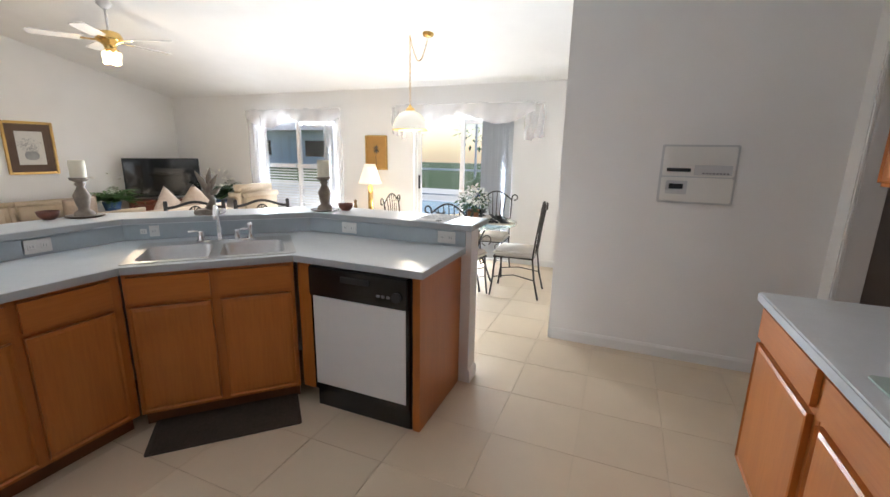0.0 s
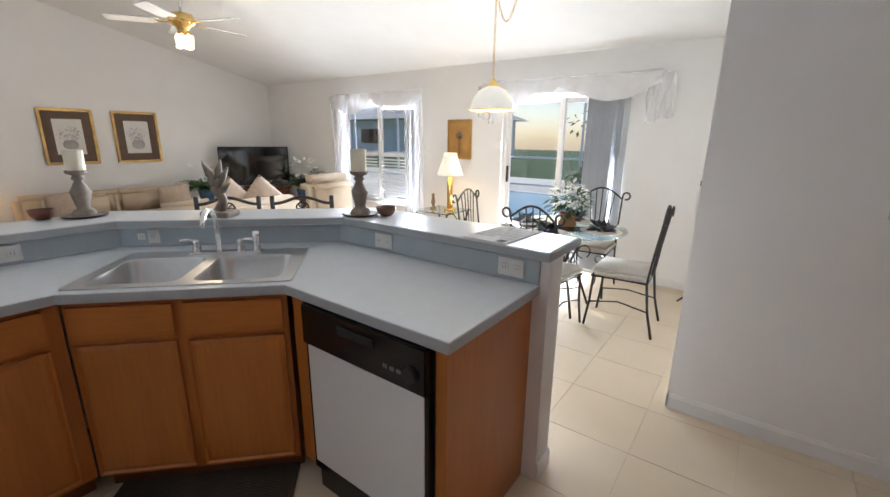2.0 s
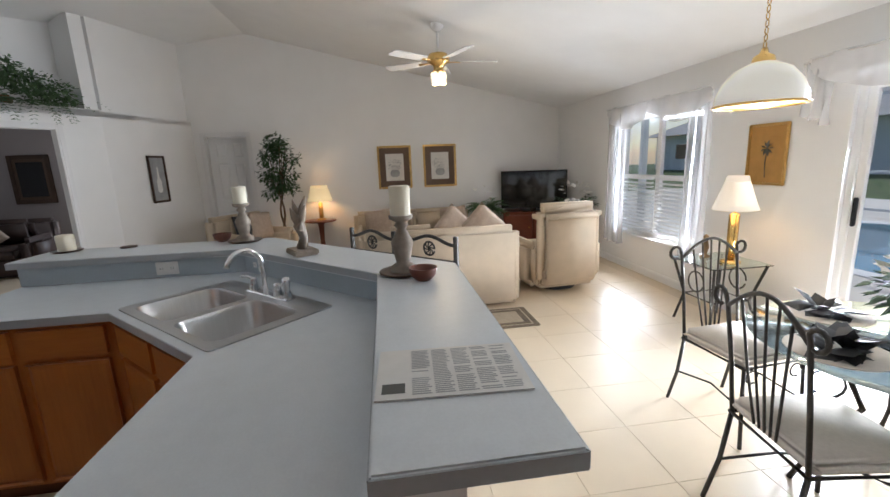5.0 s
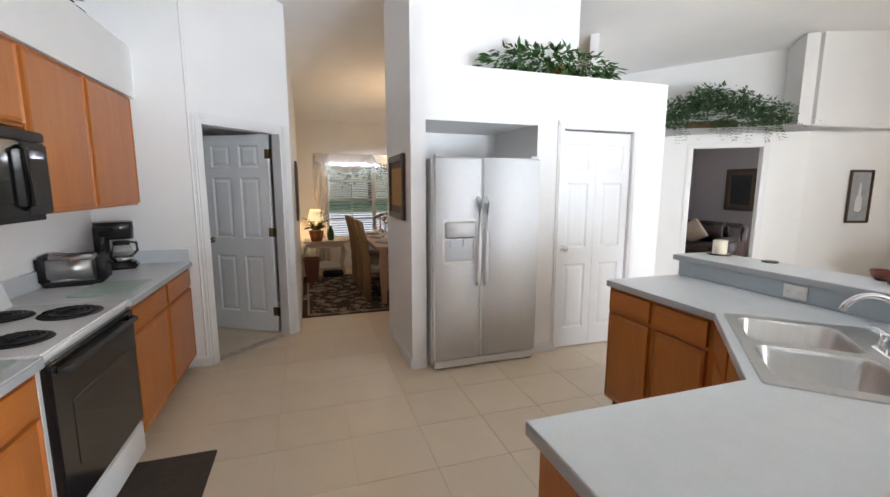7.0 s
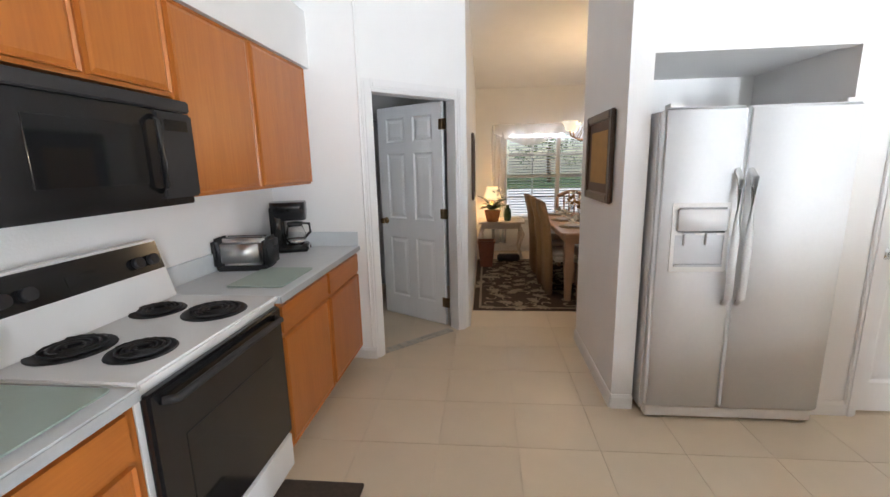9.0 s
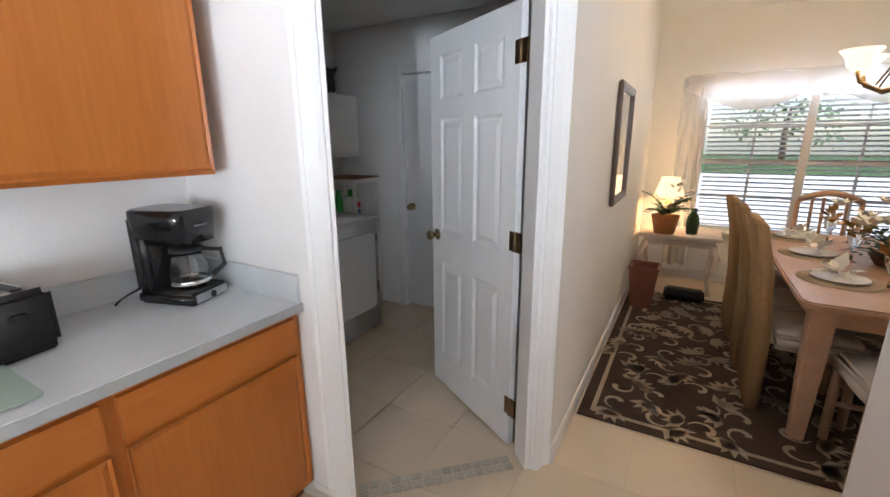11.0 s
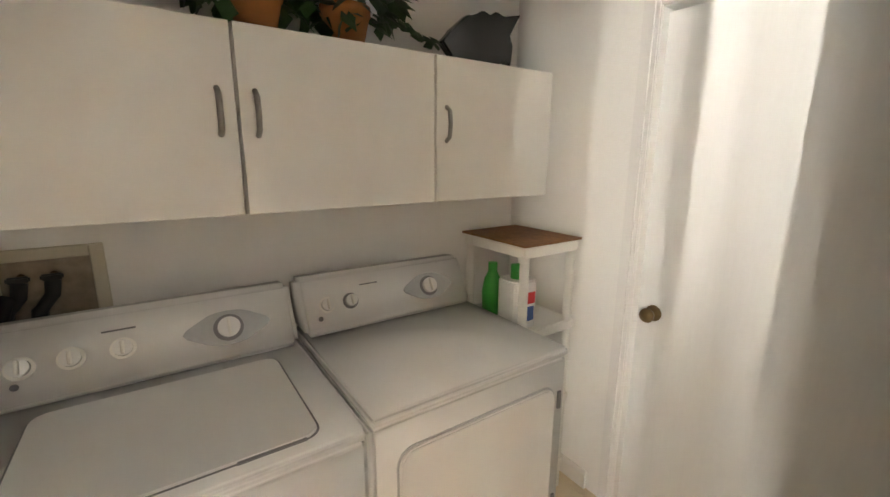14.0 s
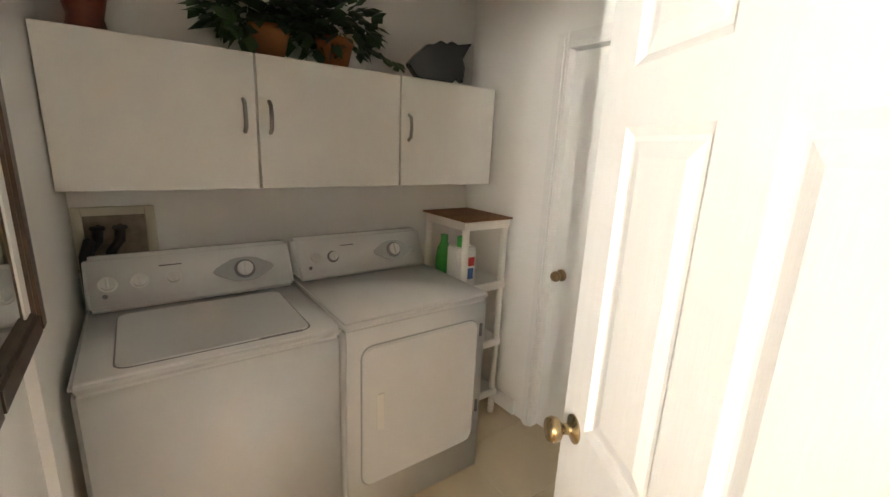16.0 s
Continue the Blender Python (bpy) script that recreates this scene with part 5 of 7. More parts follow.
c = part("carafe", lathe([(0.0, 0.047), (0.05, 0.047), (0.066, 0.07), (0.068, 0.10), (0.05, 0.155), (0.046, 0.17), (0.043, 0.17), (0.047, 0.154), (0.065, 0.10), (0.063, 0.072), (0.048, 0.05), (0.0, 0.05)], 22, 0, -0.045), "glass", t, "clear glass carafe")
part("band", lathe([(0.068, 0.062), (0.069, 0.068), (0.066, 0.075)], 22, 0, -0.045), "chrome", c)
part("lid", lathe([(0.052, 0.17), (0.052, 0.185), (0, 0.19)], 20, 0, -0.045), "matblack", c)
part("carafe_handle", tube([(0.03, -0.085, 0.175), (0.07, -0.13, 0.165), (0.075, -0.135, 0.11), (0.05, -0.10, 0.075)], 0.009, 8), "matblack", c)
part("front_panel", bx(-0.075, 0.075, -0.133, -0.128, 0.008, 0.038, 0.003), "steel", t, "silver panel with round switch")
part("switch", tube([(0.0, -0.132, 0.022), (0.0, -0.139, 0.022)], 0.011, 12), "matblack", t)
part("badge", bx(-0.03, 0.03, -0.1275, -0.124, 0.262, 0.268), "grey", t)
part("cord", tube([(-0.06, 0.10, 0.05), (-0.10, 0.13, 0.03), (-0.10, 0.17, 0.006), (-0.13, 0.15, 0.005)], 0.004, 6), "matblack", t)
for x0, y0, w, d in ((1.77, 0.13, 0.30, 0.40), (1.77, 1.50, 0.42, 0.50)):
    t = thing("cutting_board", pose(x0, y0, 0.9145), "frosted green glass cutting board on the counter", "cutting board", "glass boards")
    part("pane", prism(round_rect(0, w, 0, d, 0.02), 0.003, 0.008, 0.001), "boardglass", t)
    for x in (0.03, w - 0.03):
        for y in (0.03, d - 0.03):
            part("foot", tube([(x, y, 0), (x, y, 0.003)], 0.008, 8), "plastic", t)
t = thing("knife_block", pose(2.17, 1.60, 0.923, 0, 0, 172) @ Matrix.Diagonal((0.9, 0.95, 0.98, 1)), "pale wood knife block full of black-handled knives", "knife block")
bm = bmesh.new()
prof = ((-0.11, 0), (0.10, 0), (0.10, 0.10), (0.045, 0.125), (0.03, 0.155), (-0.085, 0.215), (-0.13, 0.19))
vs = [bm.verts.new((x, y, z)) for y in (-0.06, 0.06) for x, z in prof]
n = len(prof)
bm.faces.new(vs[:n])
bm.faces.new(vs[n:][::-1])
for i in range(n):
    bm.faces.new((vs[i], vs[(i + 1) % n], vs[n + (i + 1) % n], vs[n + i]))
part("block", soften(bm, 0.004), "tan", t)
part("badge", bx(0.1005, 0.1015, -0.02, 0.02, 0.035, 0.05), "grey", t)
lean = Vector((-0.2, 0, 0.98))
for a, k, step, ln, r in ((Vector((0.07, -0.046, 0.108)), 6, 0.0184, 0.085, 0.0075), (Vector((-0.005, -0.04, 0.166)), 4, 0.0267, 0.105, 0.011), (Vector((-0.055, -0.04, 0.192)), 3, 0.04, 0.12, 0.012)):
    for j in range(k):
        q = a + Vector((0, step * j, 0))
        part("knife_handle", tube([q, q + lean * ln * 0.3, q + lean * ln * 0.8, q + lean * ln], [r * 0.75, r, r * 1.1, r * 0.6], 8), "matblack", t)


# ---------------------------------------------------------------- greenery on the ledges
def greenery(name, m, n, spread, size, label, material="leaf", trail=0, cat="plant"):
    t = thing(name, m, label, cat)
    part("pot", lathe([(0, 0), (0.07, 0), (0.09, 0.11), (0.08, 0.11), (0.07, 0.09), (0, 0.09)], 18), "terracotta", t)
    bm = bmesh.new()
    leaves(bm, (0, 0, 0.12), n, spread, size, rng)
    for i in range(trail):
        x = rng.uniform(-spread[0], spread[0]) * 0.8
        ln = rng.uniform(0.1, 0.35)
        for j in range(7):
            one_leaf(bm, Vector((x + rng.uniform(-.03, .03), spread[1] + 0.03, 0.1 - ln * j / 7)), Vector((rng.uniform(-.7, .7), 0.3, -0.7)).normalized(), size, 0.5, rng)
    part("foliage", bm, material, t)
    return t


greenery("ivy_plant", pose(-1.40, -0.22, 2.476), 900, (0.72, 0.13, 0.17), 0.085, "trailing green ivy on the ledge over the fridge", "leaf", 9)
greenery("ivy_plant", pose(2.17, 0.30, 2.551), 420, (0.13, 0.45, 0.15), 0.085, "trailing green ivy on top of the soffit", "leafdark", 0)
gm = Matrix.Translation(((CA[0] + CB[0]) / 2 - 0.22, (CA[1] + CB[1]) / 2 + 0.02, 2.285)) @ Matrix.Rotation(math.atan2(cdir.y, cdir.x), 4, "Z")
t = thing("fern_garland", gm, "long grey-green fern garland on the ledge over the den door", "plant")
bm = bmesh.new()
for i in range(170):
    x = rng.gauss(0, 0.42)
    x = max(-0.95, min(0.95, x))
    top = 0.42 * math.exp(-(x / 0.62) ** 2)
    frond(bm, (x * 0.8, rng.uniform(-0.1, 0.1), rng.uniform(0.02, top + 0.03)), rng.uniform(0, math.pi) if rng.random() < 0.75 else (0 if x > 0 else math.pi), rng.uniform(0.22, 0.5), rng, rng.uniform(0.0, 0.9), 0.07, 9)
for i in range(60):
    x = rng.uniform(-0.75, 0.75)
    leaves(bm, (x, rng.uniform(-0.02, 0.14), 0.06 + 0.34 * math.exp(-(x / 0.6) ** 2)), 34, (0.14, 0.12, 0.15), 0.065, rng)
part("foliage", bm, "fern", t)
part("basket", bx(-0.3, 0.3, -0.12, 0.0, 0, 0.10, 0.02), "wicker", t)


# ---------------------------------------------------------------- breakfast nook
def iron_chair(m, label="wrought iron dining chair with ivory seat cushion"):
    t = thing("nook_chair", m, label, "chair", "iron chairs round the glass table")
    for x in (-0.19, 0.19):
        part("leg", tube([(x, -0.20, 0.43), (x * 1.02, -0.215, 0.2), (x * 1.1, -0.24, 0.0)], 0.010, 7), "iron", t)
        part("leg", tube([(x, 0.19, 0.43), (x * 1.02, 0.22, 0.2), (x * 1.08, 0.27, 0.0)], 0.010, 7), "iron", t)
        part("back_post", tube([(x, 0.19, 0.42), (x, 0.215, 0.65), (x * 1.02, 0.25, 0.90)] + [(x * 1.02 + math.copysign(1, x) * (0.035 - 0.035 * math.cos(radians(a))), 0.26, 0.93 + 0.035 * math.sin(radians(a))) for a in range(20, 320, 30)], 0.009, 7), "iron", t)
        part("stretcher", tube([(x, -0.215, 0.2), (x * 0.9, 0, 0.235), (x, 0.22, 0.2)], 0.006, 6), "iron", t)
    part("top_rail", tube([(-0.19 + 0.38 * i / 12, 0.25, 0.90 + 0.10 * math.sin(math.pi * i / 12)) for i in range(13)], 0.009, 7), "iron", t)
    for i in range(5):
        x = -0.11 + 0.055 * i
        part("back_bar", tube([(x * 0.5, 0.20, 0.46), (x * 0.8, 0.225, 0.68), (x * 1.1, 0.25, 0.90 + 0.10 * math.sin(math.pi * (x * 1.1 + 0.19) / 0.38))], 0.0055, 6), "iron", t)
    part("seat_frame", tube([(-0.2, -0.21, 0.425), (0.2, -0.21, 0.425), (0.195, 0.195, 0.425), (-0.195, 0.195, 0.425)], 0.010, 7, closed=True), "iron", t)
    part("seat", pillow_box(-0.215, 0.215, -0.225, 0.20, 0.43, 0.495, 0.028, 0.004), "cushion", t, "padded ivory fabric seat")
    for s in (-1, 1):
        part("scroll", tube(arc(s * 0.14, 0.37, 0.035, 0, 300, 10, -0.205), 0.005, 6), "iron", t)
    return t


TC = Vector((-0.42, 5.02, 0))
c0 = iron_chair(pose(0.14, 5.0, 0, 0, 0, -87))
copy_thing(c0, pose(-0.36, 4.58, 0, 0, 0, 172))
copy_thing(c0, pose(-1.10, 4.93, 0, 0, 0, 95))
copy_thing(c0, pose(-0.36, 5.68, 0, 0, 0, 2))
t = thing("nook_table", pose(TC.x, TC.y, 0), "round glass-topped table on a scrolled iron base", "table")
part("tabletop", lathe([(0, 0.728), (0.525, 0.728), (0.532, 0.734), (0.525, 0.740), (0, 0.740)], 48), "tableglass", t)
for i in range(4):
    a = radians(45 + 90 * i)
    c, s = math.cos(a), math.sin(a)
    part("leg", tube([(0.30 * c, 0.30 * s, 0.0), (0.20 * c, 0.20 * s, 0.25), (0.10 * c, 0.10 * s, 0.42), (0.18 * c, 0.18 * s, 0.60), (0.30 * c, 0.30 * s, 0.722)], 0.012, 7), "iron", t)
    q = [(p[0] * c, p[0] * s, p[2]) for p in arc(0.22, 0.50, 0.06, -60, 260, 12)]
    part("scroll", tube(q, 0.006, 6), "iron", t)
part("ring", tube([(0.205 * math.cos(i * 0.314), 0.205 * math.sin(i * 0.314), 0.235) for i in range(20)], 0.007, 6, closed=True), "iron", t)
part("ring", tube([(0.28 * math.cos(i * 0.314), 0.28 * math.sin(i * 0.314), 0.705) for i in range(20)], 0.007, 6, closed=True), "iron", t)
for i, a in enumerate((0, 90, 180, 270)):
    x, y = TC.x + 0.33 * math.cos(radians(a)), TC.y + 0.33 * math.sin(radians(a))
    t = thing("placemat", pose(x, y, 0.741, 0, 0, a), "round woven placemat on the glass table", "placemat", "nook placemats")
    part("mat", lathe([(0, 0), (0.165, 0), (0.168, 0.003), (0.16, 0.005), (0, 0.005)], 28), "cushion", t)
    t = thing("napkin", pose(x, y, 0.747, 0, 0, a + 30), "dark folded cloth napkin on a placemat", "napkin", "nook napkins")
    bm = bmesh.new()
    leaves(bm, (0, 0, 0.018), 26, (0.05, 0.03, 0.012), 0.11, rng, 0.0, 0.8)
    for v in bm.verts:
        v.co.z = max(v.co.z, 0.0)
    part("cloth", bm, "matblack", t)
t = thing("flower_vase", pose(TC.x + 0.02, TC.y + 0.05, 0.741), "white flowers in a brown basket vase on the table", "flowers")
part("vase", lathe([(0, 0), (0.075, 0), (0.08, 0.02), (0.062, 0.05), (0.068, 0.10), (0.075, 0.12), (0.06, 0.12), (0, 0.10)], 18), "wicker", t)
bm = bmesh.new()
leaves(bm, (0, 0, 0.21), 130, (0.17, 0.17, 0.10), 0.075, rng)
part("foliage", bm, "leafdark", t)
bm = bmesh.new()
leaves(bm, (0, 0, 0.27), 150, (0.17, 0.17, 0.10), 0.05, rng, 0, 0.8)
part("blossom", bm, "petal", t)
t = thing("pendant_lamp", pose(-1.09, 4.88, 0), "brass and ribbed glass pendant lamp on a swagged chain", "pendant lamp")
part("shade", lathe([(0.195, 1.715), (0.19, 1.76), (0.165, 1.82), (0.12, 1.875), (0.05, 1.91), (0.03, 1.915)], 36), "pendant", t, "ribbed clear glass dome shade, lit")
part("rim", tube([(0.196 * math.cos(i * 0.21), 0.196 * math.sin(i * 0.21), 1.712) for i in range(30)], 0.007, 6, closed=True), "brass", t)
part("cap", lathe([(0.052, 1.905), (0.045, 1.935), (0.02, 1.95), (0.012, 1.975), (0, 1.975)], 18), "brass", t)
part("bulb", ball(0.055, (0, 0, 1.82), 2), "bulb", t)
cz = ceil_z(4.88)
ch = [(0, 0, 1.97 + (cz - 1.97) * i / 22) for i in range(23)]
ch2 = [(0.20 * i / 16, 0.02 * i / 16, cz - 0.02 - 0.24 * math.sin(math.pi * i / 16)) for i in range(17)]
bm = bmesh.new()
for run in (ch, ch2):
    for i, (a, b) in enumerate(zip(run, run[1:])):
        a, b = Vector(a), Vector(b)
        d = (b - a)
        side = Vector((0.008, 0, 0)) if i % 2 else Vector((0, 0.008, 0))
        tube([a, a + d * 0.3 + side, a + d * 0.8 + side, b + d * 0.15, a + d * 0.8 - side, a + d * 0.3 - side], 0.0028, 5, bm, True)
part("chain", bm, "brass", t)
part("canopy", lathe([(0.055, cz - 0.012), (0.05, cz - 0.03), (0.0, cz - 0.04)], 20, 0.20, 0.02), "brass", t)
part("canopy_rim", lathe([(0.06, cz + 0.02), (0.06, cz - 0.014), (0.0, cz - 0.014)], 20, 0.20, 0.02), "brass", t)
lamp("pendant_bulb_light", "POINT", 18, pose(-1.09, 4.88, 1.66), (1, 0.83, 0.6), 0.05)
t = thing("plant_stand", pose(0.60, 5.72, 0), "tall dark iron floor stand in the nook corner", "floor stand")
part("pole", tube([(0, 0, 0.02), (0, 0, 1.15)], 0.010, 8), "iron", t)
for i in range(3):
    a = radians(30 + 120 * i)
    part("foot", tube([(0, 0, 0.12), (0.08 * math.cos(a), 0.08 * math.sin(a), 0.10), (0.17 * math.cos(a), 0.17 * math.sin(a), 0.008)], 0.009, 6), "iron", t)
part("scroll", tube([(p[0], p[1], p[2]) for p in arc(-0.05, 1.12, 0.05, 0, 330, 12)], 0.007, 6), "iron", t)


def table_lamp(m, label, h, r0, r1, sh, column, shade_mat, power):
    t = thing("table_lamp", m, label, "table lamp")
    part("base", lathe([(0, 0), (0.075, 0), (0.075, 0.02), (0.05, 0.03), (0, 0.03)], 20), column, t)
    part("column", bx(-0.033, 0.033, -0.033, 0.033, 0.03, h, 0.012, 3), column, t)
    part("neck", tube([(0, 0, h), (0, 0, h + 0.08)], 0.01, 8), "brass", t)
    n = 28
    part("shade", lathe([(r0, h + 0.03), ((r0 + r1) / 2 - 0.012, h + 0.03 + sh * 0.5), (r1, h + 0.03 + sh), (r1 - 0.004, h + 0.03 + sh), (r0 - 0.004, h + 0.032)], n), shade_mat, t, "pleated cream fabric shade, lit")
    q = m.translation
    lamp("table_lamp_bulb", "POINT", power, pose(q.x, q.y, q.z + h + 0.03 + sh * 0.4), (1, 0.68, 0.36), 0.04)
    return t


def glass_end_table(m):
    t = thing("end_table", m, "iron end table with a glass top", "side table")
    part("tabletop", bx(-0.27, 0.27, -0.27, 0.27, 0.565, 0.575, 0.003), "tableglass", t)
    for x in (-1, 1):
        for y in (-1, 1):
            part("leg", tube([(x * 0.22, y * 0.22, 0.0), (x * 0.17, y * 0.17, 0.25), (x * 0.24, y * 0.24, 0.56)], 0.012, 7), "iron", t)
        part("scroll", tube(arc(x * 0.0, 0.40, 0.09, 0, 340, 16, x * 0.2), 0.007, 6), "iron", t)
    part("shelf_ring", tube([(0.17, 0.17, 0.25), (-0.17, 0.17, 0.25), (-0.17, -0.17, 0.25), (0.17, -0.17, 0.25)], 0.008, 6, closed=True), "iron", t)


glass_end_table(pose(-2.34, 5.84, 0))
table_lamp(pose(-2.24, 5.86, 0.576, 0, 0, 20), "tall brass column table lamp with a cream shade", 0.42, 0.165, 0.075, 0.27, "brass", "shadeday", 4)
t = thing("figurine", pose(-2.48, 5.82, 0.576), "small dark bronze ornament on the end table", "ornament")
part("body", lathe([(0.04, 0), (0.045, 0.015), (0.015, 0.03), (0.03, 0.09), (0.018, 0.15), (0.024, 0.19), (0, 0.21)], 14), "bronze", t)


# ---------------------------------------------------------------- living room
def sofa(name, m, w, label, pillows=(), skirt=True):
    """Local: back along +y, seat towards -y, width along x."""
    t = thing(name, m, label, "sofa" if w > 1.1 else "armchair")
    part("base", pillow_box(-w / 2, w / 2, -0.42, 0.42, 0.02, 0.30, 0.04, 0.006), "sofa", t)
    part("backrest", pillow_box(-w / 2, w / 2, 0.22, 0.46, 0.03, 0.84, 0.07, 0.012), "sofa", t)
    for s in (-1, 1):
        x = s * (w / 2 - 0.11)
        part("arm", pillow_box(x - 0.12, x + 0.12, -0.45, 0.36, 0.03, 0.60, 0.09, 0.012), "sofa", t)
    n = 2 if w > 1.2 else 1
    for i in range(n):
        cw = (w - 0.46) / n
        x = -w / 2 + 0.23 + cw * i
        part("seat_cushion", pillow_box(x + 0.005, x + cw - 0.005, -0.46, 0.22, 0.29, 0.46, 0.05, 0.012), "sofa", t)
        part("back_cushion", pillow_box(x + 0.005, x + cw - 0.005, 0.06, 0.26, 0.45, 0.86, 0.08, 0.02), "sofa", t)
    return t


def throw_pillow(m, s=0.42, material="pillow", label="taupe square throw pillow on the sofa"):
    t = thing("throw_pillow", m, label, "pillow", "throw pillows")
    bm = bmesh.new()
    n = 10
    for side in (-1, 1):
        g = [[bm.verts.new(((u / n - 0.5) * s, side * 0.075 * (math.sin(math.pi * u / n) * math.sin(math.pi * v / n)) ** 0.55, (v / n - 0.5) * s)) for v in range(n + 1)] for u in range(n + 1)]
        for u in range(n):
            for v in range(n):
                bm.faces.new((g[u][v], g[u + 1][v], g[u + 1][v + 1], g[u][v + 1])).smooth = True
    bmesh.ops.remove_doubles(bm, verts=bm.verts, dist=0.0005)
    part("cover", bm, material, t)


sofa("sofa", pose(-3.66, 3.55, 0, 0, 0, -90), 1.62, "beige fabric loveseat seen from its back")
sofa("sofa", pose(-6.05, 3.45, 0, 0, 0, 90) @ Matrix.Diagonal((1, 1, 0.86, 1)), 1.95, "beige fabric sofa under the prints")
sofa("armchair", pose(-5.75, 1.05, 0, 0, 0, 150), 1.0, "beige fabric armchair by the lamp")
for x, y, r in ((-3.42, 4.02, 82), (-3.46, 3.72, 100)):
    throw_pillow(pose(x, y, 0.78, -12, 44, r))
for x, y, z, r in ((-5.9, 4.1, 0.58, -90), (-5.95, 2.9, 0.58, -80), (-5.8, 1.15, 0.66, 150)):
    throw_pillow(pose(x, y, z, -14, 6, r))
throw_pillow(pose(-5.62, 0.98, 0.66, -15, 0, 150), 0.38, "matblack", "black throw pillow on the armchair")
rc = thing("recliner", pose(-3.85, 4.98, 0, 0, 0, -86), "beige fabric recliner armchair with a high back", "armchair")
part("base", pillow_box(-0.36, 0.36, -0.36, 0.34, 0.06, 0.36, 0.05, 0.008), "sofa", rc)
part("backrest", pillow_box(-0.36, 0.36, 0.20, 0.42, 0.10, 0.98, 0.08, 0.015), "sofa", rc)
part("head_cushion", pillow_box(-0.39, 0.39, 0.10, 0.45, 0.74, 1.01, 0.11, 0.015), "sofa", rc)
for s in (-1, 1):
    part("arm", pillow_box(s * 0.37 - 0.10, s * 0.37 + 0.10, -0.40, 0.28, 0.07, 0.58, 0.08, 0.012), "sofa", rc)
part("seat_cushion", pillow_box(-0.27, 0.27, -0.42, 0.16, 0.34, 0.50, 0.05, 0.012), "sofa", rc)
part("swivel_base", lathe([(0.24, 0), (0.24, 0.03), (0.08, 0.06), (0, 0.06)], 24), "matblack", rc)
tv_a, tv_b = Vector((-6.40, 5.03, 0)), Vector((-5.94, 6.05, 0))
tva = math.degrees(math.atan2((tv_b - tv_a).y, (tv_b - tv_a).x))
tm = Matrix.Translation((tv_a + tv_b) / 2) @ pose(0, 0, 0, 0, 0, tva)
st = thing("tv_stand", tm, "dark cherry wood television stand in the corner", "tv stand")
part("carcass", bx(-0.52, 0.52, 0.02, 0.34, 0.04, 0.56, 0.004), "cherry", st)
part("top", bx(-0.55, 0.55, -0.02, 0.36, 0.56, 0.59, 0.006), "cherry", st)
for x in (-0.50, 0.01):
    d = part("door", panel_front(0.49, 0.46), "cherry", st, m=pose(x, 0.02, 0.07))
    part("door_pull", ball(0.012, (0.44 if x < 0 else 0.05, -0.03, 0.25), 2), "brass", d)
tv = thing("television", tm @ pose(0, 0.08, 0.592), "large black flat-screen television, switched off", "television")
part("bezel", bx(-0.56, 0.56, -0.02, 0.03, 0.05, 0.70, 0.006), "matblack", tv)
part("screen", bx(-0.545, 0.545, -0.0225, -0.0195, 0.07, 0.685), "glassblack", tv)
part("stand", bx(-0.2, 0.2, -0.10, 0.12, 0.0, 0.02, 0.006), "black", tv)
part("neck", bx(-0.05, 0.05, -0.01, 0.02, 0.02, 0.06), "black", tv)


def potted(name, m, label, n, ln, rise, leaf, material, flowers=0, pot="cobalt", stand=0.0):
    t = thing(name, m, label, "plant")
    if stand:
        part("stand", lathe([(0.13, 0), (0.12, 0.03), (0.05, 0.08), (0.05, stand - 0.06), (0.14, stand - 0.03), (0.14, stand), (0, stand)], 18), "cherry", t)
    part("pot", lathe([(0, stand), (0.09, stand), (0.13, stand + 0.18), (0.11, stand + 0.18), (0, stand + 0.15)], 20), pot, t)
    bm = bmesh.new()
    for i in range(n):
        frond(bm, (0, 0, stand + 0.17), rng.uniform(0, 6.283), rng.uniform(0.6, 1.1) * ln, rng, rng.uniform(0.5, 2.0) * rise, leaf, 8)
    part("foliage", bm, material, t)
    if flowers:
        bm = bmesh.new()
        leaves(bm, (0, 0, stand + 0.17 + ln * 0.75), flowers, (ln * 0.5, ln * 0.5, ln * 0.3), 0.09, rng, 0, 0.7)
        part("blossom", bm, "petal", t)


potted("potted_plant", pose(-6.28, 4.72, 0), "leafy green plant beside the television", 46, 0.42, 1.0, 0.12, "leaf", 8, stand=0.45)
potted("lily_plant", pose(-5.42, 5.95, 0), "green plant with white flowers by the window", 34, 0.50, 1.5, 0.13, "leafdark", 40, stand=0.42)
t = thing("ficus_tree", pose(-6.05, 1.42, 0), "artificial ficus tree with a twisted trunk in a pot", "tree")
part("pot", lathe([(0, 0), (0.13, 0), (0.17, 0.26), (0.15, 0.26), (0, 0.22)], 20), "wicker", t)
for k in range(2):
    part("trunk", tube([(0.03 * math.cos(i * 0.9 + k * 3.14), 0.03 * math.sin(i * 0.9 + k * 3.14), 0.22 + i * 0.11) for i in range(10)], [0.022 - 0.001 * i for i in range(10)], 7), "bark", t)
bm = bmesh.new()
for i in range(16):
    a = rng.uniform(0, 6.283)
    r = rng.uniform(0.08, 0.30)
    tube([(0, 0, 1.10), (r * 0.5 * math.cos(a), r * 0.5 * math.sin(a), 1.25 + 0.04 * i), (r * math.cos(a), r * math.sin(a), 1.2 + 0.045 * i)], [0.012, 0.008, 0.004], 5, bm)
part("limbs", bm, "bark", t)
bm = bmesh.new()
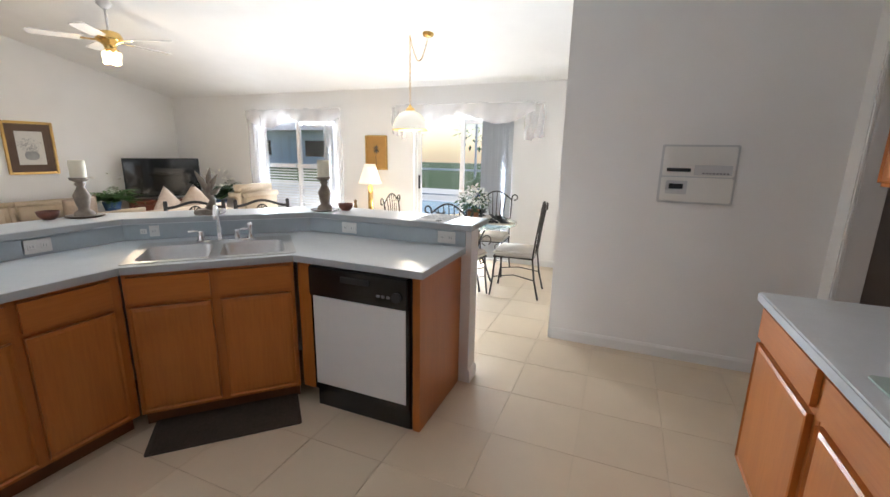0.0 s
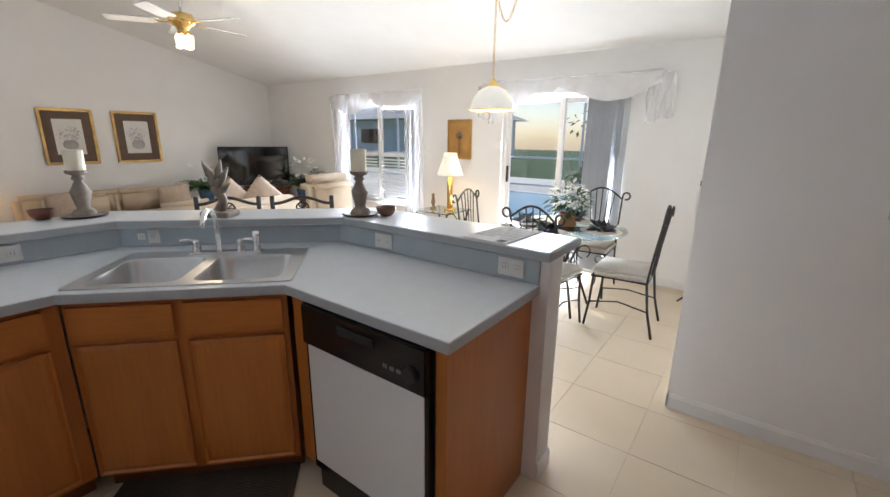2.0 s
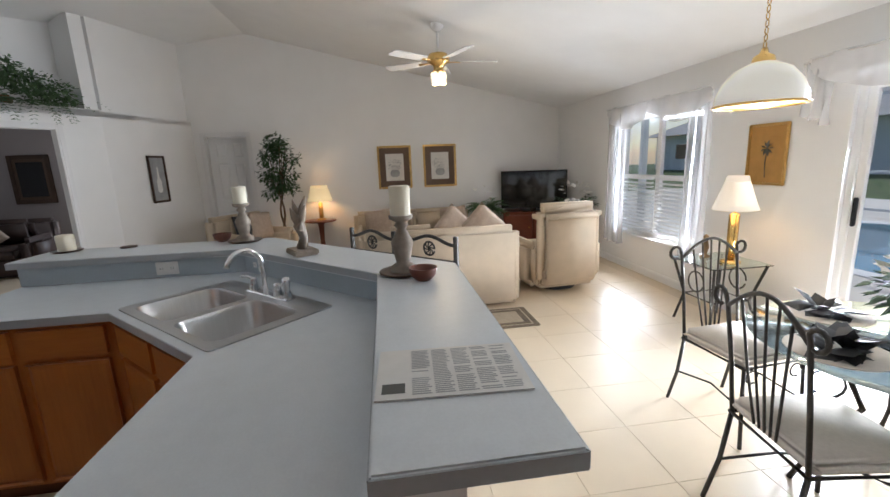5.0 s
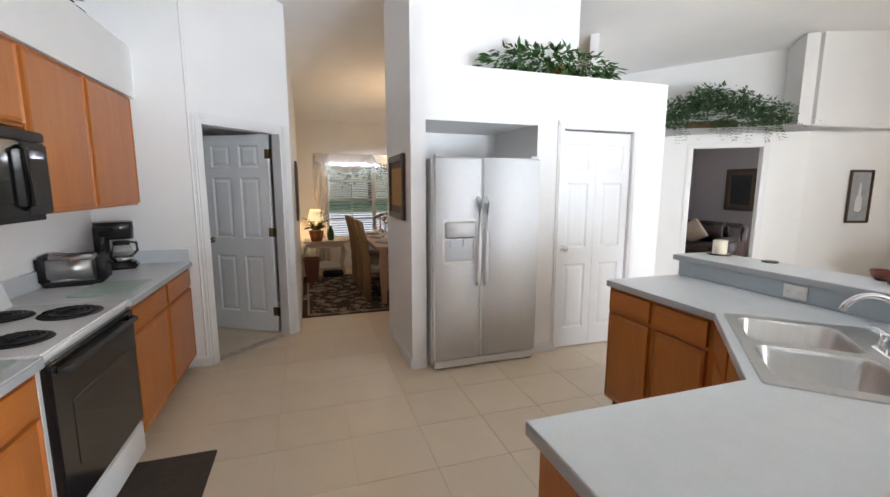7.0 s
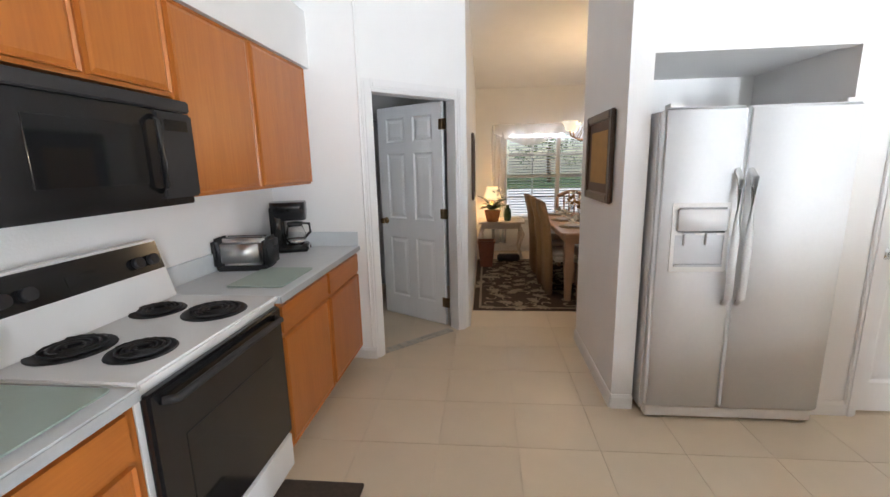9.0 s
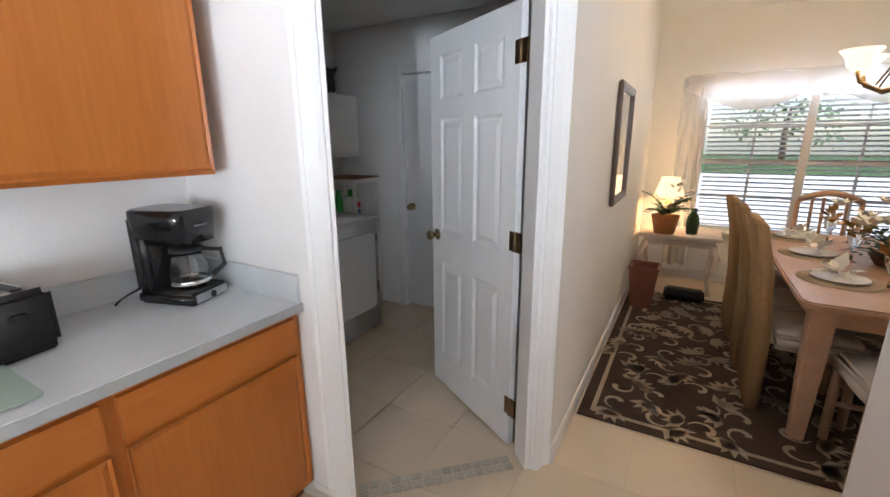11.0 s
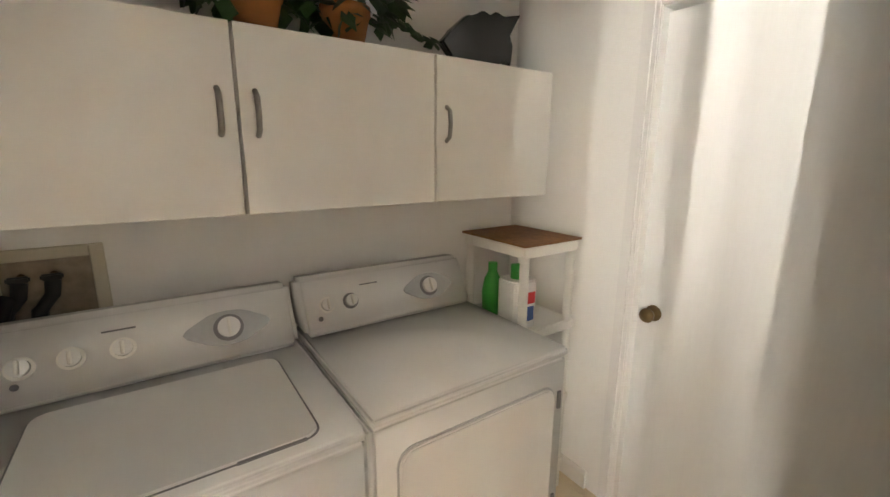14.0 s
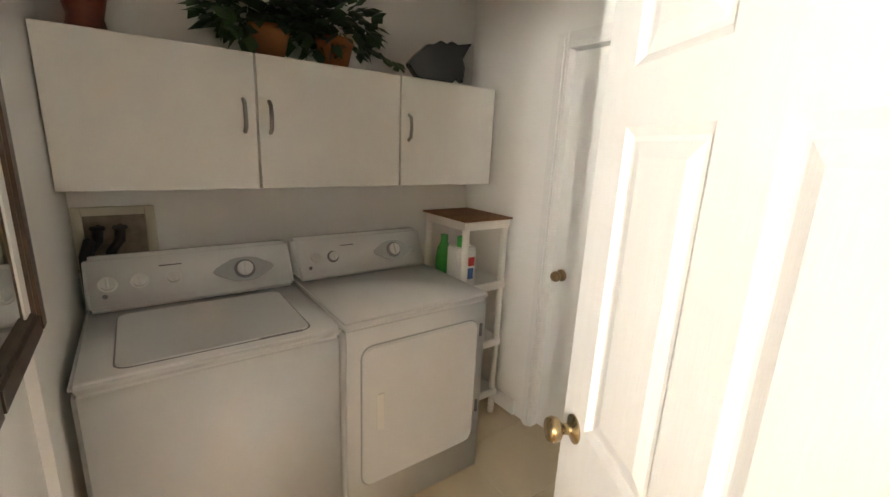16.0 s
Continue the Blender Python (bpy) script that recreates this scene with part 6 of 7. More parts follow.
for i in range(34):
    a, z = rng.uniform(0, 6.283), rng.uniform(1.08, 1.92)
    r = rng.uniform(0.05, 0.30) * (1 - abs(z - 1.45) / 0.75)
    leaves(bm, (r * math.cos(a), r * math.sin(a), z), 42, (0.13, 0.13, 0.09), 0.075, rng)
part("crown", bm, "leafdark", t)
t = thing("lamp_table", pose(-6.40, 1.93, 0), "round dark wood lamp table by the wall", "side table")
part("tabletop", lathe([(0, 0.60), (0.25, 0.60), (0.26, 0.61), (0.25, 0.625), (0, 0.625)], 28), "cherry", t)
part("pedestal", lathe([(0.2, 0), (0.18, 0.03), (0.05, 0.08), (0.035, 0.3), (0.05, 0.55), (0.1, 0.6)], 18), "cherry", t)
table_lamp(pose(-6.40, 1.95, 0.626), "wood and brass table lamp with a lit cream shade", 0.29, 0.20, 0.13, 0.24, "gold", "shade", 7)

# area rug by the loveseat
t = thing("small_rug", pose(-3.16, 3.70, 0.0, 0, 0, 0), "small tan rug with a dark greek border", "rug")
part("border", bx(0.02, 0.52, -0.30, 0.66, 0.001, 0.008, 0.002, 1), "rugbord", t)
part("field", bx(0.13, 0.41, -0.18, 0.54, 0.008, 0.0105, 0.001, 1), "rugtan", t)
part("inner_line", flat_with_holes(round_rect(0.06, 0.48, -0.25, 0.61, 0.004), [round_rect(0.075, 0.465, -0.235, 0.595, 0.004)], 0.008, 0.0095), "rugtan", t)

# bar stools with ironwork backs
def bar_stool(m):
    t = thing("bar_stool", m, "dark metal bar stool with a pinwheel back", "bar stool", "bar stools")
    for x in (-0.2, 0.2):
        part("back_post", bx(x - 0.014, x + 0.014, 0.18, 0.205, 0.0, 1.075, 0.004), "iron", t)
        part("leg", bx(x - 0.014, x + 0.014, -0.20, -0.172, 0.0, 0.66, 0.004), "iron", t)
    curve = [(-0.19 + 0.38 * i / 14, 0.192, 1.02 + 0.045 * math.sin(math.pi * i / 14) ** 2) for i in range(15)]
    part("top_rail", tube(curve, 0.011, 7), "iron", t)
    part("lower_rail", tube([(-0.19, 0.192, 0.92), (0.19, 0.192, 0.92)], 0.010, 7), "iron", t)
    bm = tube([(p[0], 0.192, p[2]) for p in arc(0, 0.988, 0.042, 0, 340, 18)], 0.006, 6)
    for i in range(8):
        a = i * math.pi / 4
        tube([(0, 0.192, 0.988), (0.02 * math.cos(a + 0.4), 0.192, 0.988 + 0.02 * math.sin(a + 0.4)), (0.04 * math.cos(a), 0.192, 0.988 + 0.04 * math.sin(a))], 0.0045, 5, bm)
    part("pinwheel", bm, "iron", t)
    for i in range(7):
        x = -0.15 + 0.05 * i
        part("back_bar", tube([(x, 0.192, 0.70), (x, 0.192, 0.92)], 0.006, 6), "iron", t)
    part("seat", pillow_box(-0.21, 0.21, -0.21, 0.20, 0.66, 0.72, 0.025, 0.003), "mat", t)
    part("foot_rail", tube([(-0.2, -0.186, 0.25), (0.2, -0.186, 0.25), (0.2, 0.19, 0.25), (-0.2, 0.19, 0.25)], 0.010, 6, closed=True), "iron", t)
    return t


s0 = bar_stool(pose(-1.86, 2.79, 0, 0, 0, 45) @ pose(0, 0.0, 0))
copy_thing(s0, pose(-1.52, 3.14, 0, 0, 0, 45))

# ceiling fan
fz = ceil_z(3.7)
t = thing("ceiling_fan", pose(-4.05, 3.70, 0), "white and brass ceiling fan with lit glass shades", "ceiling fan")
part("canopy", lathe([(0.07, fz + 0.02), (0.07, fz - 0.03), (0.03, fz - 0.07), (0, fz - 0.07)], 20), "white", t)
part("downrod", tube([(0, 0, fz - 0.05), (0, 0, 2.66)], 0.012, 8), "white", t)
part("motor", lathe([(0.03, 2.67), (0.10, 2.65), (0.125, 2.60), (0.12, 2.56), (0.06, 2.53), (0.05, 2.47), (0.07, 2.45), (0, 2.44)], 26), "brass", t)
for i in range(5):
    a = 72 * i + 20
    b = part("blade", prism(round_rect(0.20, 0.66, -0.065, 0.065, 0.03), -0.004, 0.004, 0.002), "white", t, m=pose(0, 0, 2.575, 10, 0, a))
    part("blade_iron", bx(0.09, 0.24, -0.018, 0.018, -0.012, -0.004, 0.003, 1), "brass", b)
for i in range(4):
    a = radians(90 * i + 30)
    bm = lathe([(0.025, 0.0), (0.04, -0.02), (0.055, -0.06), (0.075, -0.10)], 18)
    sh_ = part("glass_shade", bm, "bulb", t, m=Matrix.Translation((0.075 * math.cos(a), 0.075 * math.sin(a), 2.46)) @ Matrix.Rotation(radians(35), 4, Vector((math.sin(a), -math.cos(a), 0)) * -1))
    part("arm", tube([(0.03 * math.cos(a), 0.03 * math.sin(a), 2.47), (0.075 * math.cos(a), 0.075 * math.sin(a), 2.465)], 0.012, 8), "brass", t)
lamp("fan_bulb_light", "POINT", 20, pose(-4.05, 3.70, 2.28), (1, 0.78, 0.5), 0.08)
t = thing("smoke_detector", pose(-3.9, 1.72, ceil_z(1.72), 13, 0, 0), "round white smoke detector on the ceiling", "smoke detector")
part("case", lathe([(0.06, 0.01), (0.06, -0.02), (0.045, -0.035), (0, -0.037)], 20), "plastic", t)

# den, seen through its doorway
t = sofa("sofa", pose(-6.6, -3.2, 0, 0, 0, 100), 1.6, "dark leather sofa in the dim den")
for o in t.children:
    o.data.materials[0] = M["darksofa"]
throw_pillow(pose(-6.35, -3.0, 0.68, -15, 30, -80), 0.4)


# ---------------------------------------------------------------- dining room
t = thing("area_rug", pose(0, 0, 0), "dark brown rug with tan leaf scrolls", "rug")
part("field", bx(-2.2, 0.90, -4.1, -1.74, 0.001, 0.010, 0.002, 1), "rug", t)
part("border_line", flat_with_holes(round_rect(-2.14, 0.84, -4.04, -1.80, 0.01), [round_rect(-2.115, 0.815, -4.015, -1.825, 0.01)], 0.010, 0.0115), "rugtan", t)
bm = bmesh.new()
for i in range(14):
    for j in range(11):
        x, y = -2.02 + 0.21 * i + rng.uniform(-.03, .03), -3.93 + 0.2 * j + rng.uniform(-.03, .03)
        a = rng.uniform(0, 6.283)
        n0 = 9
        prev = None
        for k in range(n0):
            u = k / (n0 - 1)
            ang_ = a + 4.2 * u
            r = 0.02 + 0.06 * u
            c = Vector((x + r * math.cos(ang_), y + r * math.sin(ang_), 0.0116))
            o = Vector((math.cos(ang_), math.sin(ang_), 0)) * (0.017 * (1.2 - u))
            cur = (bm.verts.new(c - o), bm.verts.new(c + o))
            if prev:
                bm.faces.new((prev[0], prev[1], cur[1], cur[0]))
            prev = cur
        for k in range(5):
            d = Vector((math.cos(a + 4.2 + (k - 2) * 0.5), math.sin(a + 4.2 + (k - 2) * 0.5), 0))
            p = Vector((x + 0.1 * math.cos(a + 4.2), y + 0.1 * math.sin(a + 4.2), 0.0116))
            s_ = Vector((-d.y, d.x, 0)) * 0.026
            bm.faces.new([bm.verts.new(v) for v in (p, p + d * 0.05 + s_, p + d * 0.12, p + d * 0.05 - s_)])
tagged(part("leaf_scroll", bm, "rugtan", t), kind="stuff")
dt = thing("dining_table", pose(-0.58, -2.93, 0.011), "pale washed-wood dining table set for a meal", "table")
part("tabletop", prism(round_rect(-0.56, 0.56, -0.95, 0.95, 0.06), 0.72, 0.755, 0.008), "pale", dt)
part("apron", flat_with_holes(round_rect(-0.49, 0.49, -0.88, 0.88, 0.02), [round_rect(-0.46, 0.46, -0.85, 0.85, 0.02)], 0.63, 0.72), "pale", dt)
for x in (-0.46, 0.46):
    for y in (-0.85, 0.85):
        bm = bmesh.new()
        rings = [[bm.verts.new((x + a * r, y + b * r, z)) for a, b in ((-1, -1), (1, -1), (1, 1), (-1, 1))] for r, z in ((0.032, 0), (0.045, 0.4), (0.05, 0.72))]
        for p, q in zip(rings, rings[1:]):
            for i in range(4):
                bm.faces.new((p[i], p[(i + 1) % 4], q[(i + 1) % 4], q[i]))
        bm.faces.new(rings[0])
        part("leg", soften(bm, 0.006), "pale", dt)


def parsons(m):
    t = thing("dining_chair", m, "tall caramel upholstered dining chair at the table", "chair", "dining chairs")
    bm = bmesh.new()
    prof = [(0.20, 0.0), (0.205, 0.45), (0.24, 0.80), (0.30, 1.06)]
    f_, b_ = [], []
    for y, z in prof:
        w = 0.225 - 0.02 * max(0, z - 0.5)
        f_.append([bm.verts.new((x, y - 0.035, z)) for x in (-w, w)])
        b_.append([bm.verts.new((x, y + 0.035, z)) for x in (-w, w)])
    for a, b in ((f_, b_),):
        for i in range(3):
            bm.faces.new((a[i][0], a[i][1], a[i + 1][1], a[i + 1][0]))
            bm.faces.new((b[i][1], b[i][0], b[i + 1][0], b[i + 1][1]))
            bm.faces.new((a[i][0], a[i + 1][0], b[i + 1][0], b[i][0]))
            bm.faces.new((a[i][1], b[i][1], b[i + 1][1], a[i + 1][1]))
    bm.faces.new((f_[3][0], f_[3][1], b_[3][1], b_[3][0]))
    bm.faces.new((f_[0][0], b_[0][0], b_[0][1], f_[0][1]))
    part("backrest", soften(bm, 0.012, 3), "caramel", t)
    part("seat", pillow_box(-0.225, 0.225, -0.23, 0.17, 0.38, 0.48, 0.03, 0.004), "cushion", t)
    for x in (-0.19, 0.19):
        part("leg", tube([(x, -0.19, 0.0), (x, -0.19, 0.4)], 0.022, 8), "pale", t)
    part("stretcher", tube([(-0.19, -0.19, 0.2), (0.19, -0.19, 0.2)], 0.014, 6), "pale", t)
    return t


d0 = parsons(pose(-0.15, -2.46, 0.011, 0, 0, -90))
for x, y, r in ((-0.13, -2.96, -92), (-0.11, -3.46, -88), (-1.33, -2.55, 90), (-1.33, -3.4, 90), (-0.45, -1.97, 5)):
    copy_thing(d0, pose(x, y, 0.011, 0, 0, r))
t = thing("end_chair", pose(-0.6, -4.22, 0.011, 0, 0, 180), "washed-wood dining chair with arched slat back", "chair")
part("seat", pillow_box(-0.24, 0.24, -0.22, 0.2, 0.42, 0.48, 0.02), "cushion", t)
for x in (-0.22, 0.22):
    part("back_post", tube([(x, 0.2, 0.0), (x, 0.21, 0.5), (x, 0.26, 0.95)], 0.02, 8), "pale", t)
    part("leg", tube([(x, -0.2, 0), (x, -0.2, 0.42)], 0.02, 8), "pale", t)
part("top_rail", tube([(-0.22 + 0.44 * i / 10, 0.26, 0.95 + 0.07 * math.sin(math.pi * i / 10)) for i in range(11)], 0.028, 8), "pale", t)
for x in (-0.12, -0.04, 0.04, 0.12):
    part("slat", tube([(x, 0.21, 0.48), (x, 0.255, 0.98)], 0.013, 6), "pale", t)
for x, y in ((-0.25, -2.45), (-0.25, -3.05), (-0.25, -3.6), (-1.0, -2.5), (-1.0, -3.3)):
    t = thing("place_setting", pose(x, y, 0.767), "plate and napkin on a round woven placemat", "place setting", "dining place settings")
    part("placemat", lathe([(0, 0), (0.18, 0), (0.18, 0.004), (0, 0.004)], 28), "rugtan", t)
    part("plate", lathe([(0, 0.005), (0.07, 0.005), (0.125, 0.02), (0.12, 0.022), (0.065, 0.009), (0, 0.009)], 28), "white", t)
    bm = bmesh.new()
    leaves(bm, (0, 0, 0.05), 18, (0.04, 0.04, 0.02), 0.08, rng, -0.3, 0.7)
    part("napkin", bm, "petal", t)
    g = part("goblet", lathe([(0.035, 0.0), (0.008, 0.01), (0.007, 0.08), (0.03, 0.11), (0.042, 0.17), (0.036, 0.19)], 18, -0.16, 0.10), "glass", t)
    bm = bmesh.new()
    leaves(bm, (-0.16, 0.10, 0.18), 16, (0.03, 0.03, 0.05), 0.07, rng, -0.6, 0.8)
    part("goblet_napkin", bm, "ochre", t)
t = thing("centrepiece", pose(-0.62, -2.95, 0.767), "white lily centrepiece on the dining table", "flowers")
part("bowl", lathe([(0, 0), (0.10, 0), (0.14, 0.06), (0.12, 0.06), (0, 0.04)], 20), "wicker", t)
bm = bmesh.new()
for i in range(26):
    frond(bm, (0, 0, 0.05), rng.uniform(0, 6.283), rng.uniform(0.2, 0.36), rng, rng.uniform(0.3, 2.2), 0.09, 5)
part("foliage", bm, "leafdark", t)
bm = bmesh.new()
for i in range(15):
    p = Vector((rng.uniform(-.25, .25), rng.uniform(-.25, .25), rng.uniform(0.16, 0.36)))
    for k in range(6):
        one_leaf(bm, p, Vector((math.cos(k * 1.05), math.sin(k * 1.05), 0.6)).normalized(), 0.09, 0.5, rng)
part("blossom", bm, "petal", t)
t = thing("console_table", pose(0.52, -4.42, 0), "white-washed side table with cabriole legs", "side table")
part("tabletop", prism(round_rect(-0.36, 0.36, -0.28, 0.28, 0.04), 0.56, 0.595, 0.006), "chalk", t)
part("apron", bx(-0.31, 0.31, -0.23, 0.23, 0.48, 0.56, 0.01), "chalk", t)
for x in (-1, 1):
    for y in (-1, 1):
        part("leg", tube([(x * 0.29, y * 0.21, 0.5), (x * 0.33, y * 0.25, 0.40), (x * 0.28, y * 0.2, 0.15), (x * 0.31, y * 0.23, 0.015)], [0.03, 0.034, 0.018, 0.022], 8), "chalk", t)
table_lamp(pose(0.66, -4.50, 0.596), "table lamp with a lit pleated amber shade", 0.30, 0.15, 0.085, 0.20, "bronze", "shade", 7)
potted("orchid_plant", pose(0.66, -4.24, 0.596), "leafy plant with pale blooms in a terracotta pot", 16, 0.30, 1.6, 0.10, "leafdark", 12, "terracotta")
t = thing("bottle_vase", pose(0.42, -4.32, 0.596), "dark green glazed bottle vase on the side table", "vase")
part("body", lathe([(0, 0), (0.05, 0), (0.06, 0.10), (0.05, 0.17), (0.025, 0.21), (0.03, 0.25), (0, 0.25)], 18), "leafdark", t)
t = thing("waste_basket", pose(0.76, -3.68, 0.011), "reddish brown tapered waste basket by the wall", "waste basket")
bm = bmesh.new()
rings = [[bm.verts.new((a * r, b * r, z)) for a, b in ((-1, -1), (1, -1), (1, 1), (-1, 1))] for r, z in ((0.085, 0), (0.12, 0.36), (0.128, 0.365), (0.128, 0.385), (0.11, 0.385), (0.08, 0.02))]
for p, q in zip(rings, rings[1:]):
    for i in range(4):
        bm.faces.new((p[i], p[(i + 1) % 4], q[(i + 1) % 4], q[i]))
bm.faces.new(rings[0])
part("bin", bm, "redwood", t)
t = thing("foot_heater", pose(0.42, -4.02, 0.0), "low black box on the floor under the side table", "box")
part("case", bx(-0.17, 0.17, -0.08, 0.08, 0.012, 0.11, 0.02, 3), "matblack", t)
t = thing("chandelier", pose(-0.50, -2.95, 0), "bronze chandelier with alabaster glass shades, lit", "chandelier")
cz = ceil_z(-2.95)
part("stem", lathe([(0, 1.70), (0.02, 1.72), (0.05, 1.77), (0.02, 1.81), (0.014, 1.95), (0.05, 2.05), (0.02, 2.12), (0.012, 2.2), (0.012, cz)], 16), "bronze", t)
part("canopy", lathe([(0.065, cz + 0.02), (0.065, cz - 0.02), (0.0, cz - 0.05)], 18), "bronze", t)
for i in range(5):
    a = radians(72 * i + 18)
    c, s = math.cos(a), math.sin(a)
    part("arm", tube([(0.03 * c, 0.03 * s, 1.78), (0.15 * c, 0.15 * s, 1.75), (0.26 * c, 0.26 * s, 1.80), (0.28 * c, 0.28 * s, 1.86)], 0.010, 7), "bronze", t)
    part("brace", tube([(0.02 * c, 0.02 * s, 2.15), (0.08 * c, 0.08 * s, 1.95), (0.18 * c, 0.18 * s, 1.78)], 0.006, 6), "bronze", t)
    part("glass_shade", lathe([(0.03, 1.86), (0.05, 1.88), (0.065, 1.93), (0.095, 1.965), (0.09, 1.967), (0.055, 1.93), (0.0, 1.875)], 20, 0.28 * c, 0.28 * s), "alab", t)
lamp("chandelier_bulb_light", "POINT", 24, pose(-0.50, -2.95, 2.12), (1, 0.66, 0.34), 0.15)

# ---------------------------------------------------------------- laundry small things
t = thing("detergent_bottle", pose(2.985, -2.30, 0.846) @ Matrix.Diagonal((1.2, 1.15, 1.2, 1)), "white detergent bottle with green cap and red label", "bottle")
part("body", prism(round_rect(-0.05, 0.05, -0.06, 0.06, 0.03), 0, 0.17, 0.012), "white", t)
part("cap", lathe([(0.025, 0.17), (0.025, 0.215), (0.0, 0.22)], 14), "green", t)
part("label_panel", bx(-0.0535, -0.05, -0.035, 0.04, 0.09, 0.13, 0.001, 1), "red", t)
part("label_panel", bx(-0.0535, -0.05, -0.03, 0.035, 0.03, 0.08, 0.001, 1), "blue", t)
part("grip", tube([(0, -0.03, 0.18), (0, -0.075, 0.15), (0, -0.075, 0.09), (0, -0.055, 0.07)], 0.010, 8), "white", t)
t = thing("detergent_bottle", pose(3.10, -2.265, 0.846), "green plastic bottle on the shelf", "bottle")
part("body", lathe([(0, 0), (0.04, 0), (0.045, 0.12), (0.035, 0.18), (0.02, 0.21), (0.02, 0.25), (0, 0.25)], 18), "green", t)
t = thing("washer_outlet_box", facing((3.398, -0.70), 180) @ pose(0, 0, 1.055), "beige recessed washer outlet box with black hoses", "outlet box")
for a, b, c, d in ((0.0, 0.035, -0.04, 0.22), (0.235, 0.27, -0.04, 0.22), (0.035, 0.235, -0.04, 0.01), (0.035, 0.235, 0.185, 0.22)):
    part("bezel", bx(a, b, -0.012, 0, c, d, 0.003, 1), "beigebox", t)
part("recess", bx(0.035, 0.235, -0.003, 0, 0.01, 0.185), "stonewood", t)
for x in (0.08, 0.15):
    v = part("valve", tube([(x, -0.004, 0.14), (x, -0.03, 0.14), (x, -0.032, 0.12)], 0.010, 8), "oldbrass", t)
    part("tap", bx(x - 0.025, x + 0.025, -0.05, -0.036, 0.132, 0.15, 0.004), "matblack", v)
    part("hose", tube([(x, -0.034, 0.13), (x - 0.005, -0.045, 0.09), (x - 0.035, -0.055, 0.05), (x - 0.05, -0.055, -0.04), (x - 0.05, -0.05, -0.14)], 0.019, 8), "matblack", v)
part("drain_hose", tube([(0.05, -0.006, 0.06), (0.05, -0.06, 0.09), (0.035, -0.075, 0.04), (0.03, -0.06, -0.14)], 0.021, 8), "matblack", t)
for y, s in ((-1.70, 1.0), (-1.42, 0.95)):
    t = thing("pothos_plant", pose(3.22, y, 1.879), "trailing green pothos in a terracotta pot on the cabinet", "plant", "cabinet plants")
    part("pot", lathe([(0, 0), (0.055, 0), (0.078, 0.10), (0.082, 0.10), (0.082, 0.125), (0.07, 0.125), (0, 0.10)], 20), "terracotta", t)
    bm = bmesh.new()
    leaves(bm, (0.0, 0.03, 0.19), 300, (0.13, 0.24, 0.13), 0.075, rng, 0.2, 0.75)
    if y < -1.6:
        for j in range(14):
            one_leaf(bm, Vector((-0.09 + rng.uniform(-.02, .02), -0.10 - 0.014 * j, 0.10 - 0.004 * j)), Vector((-0.5, rng.uniform(-.6, .3), -0.5)).normalized(), 0.06, 0.8, rng)
    part("foliage", bm, "leafdark", t)
t = thing("fish_ornament", pose(3.22, -2.27, 1.879), "black carved fish ornament on top of the cabinet", "ornament")
bm = prism([(u - 0.2, v * 0.75) for u, v in [(0.0, 0.10), (0.05, 0.03), (0.12, 0.0), (0.26, 0.0), (0.31, 0.07), (0.35, 0.03), (0.36, 0.14), (0.33, 0.19), (0.40, 0.31), (0.30, 0.27), (0.27, 0.30), (0.23, 0.26), (0.20, 0.29), (0.16, 0.25), (0.12, 0.25), (0.05, 0.17)]], -0.02, 0.02, 0.006)
bm.transform(Matrix(((0, 0, 1, 0), (-1, 0, 0, 0), (0, 1, 0, 0), (0, 0, 0, 1))))
part("body", bm, "black", t)
t = thing("dark_vase", pose(3.22, -0.84, 1.879), "dark maroon vase on top of the cabinet", "vase")
part("body", lathe([(0, 0), (0.06, 0), (0.05, 0.05), (0.075, 0.16), (0.05, 0.26), (0.06, 0.30), (0, 0.29)], 20), "cherry", t)

# ---------------------------------------------------------------- outdoors
# invented pale slab, put there so the view past the dining window is brighter
tagged(part("driveway", bx(-25, 25, -24, -5.6, -0.12, -0.09), "deck"), "pale concrete ground added to brighten the dining window view", "driveway", kind="structure")
pool = thing("swimming_pool", pose(0, 0, 0), "blue swimming pool in the deck", "pool", kind="structure")
part("water", prism(round_rect(-6.5, 0.5, 8.8, 12.6, 0.8), -0.029, -0.022), "pool", pool)
part("coping", flat_with_holes(round_rect(-6.75, 0.75, 8.55, 12.85, 0.9), [round_rect(-6.5, 0.5, 8.8, 12.6, 0.8)], -0.029, -0.012), "cage", pool)
cage = thing("pool_cage", pose(0, 0, 0), "white aluminium pool screen cage", "screen cage")
for i in range(9):
    x = -13 + i * 2.4
    part("post", bx(x - 0.03, x + 0.03, 13.97, 14.03, -0.03, 2.6), "cage", cage)
    part("rafter", tube([(x, 14, 2.6), (x, 11, 3.6), (x, 6.6, 3.6)], 0.035, 6), "cage", cage)
for z in (0.05, 0.9, 2.6):
    part("rail", bx(-13, 6.2, 13.975, 14.025, z - 0.03, z + 0.03), "cage", cage)
for y, z in ((12.5, 3.1), (11, 3.6), (9, 3.6)):
    part("purlin", tube([(-13, y, z), (6.2, y, z)], 0.03, 6), "cage", cage)
roof = thing("patio_roof", pose(0, 0, 0), "white patio roof outside the living room", "roof")
part("slab", bx(-8.5, -2.35, 6.36, 9.0, 2.30, 2.42), "cage", roof)
for x in (-8.2, -4.9):
    part("column", bx(x - 0.06, x + 0.06, 8.8, 8.92, -0.03, 2.30), "cage", roof)
house = thing("neighbour_house", pose(-9, 4, 0), "pale neighbouring house with a grey roof", "house")
part("wall", bx(-30, -9, 26, 34, -0.12, 3.0), "cage", house)
bm = bmesh.new()
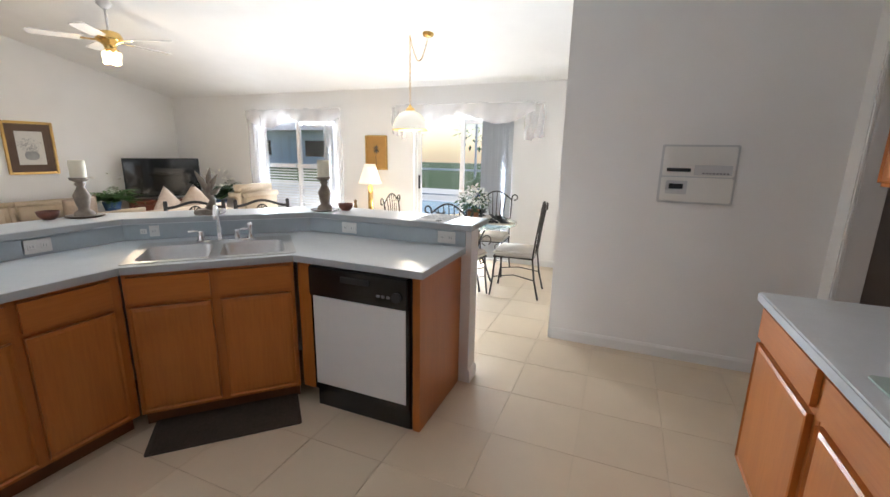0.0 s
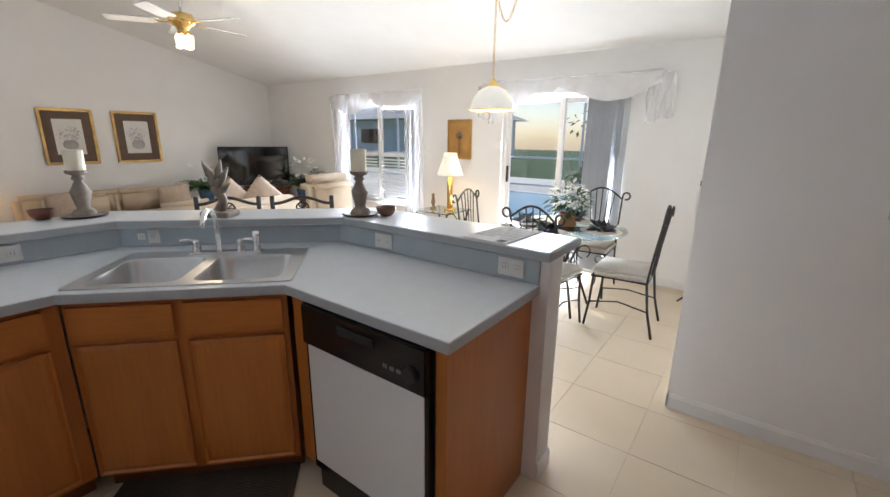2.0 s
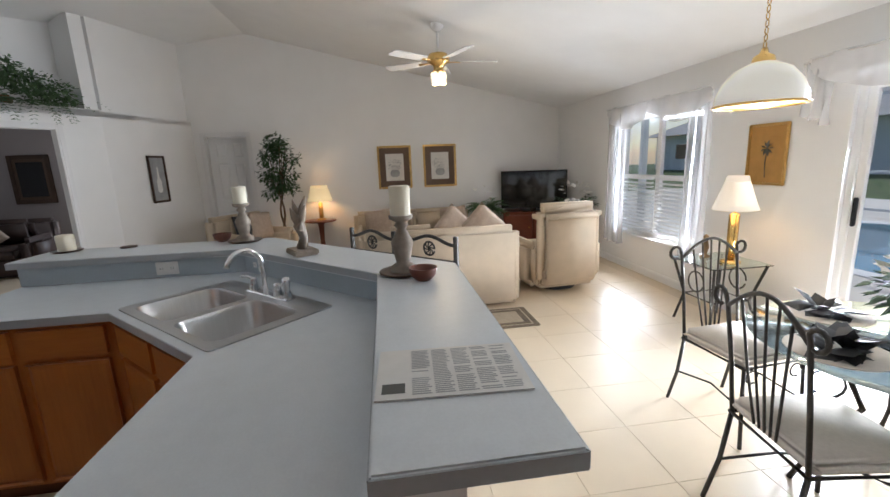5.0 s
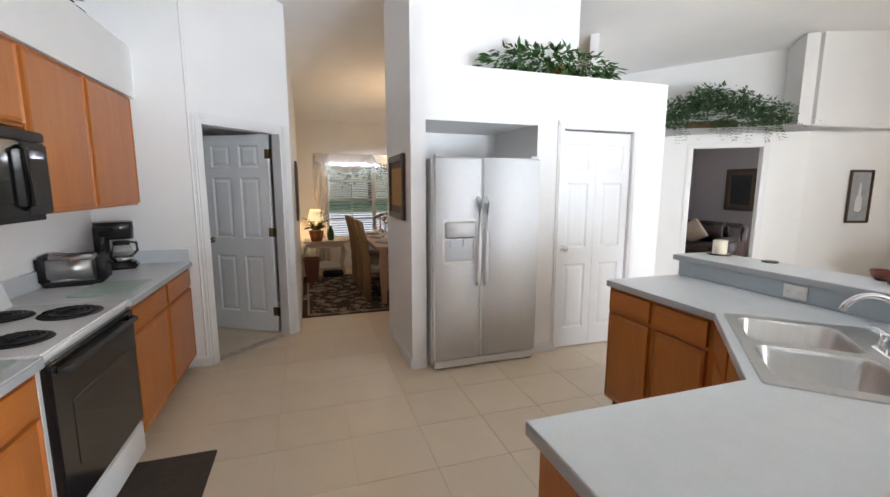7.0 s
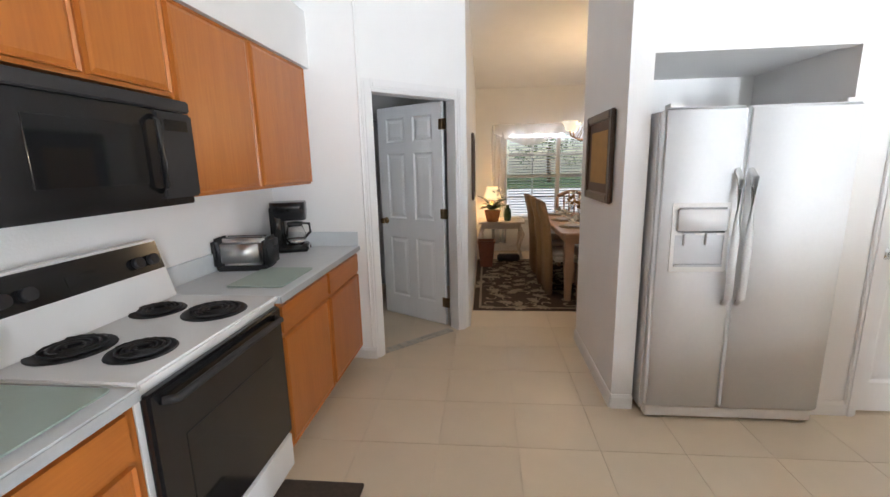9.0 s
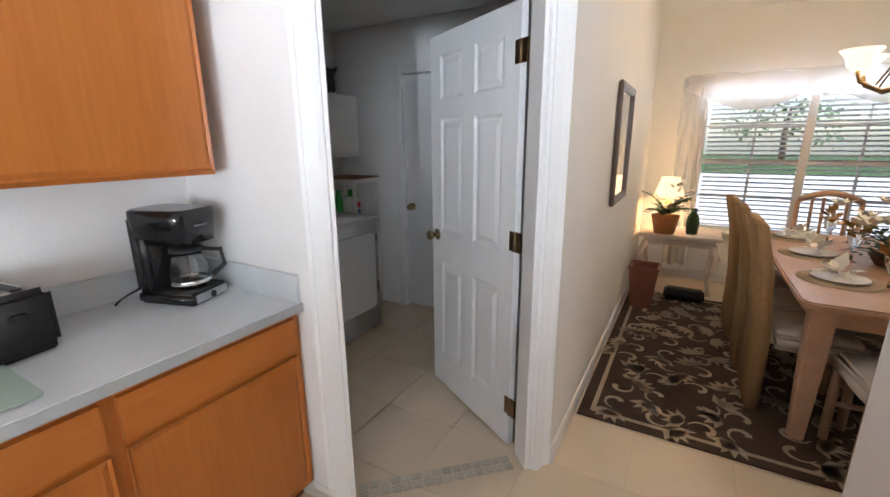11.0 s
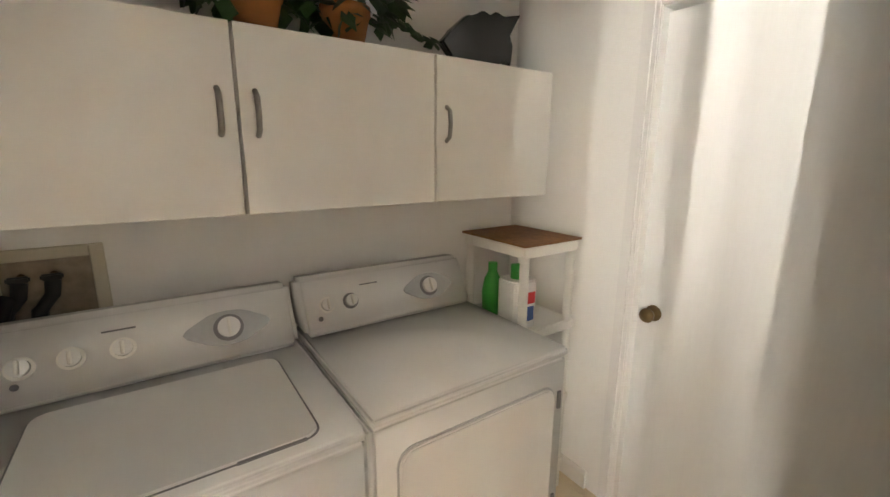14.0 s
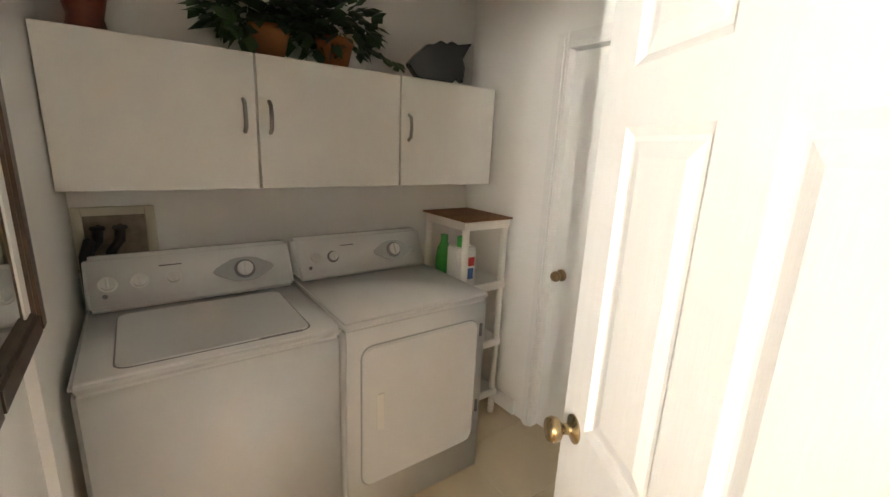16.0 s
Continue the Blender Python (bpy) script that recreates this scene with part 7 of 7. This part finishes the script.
vs = [bm.verts.new(p) for p in ((-31, 25, 3.0), (-8, 25, 3.0), (-8, 35, 3.0), (-31, 35, 3.0), (-26, 30, 5.2), (-13, 30, 5.2))]
for f in ((0, 1, 5, 4), (1, 2, 5), (2, 3, 4, 5), (3, 0, 4), (3, 2, 1, 0)):
    bm.faces.new([vs[i] for i in f])
part("roof", bm, "roof", house)
for x in (-27, -21, -15):
    w = part("window", bx(x, x + 2.2, 25.95, 26.0, 0.9, 2.2), "glassblack", house)
    part("frame", bx(x - 0.1, x + 2.3, 25.97, 26.0, 0.8, 0.9), "cage", w)


def broad_tree(x, y, h, r):
    t = thing("tree", pose(x, y, -0.12), "leafy green garden tree", "tree", "garden trees")
    part("trunk", tube([(0, 0, 0), (0.1, 0, h * 0.3), (0.0, 0.1, h * 0.6)], [0.2, 0.15, 0.08], 8), "bark", t)
    bm = bmesh.new()
    for i in range(26):
        a, rr = rng.uniform(0, 6.283), rng.uniform(0, r)
        leaves(bm, (rr * math.cos(a), rr * math.sin(a), h * rng.uniform(0.35, 0.95)), 36, (r * 0.4, r * 0.4, r * 0.3), 0.42, rng)
    part("crown", bm, "leaf", t)


for x, y, h, r in ((-5, 27, 7, 3), (1.5, 24, 6, 2.6), (6, 29, 8, 3.4), (-1.5, 33, 9, 4), (10, 24, 6, 3), (-4.5, -34, 6, 3), (5.5, -36, 6, 3)):
    broad_tree(x, y, h, r)


def palm(x, y, h, pot):
    t = thing("palm", pose(x, y, -0.03), "palm with arching fronds by the pool", "palm tree", "patio palms")
    if pot:
        part("pot", lathe([(0, 0), (0.2, 0), (0.27, 0.42), (0.23, 0.42), (0, 0.36)], 20), "cobalt", t)
    part("trunk", tube([(0, 0, 0.02), (0.04, 0, h * 0.5), (0, 0, h)], [0.10, 0.07, 0.06], 8), "bark", t)
    bm = bmesh.new()
    for i in range(20):
        frond(bm, (0, 0, h), i * 0.63, rng.uniform(0.8, 1.2) * (0.7 + 0.2 * h), rng, rng.uniform(0.4, 1.6), 0.34, 12)
    part("fronds", bm, "leaf", t)


palm(-1.7, 13.3, 1.9, False)
palm(-2.9, 13.3, 0.5, True)
palm(-1.9, 16.5, 2.6, False)

# ---------------------------------------------------------------- floor tiles
PITCH, GAP = 0.43, 0.0026
TX, TY = 0.165, 0.42
tile_me = None
near, far = [], bmesh.new()
for i in range(-19, 9):
    for j in range(-13, 14):
        x, y = TX + i * PITCH, TY + j * PITCH
        if not (-7.7 < x < 3.3 and -4.95 < y < 5.85):
            continue
        if -2.3 < x < 2.4 and -1.6 < y < 5.6:
            near.append((x, y))
        else:
            add_box(far, x + GAP / 2, x + PITCH - GAP / 2, y + GAP / 2, y + PITCH - GAP / 2, -0.004, 0.0)
for x, y in near:
    if tile_me is None:
        o = part("tile", soften(bx(GAP / 2, PITCH - GAP / 2, GAP / 2, PITCH - GAP / 2, -0.004, 0.0), 0.0), "tile", slab)
        tile_me = o.data
    else:
        o = new("tile", tile_me)
        o.parent = slab
    o.location = (x, y, 0)
tagged(part("far_tiles", far, "tile", slab), kind="stuff")
# small stones set across the laundry threshold
th = thing("threshold", pose(0, 0, 0), "strip of small tumbled stones across the doorway", "threshold", kind="structure")
me = None
for i in range(15):
    for j in range(2):
        p = O0 + dd * (0.03 + 0.048 * i) + dn * (0.008 + 0.048 * j)
        q = Matrix.Translation((p.x, p.y, 0.0)) @ Matrix.Rotation(math.atan2(dd.y, dd.x), 4, "Z")
        if me is None:
            me = part("stone", bx(0.002, 0.044, 0.002, 0.044, 0.0005, 0.005, 0.003, 1), "stone", th, m=q).data
        else:
            o = new("stone", me)
            o.parent = th
            o.matrix_basis = q
